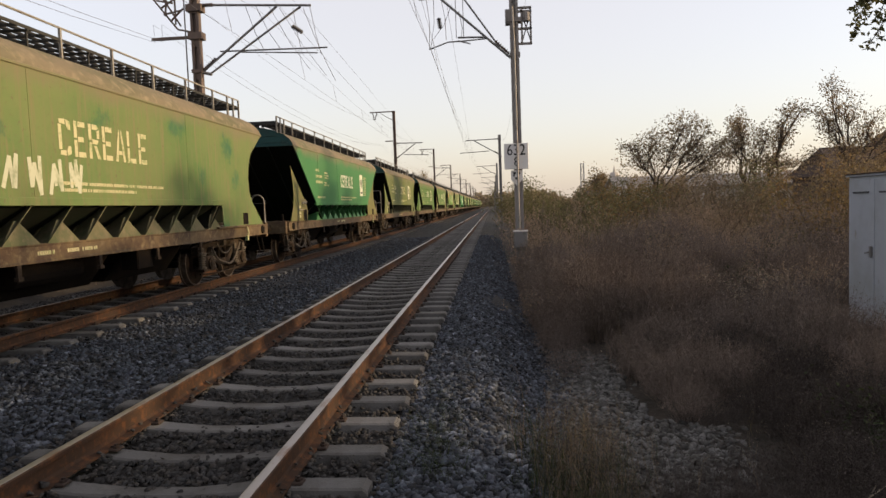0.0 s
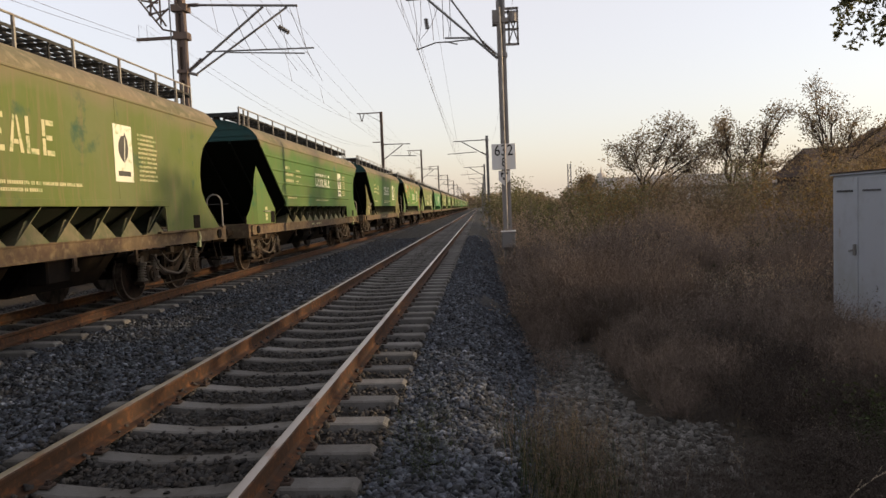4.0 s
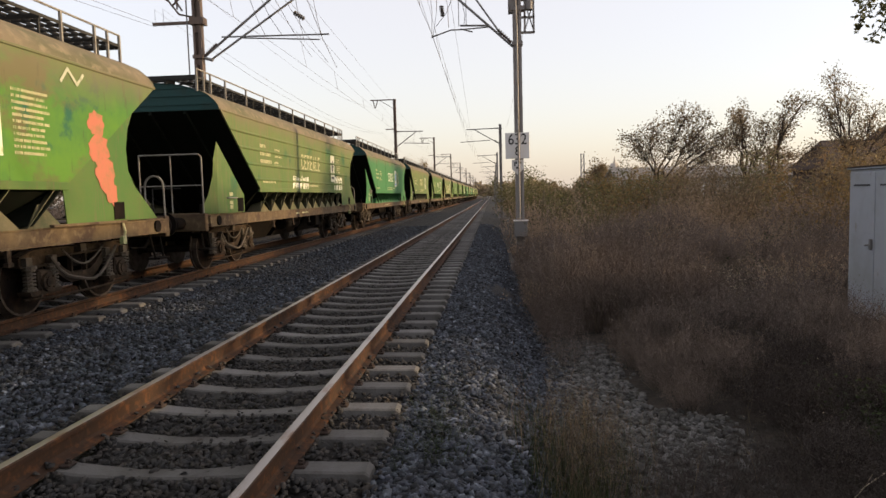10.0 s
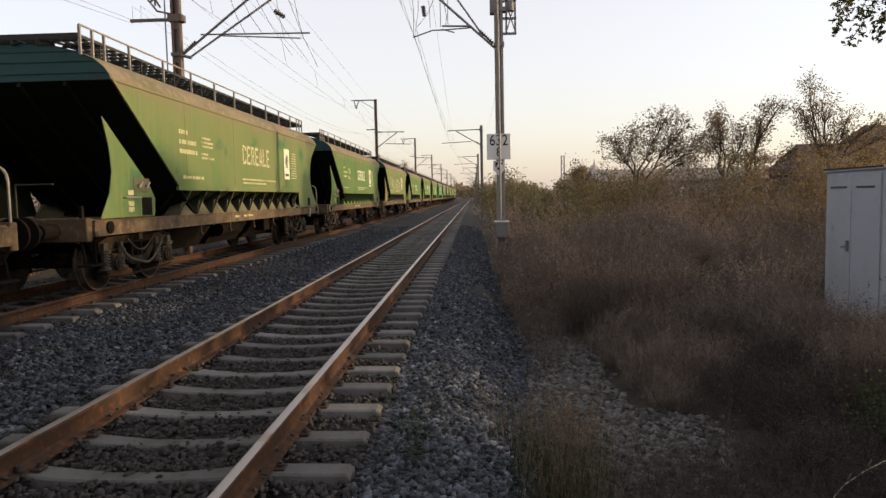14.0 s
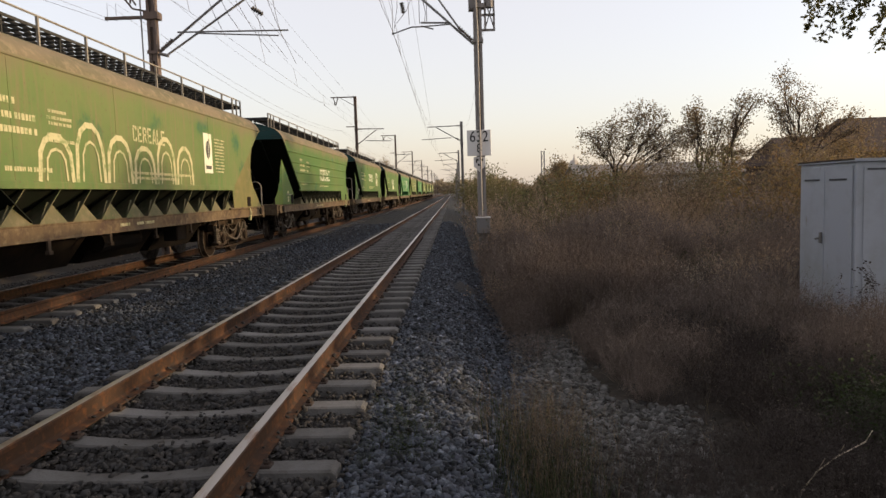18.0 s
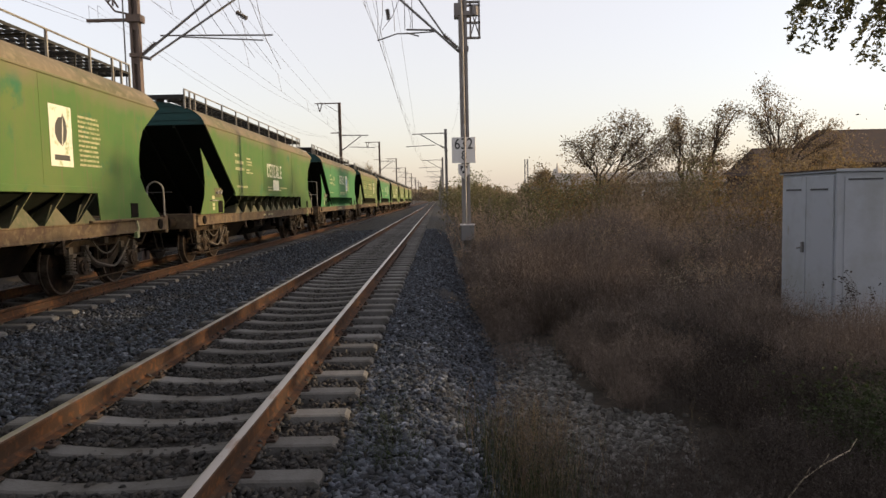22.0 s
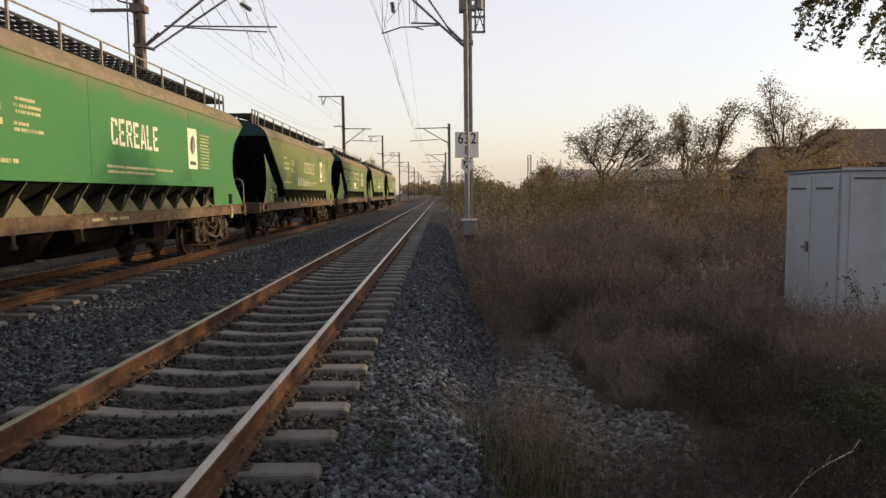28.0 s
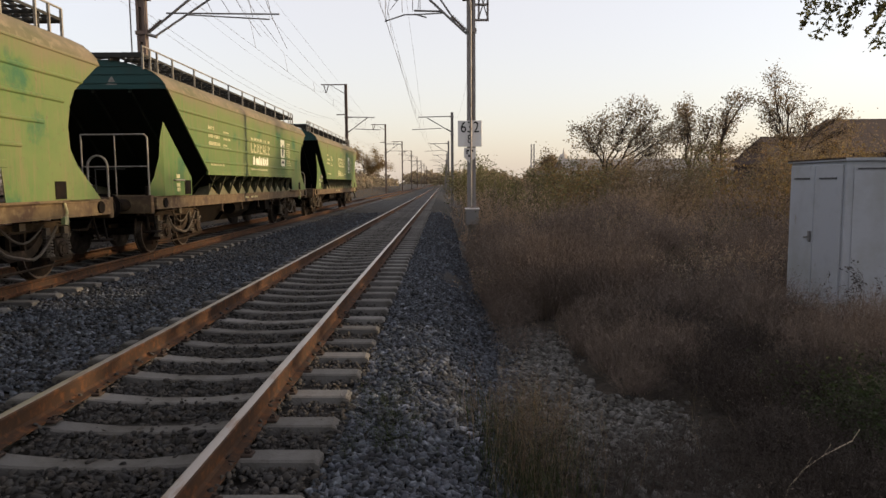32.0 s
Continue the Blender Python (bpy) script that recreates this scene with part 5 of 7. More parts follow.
        part("insulator", bm, M["insul"], m)
        bm = bmesh.new()
        insulator(bm, (-1.5, 0, 10.0), (-1.72, 0, 9.35), 0.08, 4)
        part("insulator", bm, M["insul"], m)
        if near:
            # switch frame of struts high on the mast and its operating rod
            bm = bmesh.new()
            for p, q in (((-1.35, 0, 8.0), (-0.55, 0, 6.95)), ((-1.15, 0, 8.2), (-0.45, 0, 7.05)), ((-1.2, 0.1, 7.85), (-0.7, 0.1, 7.75)), ((-1.0, 0, 7.6), (-0.5, 0, 7.9)), ((-0.95, 0, 7.4), (-0.4, 0, 7.5)), ((-0.75, 0, 7.2), (-0.35, 0, 7.55)), ((-0.55, 0, 6.95), (-0.1, 0, 6.85)), ((-0.9, 0, 7.35), (-0.85, 0, 7.9)), ((-0.6, 0, 7.1), (-0.6, 0, 7.9))):
                tube(bm, [p, q], 0.028)
            part("switch_frame", bm, steel, m, "lattice switch frame")
            bm = bmesh.new()
            tube(bm, [(-0.28, -0.1, base + 1.0), (-0.28, -0.1, 8.0)], 0.022)
            part("operating_rod", bm, M["tube"], m)
            bm = bmesh.new()
            box(bm, -0.22, 0.24, -0.16, 0.16, 7.42, 7.62)
            box(bm, -0.2, 0.22, -0.15, 0.15, 6.62, 6.82)
            part("collar", bm, steel, m)
    elif near:
        # lattice bracket on the outer side, rod, box
        bm = bmesh.new()
        for z in (6.0, 6.42, 6.9, 7.0):
            box(bm, 0.08, 0.50, -0.05, 0.05, z - 0.025, z + 0.025)
        for xx in (0.22, 0.47):
            box(bm, xx - 0.025, xx + 0.025, -0.05, 0.05, 6.0, 7.0)
        tube(bm, [(0.22, 0, 6.05), (0.47, 0, 6.85)], 0.018)
        tube(bm, [(0.47, 0, 6.05), (0.22, 0, 6.85)], 0.018)
        cyl(bm, (0.35, 0, 6.62), (0.35, 0, 6.86), 0.11, 10)
        part("lattice_bracket", bm, steel, m)
        bm = bmesh.new()
        box(bm, -0.24, -0.10, -0.12, 0.12, 6.55, 6.95)
        box(bm, -0.20, 0.20, -0.14, 0.14, 6.60, 6.72)
        part("collar", bm, steel, m)
        bm = bmesh.new()
        tube(bm, [(-0.02, -0.265, 0.72), (-0.02, -0.265, 6.2), (-0.04, -0.20, 7.0)], 0.027)
        part("operating_rod", bm, M["rod"], m, "pale vertical rod")
        bm = bmesh.new()
        box(bm, -0.18, 0.20, -0.36, -0.10, 0.24, 0.69, 0.015)
        part("drive_box", bm, M["tube"], m, "grey drive box")
        bm = bmesh.new()
        box(bm, -0.20, 0.22, -0.38, -0.08, 0.69, 0.72)
        part("drive_box_lid", bm, M["sign"], m)
    return m


for i, my in enumerate(MAST_Y):
    for sd in (1, -1):
        build_mast(my, sd, i == 0)


def build_sign():
    s = thing("kilometre_sign", "white enamel kilometre sign with black numbers on a mast", "sign", (2.80, 20.5 - 0.21, 2.83))
    bm = bmesh.new()
    box(bm, -0.34, 0.34, -0.012, 0.012, -0.37, 0.36, 0.008)
    part("plate", bm, M["sign"], s)
    up = Matrix(((1, 0, 0, 0), (0, 0, -1, -0.016), (0, 1, 0, 0), (0, 0, 0, 1)))
    lettering("numeral", "632", 0.44, M["black"], s, Matrix.Translation((0, 0, 0.16)) @ up @ Matrix.Diagonal((0.82, 1, 1, 1)))
    lettering("numeral", "8", 0.36, M["black"], s, Matrix.Translation((0.0, 0, -0.17)) @ up @ Matrix.Diagonal((0.85, 1, 1, 1)))
    for z in (-0.25, 0.25):
        bm = bmesh.new()
        box(bm, -0.2, 0.2, 0.012, 0.10, z - 0.02, z + 0.02)
        part("bracket", bm, M["tube"], s)
    s2 = thing("mast_number_plate", "small white shield-shaped plate with faded marks on a mast", "sign", (2.80, 20.5 - 0.16, 2.22))
    bm = bmesh.new()
    slab(bm, [(-0.165, 0, 0.21), (0.165, 0, 0.21), (0.165, 0, -0.05), (0.0, 0, -0.22), (-0.165, 0, -0.05)], (0, 0.012, 0))
    part("plate", bm, M["sign"], s2)
    bm = bmesh.new()
    for x0, x1, z0, z1 in ((-0.10, -0.02, 0.10, 0.16), (0.03, 0.10, 0.10, 0.16), (-0.05, 0.05, -0.05, 0.02), (-0.10, -0.06, 0.03, 0.10)):
        slab(bm, [(x0, -0.003, z0), (x1, -0.003, z0), (x1, -0.003, z1), (x0, -0.003, z1)], (0, 0.002, 0))
    part("marks", bm, M["black"], s2)


build_sign()


def wire(name, pts, r, label, group):
    cu = bpy.data.curves.new(name, "CURVE")
    cu.dimensions, cu.bevel_depth, cu.bevel_resolution = "3D", r * 0.65, 0
    sp = cu.splines.new("POLY")
    sp.points.add(len(pts) - 1)
    for p, q in zip(sp.points, pts):
        p.co = (*q, 1)
    cu.materials.append(M["wire"])
    tmp = bpy.data.objects.new(name, cu)
    me = bpy.data.meshes.new_from_object(tmp)
    bpy.data.objects.remove(tmp)
    return tagged(new(name, me), label, "wire", group)


def span(x0, x1, y0, y1, z, sag, n=10):
    return [(x0 + (x1 - x0) * i / n, y0 + (y1 - y0) * i / n, z - sag * 4 * (i / n) * (1 - i / n)) for i in range(n + 1)]


def build_wires():
    ys = [20.5 - 40.6] + MAST_Y
    for ti, (tx, cz, mz) in CONTACT.items():
        c = []
        mess = []
        zig = 0.22
        for i, (a, b) in enumerate(zip(ys, ys[1:])):
            s = zig if i % 2 else -zig
            c += span(tx + s, tx - s, a, b, cz, 0.0, 4)
            mess += span(tx, tx, a, b, mz, 0.85)
        cw = wire("contact_wire", c, 0.008, "thin dark contact wire over the track", "contact wires")
        mw = wire("messenger_wire", mess, 0.007, "thin sagging messenger wire over the track", "messenger wires")
        bm = bmesh.new()
        for i, (a, b) in enumerate(zip(ys, ys[1:])):
            if a > 110:
                break
            for q in (0.08, 0.2, 0.35, 0.5, 0.65, 0.8, 0.92):
                y = a + (b - a) * q
                s = zig if i % 2 else -zig
                tube(bm, [(tx + s - 2 * s * q, y, cz), (tx, y, mz - 0.85 * 4 * q * (1 - q))], 0.005, 4)
        part("dropper", bm, M["wire"], mw)
    # second set at the overlap near the first masts, with its loose stitch wires
    for x0, x1, z0, z1 in ((-2.75, -4.4, 6.05, 5.9), (-3.3, -4.7, 7.35, 7.3), (0.45, 0.2, 6.0, 5.9), (0.9, 0.2, 7.7, 7.3)):
        wire("overlap_wire", [(x0 + (x0 - x1) * 0.5, -0.1, z0 + (z0 - z1) * 0.5 + 0.3), (x0, 20.5, z0), (x1, 61.1, z1)], 0.007, "thin dark wire at the overlap of two wire runs", "overlap wires")
    bm = bmesh.new()
    for a, b in (((-3.0, 20.5, 7.4), (-2.9, 21.2, 6.2)), ((-3.5, 20.5, 7.35), (-3.4, 20.9, 6.2)), ((-4.2, 20.5, 7.45), (-3.6, 22.5, 6.0)), ((-3.9, 20.5, 7.4), (-3.2, 23.0, 5.9)), ((-3.2, 20.5, 7.35), (-3.0, 23.4, 5.8)), ((-4.9, 20.5, 7.5), (-4.4, 20.5, 6.2)), ((-4.6, 20.5, 7.5), (-3.9, 20.5, 6.2))):
        a, b = Vector(a), Vector(b)
        mid = a.lerp(b, 0.5) + Vector((0, 0, -0.12))
        tube(bm, [a, mid, b], 0.008, 4)
    insulator(bm, (-3.55, 20.5, 6.86), (-3.25, 20.5, 6.66), 0.07, 5)
    tagged(part("jumper_wire", bm, M["wire"]), "tangle of thin hanging jumper wires below a cantilever", "wire")
    bm = bmesh.new()
    for a, b in (((0.6, 20.5, 7.7), (0.45, 20.7, 6.05)), ((0.35, 20.5, 7.7), (0.4, 20.9, 6.1)), ((0.75, 20.5, 7.7), (0.9, 20.8, 6.3)), ((1.3, 20.5, 7.0), (1.35, 20.5, 6.25)), ((1.1, 20.5, 7.2), (0.55, 20.6, 6.3))):
        a, b = Vector(a), Vector(b)
        mid = a.lerp(b, 0.55) + Vector((0.06, 0, -0.05))
        tube(bm, [a, mid, b], 0.008, 4)
    insulator(bm, (0.72, 20.5, 6.85), (0.76, 20.5, 6.55), 0.065, 5)
    tagged(part("jumper_wire", bm, M["wire"]), "loose hanging jumper wires below a cantilever", "wire")
    for x, z, sag in ((-7.7, 6.62, 0.9), (-7.45, 6.62, 0.75), (-8.2, 9.35, 1.0)):
        pts = []
        for a, b in zip(ys, ys[1:]):
            pts += span(x, x, a, b, z if z > 9 else (z if a < 0 else z + 0.5), sag)
        wire("feeder_wire", pts, 0.008, "thin dark feeder wire along the masts", "feeder wires")
    wire("earth_wire", span(3.25, 3.2, -20.1, 20.5, 7.2, 0.6) + span(3.2, 3.1, 20.5, 61.1, 7.2, 1.2), 0.006, "thin dark wire beside the masts", "feeder wires")


build_wires()

# ---------------------------------------------------------------- equipment cabinet
def build_cabinet():
    x0, x1, y0, y1, z0, z1 = 6.86, 7.52, 9.04, 10.33, -0.24, 1.70
    c = thing("equipment_cabinet", "pale grey painted metal equipment cabinet with double doors", "cabinet", (x0, y0, z0))
    W, D, H = x1 - x0, y1 - y0, z1 - z0
    bm = bmesh.new()
    box(bm, 0, W, 0, D, 0, H - 0.03, 0.012)
    body = part("body", bm, M["cabinet"], c)
    bm = bmesh.new()
    slab(bm, [(-0.03, -0.03, H - 0.03), (W + 0.03, -0.03, H - 0.03), (W + 0.03, D + 0.03, H - 0.03), (-0.03, D + 0.03, H - 0.03)], (0, 0, 0.035))
    part("roof", bm, M["cabinet"], c)
    for a, b in ((0.04, D / 2 - 0.006), (D / 2 + 0.006, D - 0.04)):
        bm = bmesh.new()
        box(bm, -0.022, -0.001, a, b, 0.07, H - 0.07, 0.006)
        d = part("door", bm, M["cabinet"], c)
        bm = bmesh.new()
        box(bm, -0.030, -0.022, a + 0.11, b - 0.11, H - 0.25, H - 0.228)
        part("vent_slot", bm, M["cabdark"], d)
    bm = bmesh.new()
    box(bm, -0.055, -0.022, D / 2 + 0.03, D / 2 + 0.07, 0.88, 1.02, 0.006)
    tube(bm, [(-0.05, D / 2 + 0.05, 0.95), (-0.05, D / 2 + 0.16, 0.93)], 0.012)
    part("handle", bm, M["tube"], c, "grey metal handle")
    bm = bmesh.new()
    box(bm, 0.09, W - 0.09, -0.012, -0.001, 0.12, H - 0.09, 0.005)
    d = part("side_panel", bm, M["cabinet"], c)
    bm = bmesh.new()
    box(bm, 0.13, W - 0.11, -0.018, -0.012, H - 0.135, H - 0.115)
    part("vent_slot", bm, M["cabdark"], d)
    bm = bmesh.new()
    box(bm, -0.036, -0.0305, -0.030, D + 0.03, H - 0.010, H + 0.008)
    part("rusty_rim", bm, M["clip"], c, "rusty rim of the roof")
    for x in (0.08, W - 0.08):
        for y in (0.08, D - 0.08):
            bm = bmesh.new()
            box(bm, x - 0.05, x + 0.05, y - 0.05, y + 0.05, -0.35, 0.0)
            part("foot", bm, M["conc"], c)


build_cabinet()

# ---------------------------------------------------------------- plants
def ribbons(base, tip, width, bend, seg=2):
    """Thin upright ribbons from base (n,3) to tip (n,3); returns verts and triangle faces."""
    n = len(base)
    side = np.stack((rng.normal(0, 1, n), rng.normal(0, 1, n), np.zeros(n)), -1)
    side /= np.linalg.norm(side, axis=1)[:, None] + 1e-6
    mid = base * 0.5 + tip * 0.5 + bend
    w = width[:, None] * side
    P = np.stack((base - w, base + w, mid - w * 0.6, mid + w * 0.6, tip), 1)
    F = np.array([(0, 1, 3), (0, 3, 2), (2, 3, 4)])
    return P.reshape(-1, 3), (F[None] + (np.arange(n) * 5)[:, None, None]).reshape(-1, 3)


def flecks(pos, size, flat=0.5):
    """Small random leaf triangles pairs (rhombs) at pos."""
    n = len(pos)
    a = rng.normal(0, 1, (n, 3)); a[:, 2] *= flat
    a /= np.linalg.norm(a, axis=1)[:, None]
    b = rng.normal(0, 1, (n, 3))
    b -= a * (a * b).sum(1)[:, None]
    b /= np.linalg.norm(b, axis=1)[:, None]
    s = size[:, None]
    P = np.stack((pos - a * s, pos + b * s * 0.45, pos + a * s, pos - b * s * 0.45), 1)
    F = np.array([(0, 1, 2), (0, 2, 3)])
    return P.reshape(-1, 3), (F[None] + (np.arange(n) * 4)[:, None, None]).reshape(-1, 3)


def join(lst):
    vs, fs, k = [], [], 0
    for v, f in lst:
        vs.append(v); fs.append(f + k); k += len(v)
    return np.concatenate(vs), np.concatenate(fs)


def weeds(name, xs, ys, heights, label, stem, leaf, twigs=5, wide=0.004, fleck=0.014, lean=0.25, leafiness=3, spread=0.16):
    """Dry weed plants: each a stem with side twigs and small leaves or seed heads."""
    n = len(xs)
    zs = np.array([max(ground_z(a, b), float(bed_z(a)) if a < 2.75 else -9) for a, b in zip(xs, ys)])
    base = np.stack((xs, ys, zs - 0.03), -1)
    d = rng.normal(0, lean, (n, 3)); d[:, 2] = 0
    tip = base + heights[:, None] * (np.array([0, 0, 1.0]) + d)
    dist = np.sqrt((xs - 2.0) ** 2 + ys ** 2)
    wd = wide * np.clip(dist / 9, 0.8, 3.5)
    parts_ = [ribbons(base, tip, wd, rng.normal(0, 0.04, (n, 3)))]
    leaves = []
    for k in range(twigs):
        u = rng.uniform(0.25, 0.95, n)[:, None]
        p = base * (1 - u) + tip * u
        q = p + heights[:, None] * rng.normal(0, spread, (n, 3)) + np.array([0, 0, 1]) * heights[:, None] * 0.14
        parts_.append(ribbons(p, q, wd * 0.6, rng.normal(0, 0.02, (n, 3))))
        for j in range(leafiness):
            v = rng.uniform(0.3, 1.05, n)[:, None]
            leaves.append(p * (1 - v) + q * v + rng.normal(0, 0.015, (n, 3)))
    v, f = join(parts_)
    ob = tagged(raw(name, v, f, stem), label, "weeds", kind="stuff")
    if leaves:
        L = np.concatenate(leaves)
        dd = np.sqrt((L[:, 0] - 2) ** 2 + L[:, 1] ** 2)
        v, f = flecks(L, fleck * np.clip(dd / 9, 0.8, 3.0) * rng.uniform(0.5, 1.3, len(L)))
        raw("leaves", v, f, leaf, ob)
    return ob


def thicket_top(x, y):
    """Height of the scrub over the ground: low near the rubble, chest high further on."""
    h = 0.35 + 0.5 * max(0, min(1, (y - 6.0) / 6.0))
    h += 0.55 * max(0, min(1, (y - 12) / 12.0))
    h *= 1.0 + 0.45 * fbm(x, y, 3.5, 2.0)
    if 5.6 < y < 7.9:
        h *= 0.6
    # the open rubble strip and the foot of the ballast
    edge = 2.75 + 0.25 * fbm(x, y, 2.0, 7) + (0.9 * max(0, min(1, (10.3 - y) / 2.5)))
    if x < edge:
        return 0.0
    h *= min(1, (x - edge) / 0.6 + 0.25)
    return max(0.12, h)


def clumps(name, n_clumps, per, x0, x1, y0, y1, label, mats, twigs, wide, fleck, rad=(0.35, 0.8), scale=1.0, spread=0.16, leafiness=3):
    """Scrub in mounds: plants gathered round clump centres, tallest in the middle, leaning outwards."""
    out = [[] for _ in mats]
    for c in range(n_clumps):
        cy = y0 * (y1 / y0) ** rng.uniform()
        cx = x0 + (x1 - x0) * rng.uniform()
        if 6.3 < cx < 8.9 and 8.4 < cy < 10.9:
            continue
        H = thicket_top(cx, cy) * rng.uniform(0.6, 1.25) * scale
        if H < 0.1:
            continue
        R = rng.uniform(*rad) * max(0.6, H) * (1 + cy / 40)
        d = np.abs(rng.normal(0, 0.5, per)); a = rng.uniform(0, 2 * np.pi, per)
        x, y = cx + R * d * np.cos(a), cy + R * d * np.sin(a)
        h = H * np.clip(1.0 - 0.42 * d ** 2, 0.25, 1) * rng.uniform(0.7, 1.1, per)
        out[rng.integers(0, len(mats))].append(np.stack((x, y, h), -1))
    for (stem, leaf), o in zip(mats, out):
        q = np.concatenate(o)
        q = q[(q[:, 0] > 2.62 + 0.5 * np.clip((10.0 - q[:, 1]) / 3, 0, 1))]
        q = q[~((q[:, 0] > 6.65) & (q[:, 0] < 8.5) & (q[:, 1] > 8.9) & (q[:, 1] < 10.45))]
        weeds(name, q[:, 0], q[:, 1], q[:, 2], label, stem, leaf, twigs, wide, fleck, lean=0.32, spread=spread, leafiness=leafiness)


def mounds(name, items, label, stem, leaf, density=520, wide=0.0024, fleck=0.010):
    """Broom-like dead weeds: stems fan out from a narrow foot to a rounded, uneven top."""
    st, lf = [], []
    for cx, cy, R, H in items:
        n = int(density * R * (1.2 + R))
        d, a = np.sqrt(rng.uniform(0, 1, n)), rng.uniform(0, 2 * np.pi, n)
        lump = 1 + 0.22 * np.sin(3 * a + 7 * cx) + 0.14 * np.sin(5 * a + 3 * cy)
        x0, y0 = cx + 0.5 * R * d * np.cos(a), cy + 0.5 * R * d * np.sin(a)
        z0 = np.array([max(ground_z(p, q), float(bed_z(p)) if p < 2.75 else -9) for p, q in zip(x0, y0)])
        base = np.stack((x0, y0, z0 - 0.03), -1)
        top = H * np.sqrt(1.05 - 0.8 * d ** 2) * rng.uniform(0.62, 1.08, n)
        tip = np.stack((cx + R * d * lump * np.cos(a), cy + R * d * lump * np.sin(a), z0 + top), -1) + rng.normal(0, 0.035, (n, 3))
        wd = np.full(n, wide * max(0.8, cy / 9))
        st.append(ribbons(base, tip, wd, rng.normal(0, 0.03, (n, 3))))
        for k in range(5):
            u = rng.uniform(0.35, 0.95, n)[:, None]
            p = base * (1 - u) + tip * u
            q = p + (tip - base) * rng.uniform(0.12, 0.3, (n, 1)) + rng.normal(0, 0.10 * H, (n, 3))
            st.append(ribbons(p, q, wd * 0.6, rng.normal(0, 0.015, (n, 3))))
            for _ in range(2):
                v = rng.uniform(0.3, 1.05, n)[:, None]
                lf.append(p * (1 - v) + q * v + rng.normal(0, 0.012, (n, 3)))
    v, f = join(st)
    ob = tagged(raw(name, v, f, stem), label, "weeds", kind="stuff")
    L = np.concatenate(lf)
    v, f = flecks(L, fleck * np.clip(L[:, 1] / 9, 0.8, 2.0) * rng.uniform(0.5, 1.3, len(L)))
    raw("leaves", v, f, leaf, ob)


def build_brush():
    tw, t2, st, gr = (M["twig"], M["twig"]), (M["twig2"], M["twig2"]), (M["straw"], M["twig"]), (M["twig"], M["weedgreen"])
    t3 = (M["twig3"], M["twig3"])
    clumps("dry_scrub", 300, 34, 3.9, 10.5, 4.4, 15, "dense dry brown weeds and thin stems beside the ballast", (t3, (M["twig3"], M["twig2"]), t3), 6, 0.0026, 0.010)
    # dark rounded mounds along the foot of the ballast
    big_mounds = ((2.98, 10.3, 0.35, 0.45), (2.95, 11.2, 0.38, 0.6), (3.55, 10.6, 0.62, 0.95), (4.25, 10.5, 0.75, 0.95), (3.45, 11.9, 0.6, 1.05), (4.9, 11.2, 0.7, 0.8), (4.1, 12.8, 0.8, 1.1), (4.4, 14.4, 0.8, 1.1))
    mounds("large_scrub", big_mounds, "large rounded mounds of fine brown dead weeds", M["twig6"], M["twig6"], 620)
    mounds("dark_scrub", ((4.55, 7.1, 0.55, 0.36), (5.0, 7.7, 0.6, 0.42), (4.6, 6.3, 0.5, 0.36), (5.2, 6.6, 0.6, 0.4), (4.55, 8.5, 0.45, 0.40), (4.35, 5.5, 0.45, 0.34), (4.9, 5.2, 0.55, 0.42), (4.35, 4.7, 0.5, 0.36)),
           "dark rounded mounds of fine dead weeds beside the ballast", M["twig4"], M["twig4"], 620)
    # reddish brown mounds beside the pale rubble and before the cabinet
    mounds("brown_scrub", ((3.85, 7.75, 0.42, 0.50), (3.68, 8.5, 0.30, 0.38), (3.85, 7.15, 0.30, 0.32), (4.3, 7.5, 0.4, 0.42), (3.75, 9.3, 0.35, 0.4), (4.55, 7.8, 0.4, 0.42), (4.2, 8.15, 0.4, 0.5), (4.1, 9.2, 0.5, 0.55), (4.9, 9.5, 0.6, 0.6), (5.7, 8.4, 0.7, 0.6), (6.3, 7.6, 0.7, 0.55), (5.7, 7.3, 0.6, 0.5), (5.9, 9.6, 0.7, 0.65), (7.0, 8.0, 0.6, 0.5), (5.6, 5.5, 0.6, 0.45), (6.4, 6.5, 0.7, 0.5),
                            (2.92, 12.2, 0.4, 0.6), (2.92, 13.2, 0.4, 0.6), (2.95, 14.3, 0.4, 0.65), (2.92, 15.6, 0.4, 0.7), (2.95, 17.0, 0.45, 0.7), (3.30, 13.4, 0.55, 0.95), (3.35, 15.2, 0.6, 1.0), (3.4, 17.2, 0.6, 1.0), (3.2, 19.0, 0.6, 0.9), (5.3, 13.6, 0.9, 0.95), (6.2, 14.6, 1.0, 1.1), (5.0, 16.4, 1.0, 1.3), (6.2, 17.5, 1.1, 1.4), (7.6, 13.2, 0.9, 0.9), (8.4, 12.2, 0.9, 0.9)),
           "reddish brown mounds of fine dead weeds", M["twig5"], M["twig5"], 480)
    # paler low growth behind the mounds
    n = 700
    x, y = rng.uniform(5.0, 8.6, n), rng.uniform(11.2, 13.2, n)
    weeds("pale_weeds", x, y, rng.uniform(0.25, 0.6, n), "pale seeding weeds among brown scrub", M["straw"], M["seedhead"], 4, 0.0024, 0.010, lean=0.25, leafiness=2)
    clumps("dry_scrub", 260, 40, 2.7, 18.0, 11, 36, "chest-high dry brown scrub beside the railway", (tw, t2, tw, st, gr), 6, 0.0036, 0.012, (0.5, 1.0))
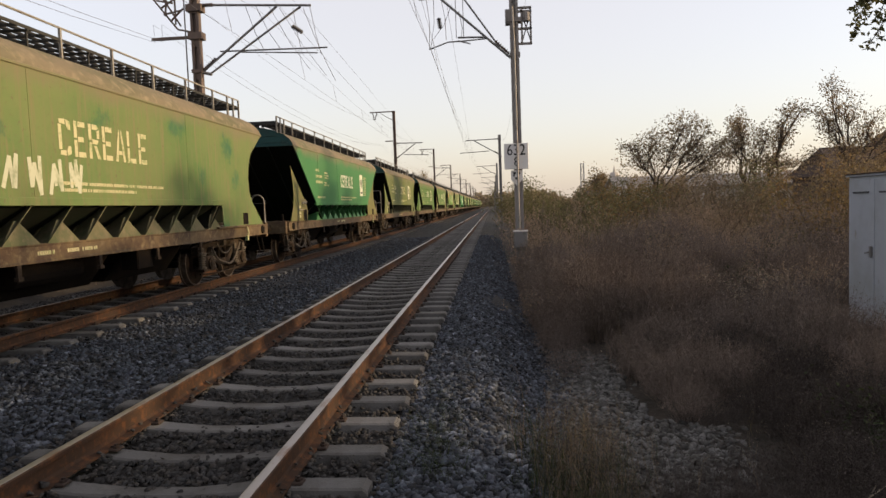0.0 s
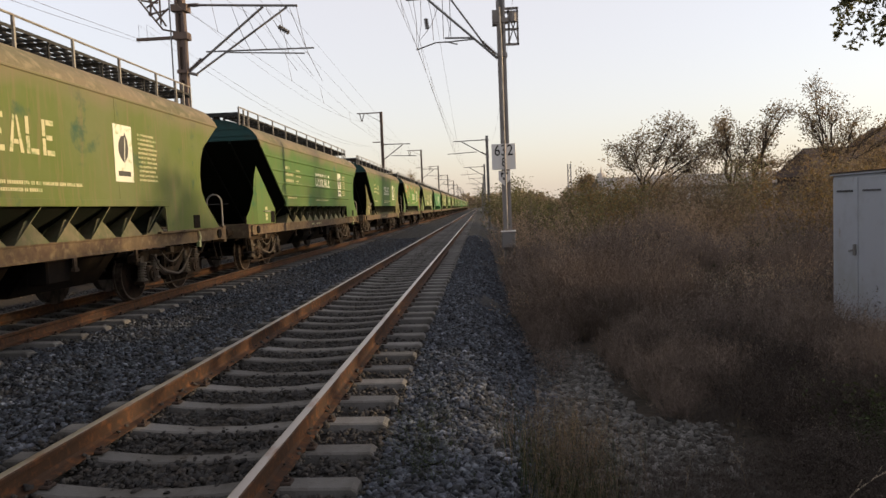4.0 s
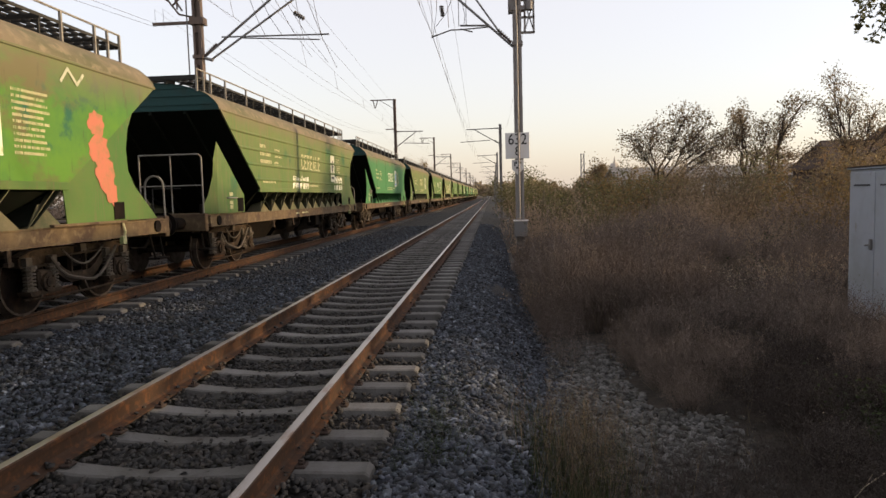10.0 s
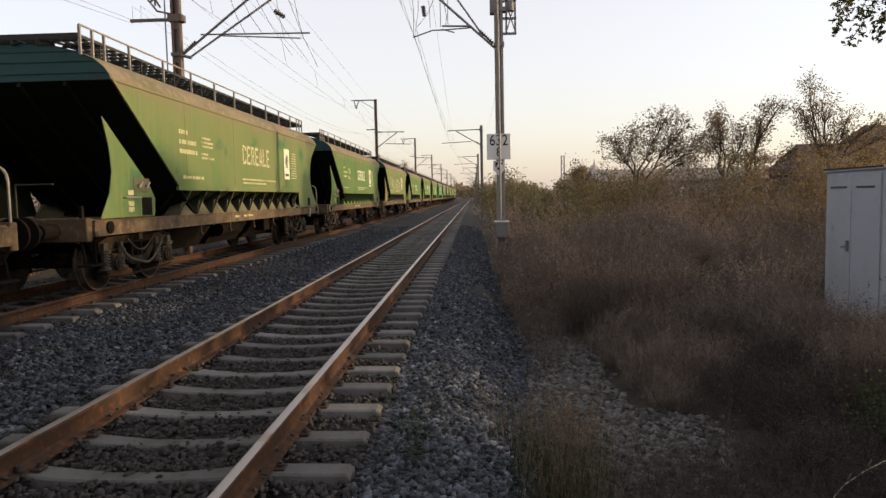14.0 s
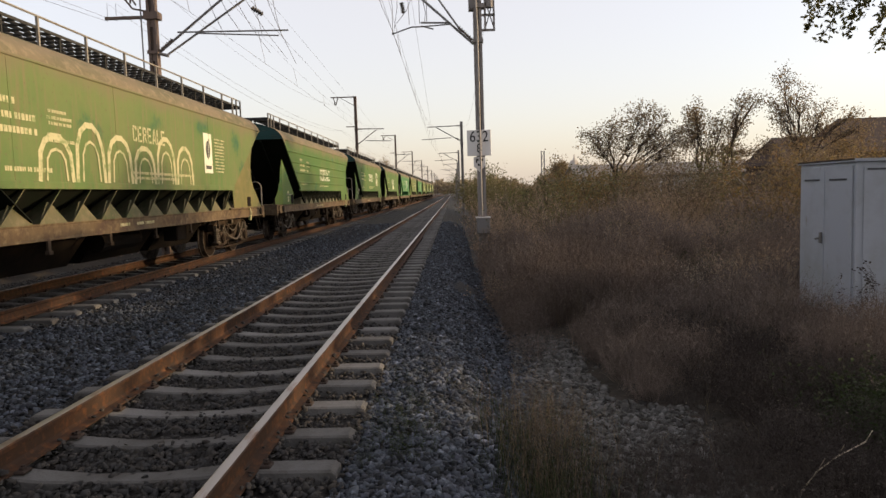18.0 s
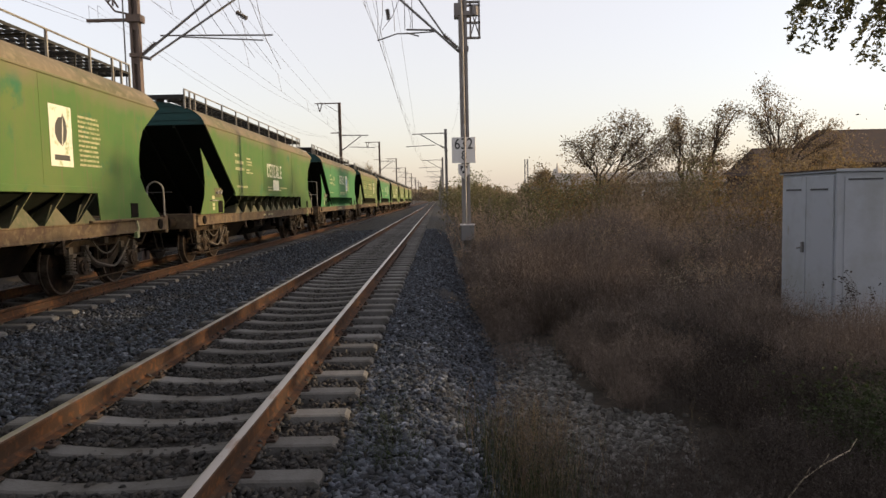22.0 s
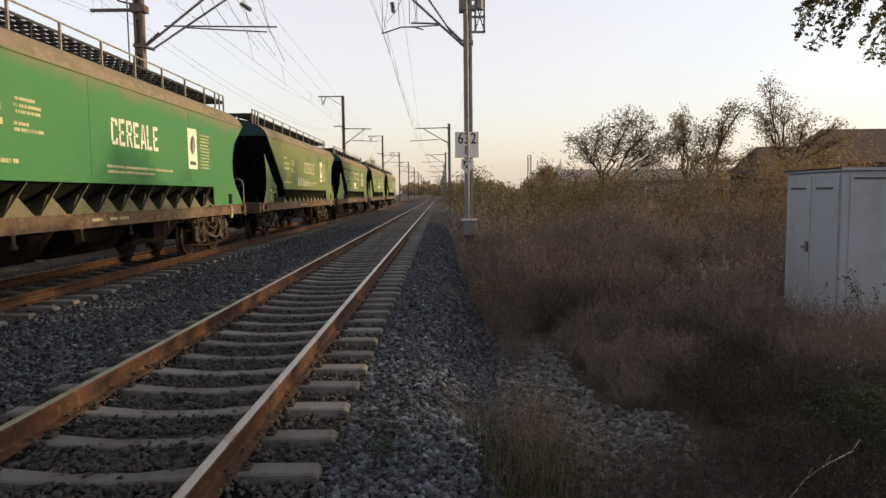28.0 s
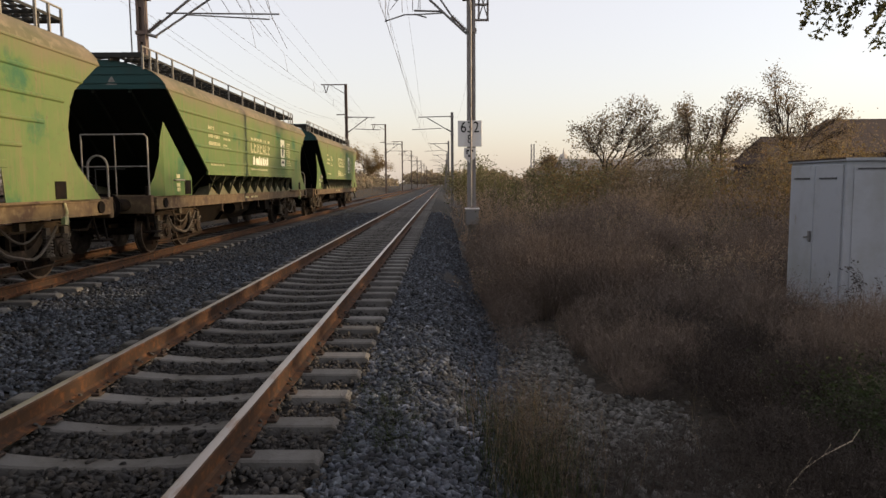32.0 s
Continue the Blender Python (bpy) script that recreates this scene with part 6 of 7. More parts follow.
    clumps("dry_scrub", 170, 30, 3.0, 46.0, 30, 110, "distant dry brown scrub beside the railway", (tw, (M["twig"], M["leaf"]), gr), 4, 0.005, 0.016, (0.7, 1.3), 1.25)
    n = 900
    x = 2.72 + np.abs(rng.normal(0, 0.28, n)); y = rng.uniform(8.4, 15, n)
    weeds("dry_scrub", x, y, rng.uniform(0.12, 0.5, n), "low dry weeds at the foot of the ballast", M["twig3"], M["twig2"], 6, 0.002, 0.009, lean=0.35, spread=0.15)
    n = 1500
    y = 5 * (30 / 5) ** rng.uniform(0, 1, n)
    x = rng.uniform(2.9, 12, n)
    h = np.array([thicket_top(a, b) for a, b in zip(x, y)])
    ok = (h > 0.2) & ~((x > 6.3) & (x < 8.5) & (y > 8.4) & (y < 10.45))
    weeds("straw_weeds", x[ok], y[ok], h[ok] * rng.uniform(0.8, 1.35, ok.sum()), "pale straw grasses among the scrub", M["straw"], M["seedhead"], 2, 0.0026, 0.007, leafiness=1)
    # rough growth beyond the far track
    n = 3600
    y = 4 * (60 / 4) ** rng.uniform(0, 1, n)
    x = -9.2 - rng.uniform(0, 1, n) ** 1.3 * 6
    weeds("far_side_scrub", x, y, rng.uniform(0.5, 1.3, n), "dark dry scrub beyond the far track", M["twig"], M["twig"], 5, 0.006, 0.02, lean=0.3)
    # upright grass tuft at the foot of the ballast
    n = 460
    x = 2.66 + rng.normal(0, 0.17, n); y = 5.5 + rng.normal(0, 0.42, n)
    weeds("straw_grass_tuft", x, y, rng.uniform(0.25, 0.62, n) + 0.22 * rng.uniform(0, 1, n) ** 3, "upright tuft of dry straw-coloured grass", M["straw"], M["twig3"], 3, 0.0026, 0.013, lean=0.10, leafiness=3, spread=0.05)
    n = 750
    x = 2.60 + rng.normal(0, 0.2, n); y = 5.4 + rng.normal(0, 0.5, n)
    weeds("green_grass_tuft", x, y, rng.uniform(0.15, 0.50, n), "low tuft of dull green grass", M["weedgreen"], M["weedgreen"], 1, 0.0035, 0.008, lean=0.14, leafiness=1)
    n = 1700
    x = 3.6 + rng.normal(0, 0.42, n); y = 5.15 + rng.normal(0, 0.35, n)
    weeds("rubble_weeds", x, y, rng.uniform(0.10, 0.34, n), "thin dull weeds growing through pale rubble", M["twig3"], M["twig4"], 3, 0.0022, 0.008, lean=0.2, leafiness=2, spread=0.1)
    # one long pale stalk that bows over the green growth
    bm = bmesh.new()
    stalk = [(4.07, 4.75, -0.38), (4.19, 4.8, -0.28), (4.36, 4.9, -0.24), (4.59, 5.0, -0.19)]
    tube(bm, [(stalk[0][0] - 0.04, stalk[0][1], -0.60)] + stalk, 0.0045, 5)
    for p in stalk[1:]:
        tube(bm, [p, (p[0] + 0.03, p[1] - 0.02, p[2] + 0.08)], 0.003, 4)
    tagged(part("bowed_stalk", bm, M["seedhead"]), "long pale dry stalk bowed over dark weeds", "stalk")
    # green growth below the cabinet and at the track
    n = 1500
    x = rng.uniform(4.7, 6.6, n); y = 5.35 + rng.normal(0, 0.35, n) + 0.15 * (x - 5)
    weeds("nettles", x, y, rng.uniform(0.2, 0.55, n), "low dark green nettles", M["weedgreen"], M["weedgreen"], 4, 0.003, 0.022, leafiness=3)
    n = 260
    x = 1.62 + rng.normal(0, 0.16, n); y = np.abs(rng.normal(0, 1, n)) * 0.9 + 4.9
    weeds("small_weeds", x, y, rng.uniform(0.05, 0.22, n), "small dull green weeds at the sleeper ends", M["weedgreen"], M["weedgreen"], 2, 0.0022, 0.008)
    n = 1500
    x, y = rng.uniform(2.9, 9, n), rng.uniform(-3, 4.4, n)
    weeds("dry_scrub", x, y, rng.uniform(0.15, 0.5, n), "low dry weeds beside the standing place", M["twig3"], M["twig2"], 5, 0.003, 0.011, lean=0.35, spread=0.15)
    # tall dry weed in front of the cabinet
    n = 11
    x = 6.75 + rng.uniform(-0.15, 0.65, n); y = 8.6 + rng.normal(0, 0.1, n)
    weeds("tall_dry_weed", x, y, rng.uniform(0.5, 0.85, n), "dark dry branching weeds in front of the cabinet", M["bark"], M["twig4"], 6, 0.005, 0.022, lean=0.22, leafiness=3, spread=0.16)


def tree(name, x, y, h, leafmat, seed, label, leaf_n=3600, leaf_size=0.075, spread=0.55, base=None, first=0.22, stems=1):
    """A tapered trunk with limbs and a loose crown of small leaves."""
    r = random.Random(seed)
    z0 = ground_z(x, y) - 0.1 if base is None else base
    t = thing(name, label, "tree", (x, y, z0))
    segs, tips = [], []

    def grow(p, d, length, rad, depth):
        n = 4 if depth == 0 else 3
        for i in range(n):
            q = p + d * (length / n)
            segs.append((p.copy(), q.copy(), rad * (1 - 0.22 * i / n), rad * (1 - 0.22 * (i + 1) / n)))
            if depth >= 2:
                tips.append(q.copy())
            p = q
            d = (d + Vector((r.gauss(0, 0.16), r.gauss(0, 0.16), r.gauss(0.04, 0.08)))).normalized()
            if depth < 4 and (i > 0 or depth > 0):
                for _ in range(r.choice((1, 1, 2))):
                    ax = Vector((r.gauss(0, 1), r.gauss(0, 1), r.gauss(0.1, 0.45))).normalized()
                    nd = (d * 0.62 + ax * 0.78).normalized()
                    grow(p, nd, length * r.uniform(0.46, 0.68), rad * 0.52, depth + 1)
        tips.append(p.copy())

    for s in range(stems):
        d0 = Vector((r.gauss(0, 0.12 * stems), r.gauss(0, 0.12 * stems), 1)).normalized()
        grow(Vector((r.gauss(0, 0.1 * (stems - 1)), r.gauss(0, 0.1 * (stems - 1)), 0)), d0, h * r.uniform(0.50, 0.60), h * 0.0115, 0)
    bm = bmesh.new()
    for a, b, ra, rb in segs:
        if ra < 0.0035 * h / 5:
            ra = rb = 0.0035 * h / 5
        cyl(bm, a, b, ra, 5 if ra < 0.03 else 7, rb, caps=False)
    part("trunk", bm, M["bark"], t)
    tp = np.array([p[:] for p in tips])
    pick = rng.integers(0, len(tp), leaf_n)
    pos = tp[pick] + rng.normal(0, leaf_size * 3.0, (leaf_n, 3))
    v, f = flecks(pos, leaf_size * rng.uniform(0.5, 1.25, leaf_n), 0.9)
    raw("crown", v, f, leafmat, t)
    return t


def crowned_tree(label, x, y, trunk_top, lobes, seed, leaf_n=300, leaf_size=0.075, stems=1):
    """A trunk that forks into limbs, one to each lobe (x, height, half width, half height), with twigs and small leaves in the lobe."""
    r = random.Random(seed)
    z0 = ground_z(x, y) - 0.1
    t = thing("tree", label, "tree", (x, y, z0))
    bm = bmesh.new()
    pos = []

    def limb(a, b, ra, rb, wander, n=5):
        pts = [a.lerp(b, i / n) + Vector((r.gauss(0, wander), r.gauss(0, wander), r.gauss(0, wander * 0.5))) * (0 if i in (0, n) else 1) + Vector((0, 0, wander * 1.2 * math.sin(math.pi * i / n))) for i in range(n + 1)]
        for i in range(n):
            cyl(bm, pts[i], pts[i + 1], ra + (rb - ra) * i / n, 6 if ra > 0.03 else 4, ra + (rb - ra) * (i + 1) / n, caps=False)
        return pts

    forks = []
    for s in range(stems):
        top = Vector((r.gauss(0, 0.35) if stems > 1 else 0, r.gauss(0, 0.3), trunk_top - z0 + r.uniform(-0.2, 0.3)))
        forks += limb(Vector((r.gauss(0, 0.12) * (stems - 1), 0, 0)), top, 0.13, 0.085, 0.05)[3:]
    for lx, lz, w, h in lobes:
        c = Vector((lx - x, r.gauss(0, 0.7), lz - z0))
        a = min(forks, key=lambda p: abs(p.x - c.x) + r.random())
        main = limb(a, c, 0.06, 0.022, 0.14)
        for k in range(int(26 * (0.5 + w * h))):
            while True:
                u = Vector((r.uniform(-1, 1), r.uniform(-1, 1), r.uniform(-1, 1)))
                if 0.15 < u.length < 1.0:
                    break
            e = c + Vector((u.x * w * 1.32, u.y * max(w, 0.8), u.z * h * 1.28))
            tw = limb(r.choice(main[2:]), e, 0.012, 0.006, 0.09, 3)
            for _ in range(int(leaf_n / 15)):
                g = r.random() ** 0.6
                p = tw[2].lerp(tw[3], g) if r.random() < 0.7 else tw[1].lerp(tw[2], g)
                pos.append(p + Vector((r.gauss(0, 0.19), r.gauss(0, 0.19), r.gauss(0, 0.15))))
    part("trunk", bm, M["bark"], t)
    v, f = flecks(np.array([p[:] for p in pos]), leaf_size * rng.uniform(0.5, 1.25, len(pos)), 0.9)
    raw("crown", v, f, M["leaf"], t)
    return t


def shrub(x, y, h, leafmat, seed, label, n=900, size=0.05):
    r = random.Random(seed)
    t = thing("shrub", label, "shrub", (x, y, ground_z(x, y) - 0.05), "shrubs")
    bm = bmesh.new()
    tips = []
    for i in range(16):
        p = Vector((r.gauss(0, 0.12), r.gauss(0, 0.12), 0))
        d = Vector((r.gauss(0, 0.45), r.gauss(0, 0.45), 1)).normalized()
        L = h * r.uniform(0.7, 1.1)
        for k in range(4):
            q = p + d * (L / 4)
            cyl(bm, p, q, 0.012 - 0.002 * k, 4, 0.010 - 0.002 * k, caps=False)
            p = q
            tips += [p.copy(), p + Vector((r.gauss(0, 0.15), r.gauss(0, 0.15), r.gauss(0, 0.15)))]
            e = p + Vector((r.gauss(0, 0.3), r.gauss(0, 0.3), r.gauss(0.1, 0.2))) * h * 0.4
            cyl(bm, p, e, 0.006, 3, 0.003, caps=False)
            tips.append(e)
            d = (d + Vector((r.gauss(0, 0.18), r.gauss(0, 0.18), 0.02))).normalized()
    part("stem_clump", bm, M["bark"], t)
    tp = np.array([p[:] for p in tips])
    pos = tp[rng.integers(0, len(tp), n)] + rng.normal(0, h * 0.062, (n, 3))
    v, f = flecks(pos, size * rng.uniform(0.5, 1.3, n), 0.9)
    raw("foliage", v, f, leafmat, t)


def build_trees():
    crowned_tree("round-headed small autumn tree with browning leaves", 12.2, 42, 2.6, ((10.6, 4.5, 0.8, 0.5), (11.7, 5.2, 1.1, 0.8), (13.2, 5.6, 1.0, 0.8), (14.5, 5.1, 0.9, 0.8), (12.6, 4.2, 1.5, 0.7), (14.6, 4.0, 1.0, 0.6), (15.4, 4.2, 0.6, 0.6), (14.8, 3.2, 1.2, 0.5), (11.0, 3.5, 0.9, 0.5)), 4, 420, stems=2)
    crowned_tree("slender small autumn tree with browning leaves", 16.8, 42, 2.8, ((16.2, 4.7, 0.6, 0.7), (17.3, 5.9, 0.7, 0.75), (16.6, 5.6, 0.5, 0.5), (16.9, 4.3, 0.9, 0.9), (17.9, 4.9, 0.6, 0.8), (17.4, 3.4, 0.8, 0.6)), 9, 420)
    crowned_tree("slender half-bare autumn tree leaning outwards", 18.1, 42, 2.7, ((18.9, 5.9, 0.55, 0.8), (20.0, 6.3, 0.55, 0.6), (19.0, 4.7, 0.6, 0.5), (19.9, 5.2, 0.5, 0.4), (18.7, 3.6, 0.7, 0.5), (19.4, 3.2, 1.0, 0.5), (20.7, 3.6, 0.7, 0.5)), 12, 300)
    crowned_tree("tall half-bare autumn tree", 22.4, 41, 3.0, ((20.8, 7.0, 0.45, 0.95), (21.1, 6.0, 0.5, 0.6), (22.3, 6.4, 0.75, 0.9), (21.4, 5.2, 0.7, 0.6), (23.6, 5.4, 0.8, 0.7), (24.9, 5.2, 0.5, 0.4), (22.7, 4.5, 1.2, 0.7), (24.2, 4.2, 0.9, 0.7), (21.5, 3.8, 1.0, 0.6), (24.5, 3.3, 1.2, 0.7), (25.3, 4.2, 0.7, 0.6)), 26, 340)
    tree("tree", -14.0, 145, 9, M["leafyellow"], 40, "yellow-green tree beyond the far track", 9000, 0.14)
    # scrub bushes
    items = [(5.4, 21, 2.3, "leafgreen"), (6.4, 24, 2.7, "leafyellow"), (4.7, 27, 2.0, "leafgreen"), (7.6, 27, 2.6, "leafgreen"), (8.9, 22, 2.2, "leaf"), (11.6, 17.5, 2.5, "leafyellow"), (12.9, 18.5, 2.2, "leaf"), (10.9, 20, 2.3, "leafyellow"),
             (14.0, 21, 2.3, "leaf"), (10.5, 25, 3.0, "leaf"), (14.8, 26, 3.0, "leaf"), (13.0, 30, 3.2, "leafgreen"), (9.3, 30, 2.8, "leaf"), (17.0, 30, 3.2, "leaf"), (19.5, 34, 3.6, "leaf"), (15.5, 35, 3.2, "leaf"), (11.5, 36, 2.8, "leaf"),
             (4.2, 34, 2.0, "leafgreen"), (3.9, 48, 3.5, "leafgreen"), (4.3, 52, 3.9, "leafgreen"), (7.0, 60, 2.5, "leaf"), (9.0, 45, 2.7, "leaf"), (12.0, 52, 3.4, "leaf"), (16.0, 55, 3.6, "leaf"),
             (12.2, 15.8, 2.6, "leafyellow"), (14.5, 17.5, 3.4, "leaf"), (17.8, 20.5, 3.2, "leaf"), (6.0, 36, 2.1, "leaf"), (8.0, 40, 2.6, "leafgreen"), (24.6, 45, 4.4, "leaf"), (27.4, 47, 4.3, "leaf"), (29.6, 47, 4.6, "leaf"), (26.0, 43, 3.6, "leafyellow"), (22.0, 38, 3.2, "leaf")]
    names = {"leaf": "browning autumn shrub in dry scrub", "leafgreen": "dull green shrub beside the railway", "leafyellow": "yellowing autumn shrub in dry scrub"}
    for i, (x, y, h, lm) in enumerate(items):
        shrub(x, y, h, M[lm], 50 + i, names[lm], 2600 if h < 2.5 else 4200, 0.026 + 0.0010 * y)
    # shrubs added beyond the far track, to darken the bright gaps between the wagons
    for i in range(14):
        shrub(-15.0 - 0.7 * ((i * 3) % 4), 8 + 2.8 * i, 3.0 + 0.15 * ((i * 5) % 4), M["leaf"], 300 + i, "autumn shrub added beyond the far track to darken wagon gaps", 1800, 0.09)
    # unseen hedge, added to block the low sun; its low stretch lights the rails
    for i in range(15):
        y = -9.5 + 1.55 * i
        hh = 3.7 + 0.5 * ((i * 7) % 5) / 4
        if 5.0 < y < 9.9:
            hh = 2.3
        elif y > 10:
            hh = 2.75
        shrub(19.5 + 0.8 * ((i * 3) % 4), y, hh, M["leaf"], 200 + i, "unseen autumn hedge shrub added to shade the track", 8500 if hh > 3.5 else 5000, 0.10)
    # unseen flat crowns, added to shade the bogies; sun passes below onto the rails
    for i in range(6):
        y = 5.7 + 1.55 * i
        crowned_tree("unseen flat-crowned autumn tree added to shade the bogies", 20.6 + 0.5 * (i % 3), y, 3.2, ((20.0 + 0.5 * (i % 3), 3.92, 0.95, 0.27), (21.3 + 0.5 * (i % 3), 3.98, 0.9, 0.27)), 140 + i, 700, 0.13)
    # trees at the edge of the waste ground, whose shadows lie on the train
    for x, y, h, seed in ((17.8, 15.3, 6.3, 61), (21.4, 23.4, 7.6, 62), (23.0, 25.8, 8.2, 63), (24.8, 28.4, 8.0, 64)):
        tree("tree", x, y, h, M["leaf"], seed, "leafy autumn tree at the edge of the waste ground", 4200, 0.12)
    # the tree whose branches hang into the view
    t = tree("overhanging_tree", 12.4, 8.4, 5.5, M["leafgreen"], 77, "leafy tree whose hanging twigs reach over the cabinet", 4000, 0.03)
    r = random.Random(5)
    bm = bmesh.new()
    bases = []
    z0 = t.matrix_basis.translation.z

    def spray(p, q, n):
        """A drooping twig from p to q with paired leaflets on short stalks."""
        prev = p
        for i in range(1, 8):
            u = i / 7
            c = p.lerp(q, u) + Vector((r.gauss(0, 0.012), r.gauss(0, 0.02), 0.05 * math.sin(math.pi * u)))
            cyl(bm, prev, c, 0.005, 4, 0.004, caps=False)
            for _ in range(n):
                d = Vector((r.gauss(0, 1), r.gauss(0, 1), r.gauss(-0.9, 0.5))).normalized() * r.uniform(0.05, 0.13)
                for g in (0.35, 0.55, 0.75, 1.0):
                    bases.append(prev.lerp(c, r.random()) + d * g + Vector((r.gauss(0, 0.010), r.gauss(0, 0.010), r.gauss(0, 0.008))))
            prev = c

    def local(x, z, y=8.0):
        return Vector((x - 12.4, y - 8.4, z - z0))
    for a, b in (((5.98, 3.44), (5.66, 3.28)), ((6.02, 3.50), (5.82, 3.06)), ((6.20, 3.52), (5.95, 2.95)), ((6.22, 3.42), (6.18, 2.94)), ((6.10, 3.56), (6.04, 3.22)), ((6.45, 3.56), (6.34, 3.18)), ((6.60, 3.52), (6.42, 3.10)), ((6.80, 3.46), (6.46, 2.80)), ((6.80, 3.40), (6.66, 2.74)), ((6.72, 3.50), (6.56, 3.02)), ((6.95, 3.50), (6.80, 2.84)), ((7.05, 3.45), (6.92, 2.95)), ((7.25, 3.45), (7.10, 2.9)), ((7.45, 3.5), (7.3, 3.0))):
        spray(local(*a, 8.0 + r.gauss(0, 0.12)), local(*b, 8.0 + r.gauss(0, 0.12)), 5)
    for a, b in (((5.98, 3.44), (7.6, 3.75)), ((6.2, 3.52), (7.6, 3.75)), ((6.8, 3.43), (7.6, 3.75)), ((7.3, 3.47), (7.6, 3.75))):
        tube(bm, [local(*a), local((a[0] + b[0]) / 2, (a[1] + b[1]) / 2 + 0.06), local(*b)], 0.008, 4)
    tube(bm, [local(7.6, 3.75), local(9.5, 4.0), local(11.4, 3.6, 8.3), local(12.4, 2.6, 8.4)], 0.03, 6)
    part("twig_spray", bm, M["bark"], t)
    pos = np.array([p[:] for p in bases])
    v, f = flecks(pos, 0.034 * rng.uniform(0.7, 1.2, len(pos)), 0.9)
    raw("leaf_spray", v, f, M["leafgreen"], t)


build_brush()
build_trees()

# ---------------------------------------------------------------- distance
def build_house(name, x, y, w, d, eave, ridge, label, wallmat=None, roofmat=None, axis="x"):
    h = thing(name, label, "house", (x, y, -0.5))
    bm = bmesh.new()
    box(bm, 0, w, 0, d, 0, eave)
    part("wall", bm, wallmat or M["plaster"], h)
    bm = bmesh.new()
    o = 0.4
    for s in (0, 1):
        y0, y1 = (-o, d / 2) if s == 0 else (d + o, d / 2)
        slab(bm, [(-o, y0, eave - 0.15), (w + o, y0, eave - 0.15), (w + o, y1, ridge), (-o, y1, ridge)], (0, 0, 0.12))
    part("roof", bm, roofmat or M["tile"], h, "brown tiled pitched roof")
    for g in (0, w):
        bm = bmesh.new()
        slab(bm, [(g - 0.02, 0, eave), (g - 0.02, d, eave), (g - 0.02, d / 2, ridge - 0.05)], (0.04, 0, 0))
        part("gable", bm, wallmat or M["plaster"], h)
    for k in range(int(w // 3)):
        bm = bmesh.new()
        box(bm, 1.0 + k * 3, 2.1 + k * 3, -0.05, 0.05, 1.0, min(eave - 0.4, 2.3))
        wn_ = part("window", bm, M["sign"], h)
        bm = bmesh.new()
        box(bm, 1.08 + k * 3, 2.02 + k * 3, -0.07, -0.05, 1.08, min(eave - 0.4, 2.3) - 0.08)
        part("pane", bm, M["glass"], wn_)
    return h


def hip_house(x, y, w, d, eave, ridge, hip, label):
    """A low house whose tiled roof slopes on all four sides; ridge and eave are heights over the floor."""
    h = thing("house", label, "house", (x, y, -0.5))
    bm = bmesh.new()
    box(bm, 0.3, w - 0.3, 0.3, d - 0.3, 0, eave)
    part("wall", bm, M["tile"], h)
    a, b, c, e = (0, 0, eave), (w, 0, eave), (w, d, eave), (0, d, eave)
    f, g = (hip, d / 2, ridge), (w - hip, d / 2, ridge)
    for pts in ((a, b, g, f), (c, e, f, g), (e, a, f), (b, c, g)):
        bm = bmesh.new()
        n = (Vector(pts[1]) - Vector(pts[0])).cross(Vector(pts[2]) - Vector(pts[0])).normalized() * 0.10
        slab(bm, list(pts), n)
        part("roof_slope", bm, M["tile"], h, "brown tiled roof slope")
    bm = bmesh.new()
    tube(bm, [Vector(f) + Vector((0, 0, 0.08)), Vector(g) + Vector((0, 0, 0.08))], 0.09)
    part("ridge_tiles", bm, M["tile"], h)
    for k in range(int(w // 4)):
        bm = bmesh.new()
        box(bm, 1.4 + k * 4, 2.6 + k * 4, 0.24, 0.34, 1.0, 2.4)
        wn_ = part("window", bm, M["sign"], h)
        bm = bmesh.new()
        box(bm, 1.48 + k * 4, 2.52 + k * 4, 0.21, 0.24, 1.08, 2.32)
        part("pane", bm, M["glass"], wn_)


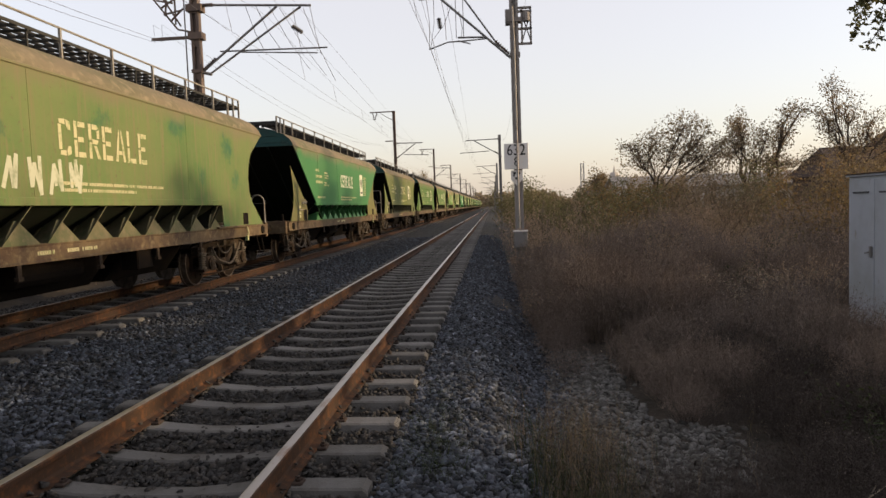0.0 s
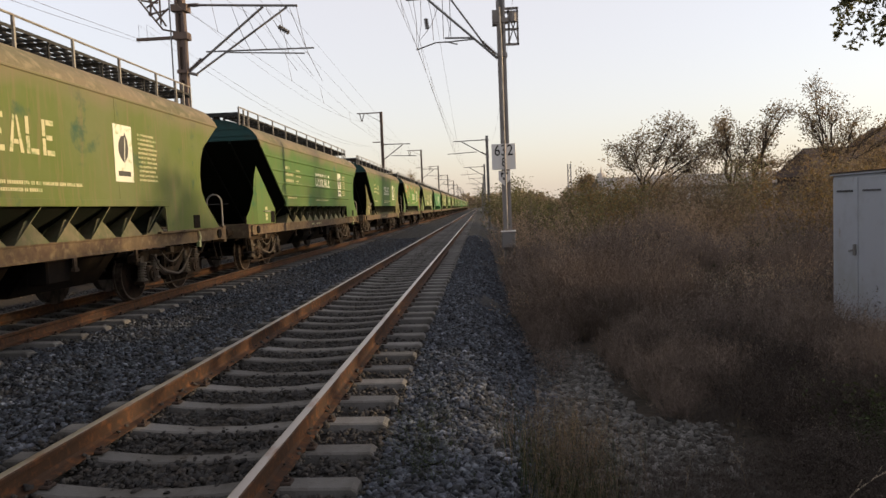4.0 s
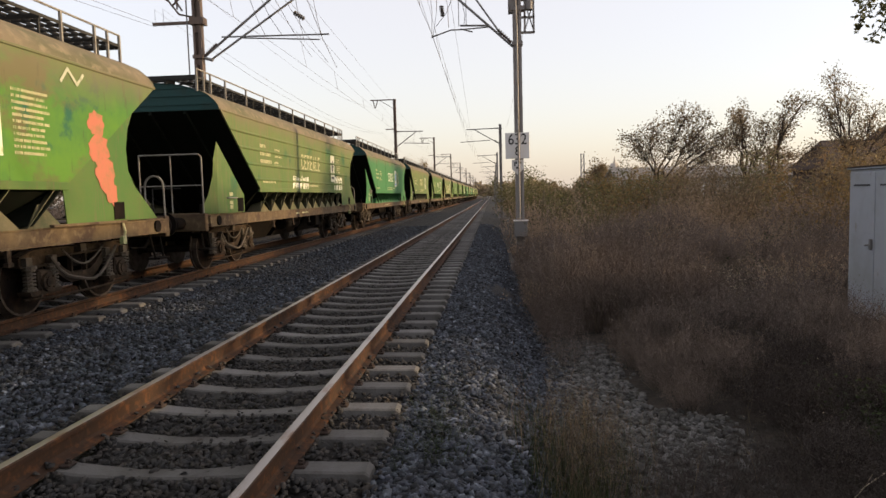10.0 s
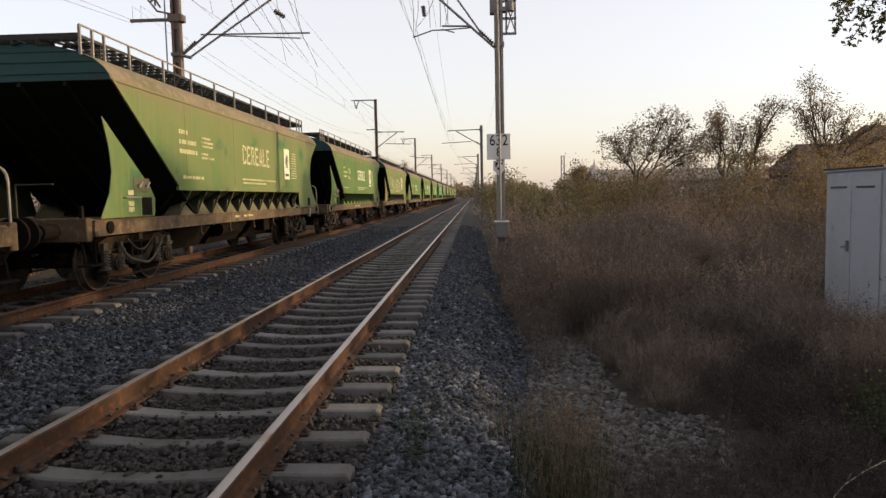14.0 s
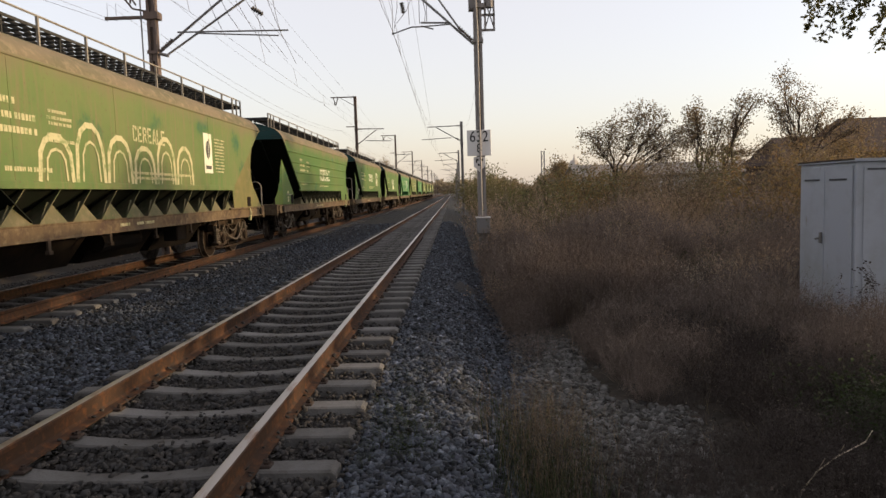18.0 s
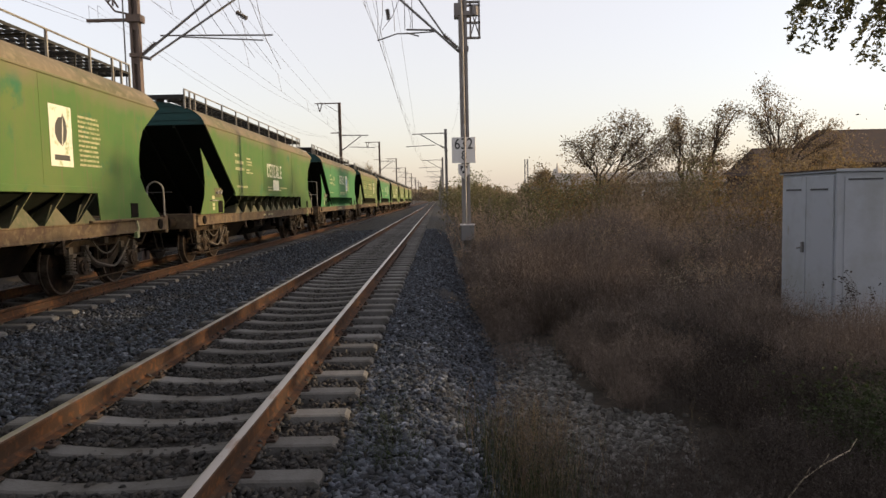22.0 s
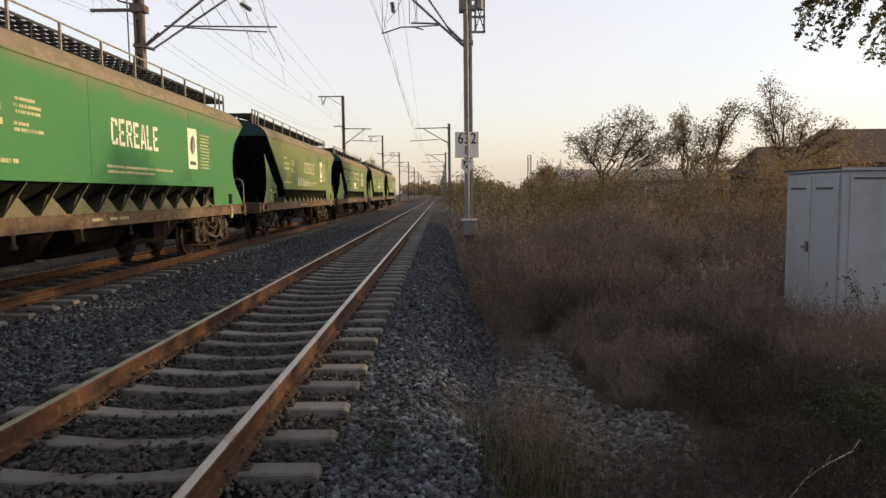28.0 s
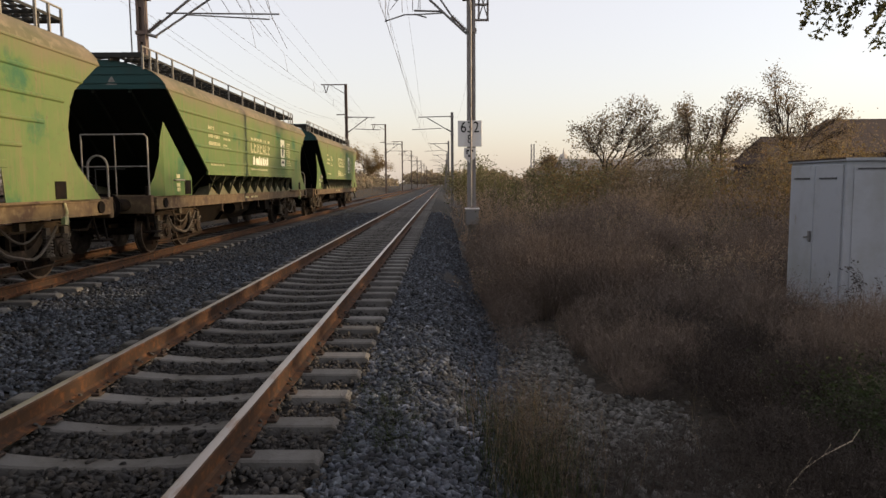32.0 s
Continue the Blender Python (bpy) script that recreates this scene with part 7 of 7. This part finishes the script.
def build_distance():
    hip_house(31.4, 52, 22, 10, 3.9, 6.75, 1.9, "low brown house with a tiled hipped roof behind the trees")
    hip_house(26.4, 51, 5.4, 8, 3.2, 5.25, 0.7, "low brown outbuilding with a tiled hipped roof beside a house")
    build_house("shed", 13.5, 62, 20, 8, 3.0, 4.0, "long pale shed behind the trees", roofmat=M["sheet"])
    build_house("house", 15.5, 95, 4, 6, 2.4, 3.4, "far small white house")
    # lattice tower
    t = thing("lattice_tower", "far thin steel lattice tower", "tower", (34.7, 250, -0.6))
    for s in ((-1, -1), (1, -1), (1, 1), (-1, 1)):
        bm = bmesh.new()
        tube(bm, [(s[0] * 0.62, s[1] * 0.62, 0), (s[0] * 0.52, s[1] * 0.52, 15.9)], 0.15, 4)
        part("leg", bm, M["mast"], t)
    bm = bmesh.new()
    for k in range(6):
        z, z2 = 2.6 * k, 2.6 * (k + 1)
        a, b = 0.62 - 0.10 * z / 15.9, 0.62 - 0.10 * z2 / 15.9
        for s, u in (((-1, -1), (1, -1)), ((1, -1), (1, 1)), ((-1, 1), (-1, -1))):
            tube(bm, [(s[0] * a, s[1] * a, z), (u[0] * b, u[1] * b, z2)], 0.09, 4)
            tube(bm, [(s[0] * b, s[1] * b, z2), (u[0] * b, u[1] * b, z2)], 0.09, 4)
    part("bracing", bm, M["mast"], t)
    # church tower far off
    c = thing("church_tower", "far pale church tower with a small spire", "tower", (76.1, 420, -0.6))
    bm = bmesh.new()
    box(bm, -3.0, 3.0, -3.0, 3.0, 0, 16.5)
    part("shaft", bm, M["plaster"], c)
    bm = bmesh.new()
    cyl(bm, (0, 0, 16.5), (0, 0, 19), 3.2, 8, 2.2)
    cyl(bm, (0, 0, 19), (0, 0, 23), 0.9, 8, 0.1)
    part("spire", bm, M["plaster"], c)
    # far woods as many small clumps
    def woods(name, boxes, label):
        P, S = [], []
        for x0, x1, y0, y1, h, n in boxes:
            x, y = rng.uniform(x0, x1, n), rng.uniform(y0, y1, n)
            top = h * np.array([0.65 + 0.55 * abs(fbm(a, b, (x1 - x0) / 6 + 2.0, 4)) for a, b in zip(x, y)])
            P.append(np.stack((x, y, -0.6 + top * rng.uniform(0, 1, n) ** 0.7), -1))
            S.append(rng.uniform(0.15, 0.6, n) * (y1 + y0) / 2 / 130)
        v, f = flecks(np.concatenate(P), np.concatenate(S), 0.8)
        tagged(raw(name, v, f, M["farwood"]), label, "woods", kind="stuff")
    woods("far_woods", [(40, 75, 250, 300, 11, 5000), (75, 130, 240, 300, 10, 5000), (130, 260, 220, 320, 11, 6000), (15, 40, 200, 260, 4, 2500), (6, 16, 130, 200, 5, 2500), (20, 60, 110, 150, 4.5, 4000), (60, 120, 100, 150, 5, 4000), (21, 36, 140, 165, 5.6, 4000)], "far autumn woods and hedges beside the railway")
    tree("tree", 23.6, 150, 6.9, M["leaf"], 91, "far round-headed autumn tree", 7000, 0.20)
    tree("tree", 31.0, 152, 5.8, M["leaf"], 95, "far round-headed autumn tree", 5600, 0.20)
    woods("far_hedges", [(-30, -14, 95, 150, 6.0, 4000), (-45, -16, 150, 300, 5, 4000), (-120, -40, 200, 400, 9, 4000), (-40, 60, 700, 900, 16, 4000)], "far hedge and trees beyond the railway")
    n = 6000
    y = 40 * (200 / 40) ** rng.uniform(0, 1, n)
    x = -9.0 - rng.uniform(0, 1, n) ** 1.5 * 25
    weeds("dry_field_grass", x, y, rng.uniform(0.2, 0.6, n), "dry orange-brown grass beyond the far track", M["straw"], M["straw"], 1, 0.004, 0.012, leafiness=1)


build_distance()


# ---------------------------------------------------------------- a bird that crosses
def build_bird():
    b = thing("bird", "small dark bird in flight with spread wings", "bird", (300, 40, 6))
    bm = bmesh.new()
    prof = [(-0.13, 0.0), (-0.10, 0.022), (-0.03, 0.036), (0.05, 0.030), (0.09, 0.024), (0.115, 0.010), (0.13, 0.0)]
    rings = []
    for x, r_ in prof:
        rings.append([bm.verts.new((-x, r_ * math.cos(k * math.pi / 3), r_ * math.sin(k * math.pi / 3))) for k in range(6)])
    for a, c in zip(rings, rings[1:]):
        for k in range(6):
            bm.faces.new((a[k], a[(k + 1) % 6], c[(k + 1) % 6], c[k]))
    bmesh.ops.remove_doubles(bm, verts=bm.verts, dist=0.0005)
    part("body", bm, M["bird"], b)
    bm = bmesh.new()
    slab(bm, [(0.11, -0.012, 0), (0.20, -0.035, 0), (0.20, 0.035, 0), (0.11, 0.012, 0)], (0, 0, 0.005))
    part("tail", bm, M["bird"], b)
    for s in (-1, 1):
        bm = bmesh.new()
        slab(bm, [(-0.05, 0, 0), (-0.06, s * 0.09, 0.01), (-0.02, s * 0.20, 0.005), (0.02, s * 0.12, 0), (0.05, 0, 0)], (0, 0, 0.006))
        part("wing", bm, M["bird"], b)
    return b


bird = build_bird()


# ---------------------------------------------------------------- motion of the train and the bird
def motions():
    walk(bird, [(0.0, pose(279, 40, 5.5)), (21.0, pose(38.3, 40, 5.5)), (22.5, pose(21.1, 40, 6.0)), (23.4, pose(12.9, 40, 6.8)), (24.0, pose(5.8, 40, 7.9)), (24.4, pose(1.3, 40, 8.7)), (24.8, pose(-3.3, 40, 9.4)), (25.2, pose(-7.8, 40, 10.0)), (26.0, pose(-17, 40, 10.6)), (32.0, pose(-86, 40, 11.0))])
    flaps = [(i * 0.1, 38 * math.sin(i * 2.2)) for i in range(0, 321)]
    for s, o in zip((-1, 1), [c for c in bird.children if c.name.startswith("wing")]):
        walk(o, [(t, pose(0, 0, 0.012, s * a, 0, 0)) for t, a in flaps])
    wheel_rows = []
    n = 32 * 15
    for i in range(n + 1):
        t = i / 15
        wheel_rows.append((t, run(t) / 0.46))
    train_times = [i * 1.0 for i in range(0, 33)]
    for k, w in enumerate(wagons):
        walk(w, [(t, Matrix.Translation((TRACK_X[1], wagon_y(k, t), 0))) for t in train_times])
        for o in w.children:
            if o.name.startswith("wheelset"):
                p = o.location.copy()
                walk(o, [(t, Matrix.Translation(p) @ Matrix.Rotation(a, 4, "X")) for t, a in wheel_rows])


motions()
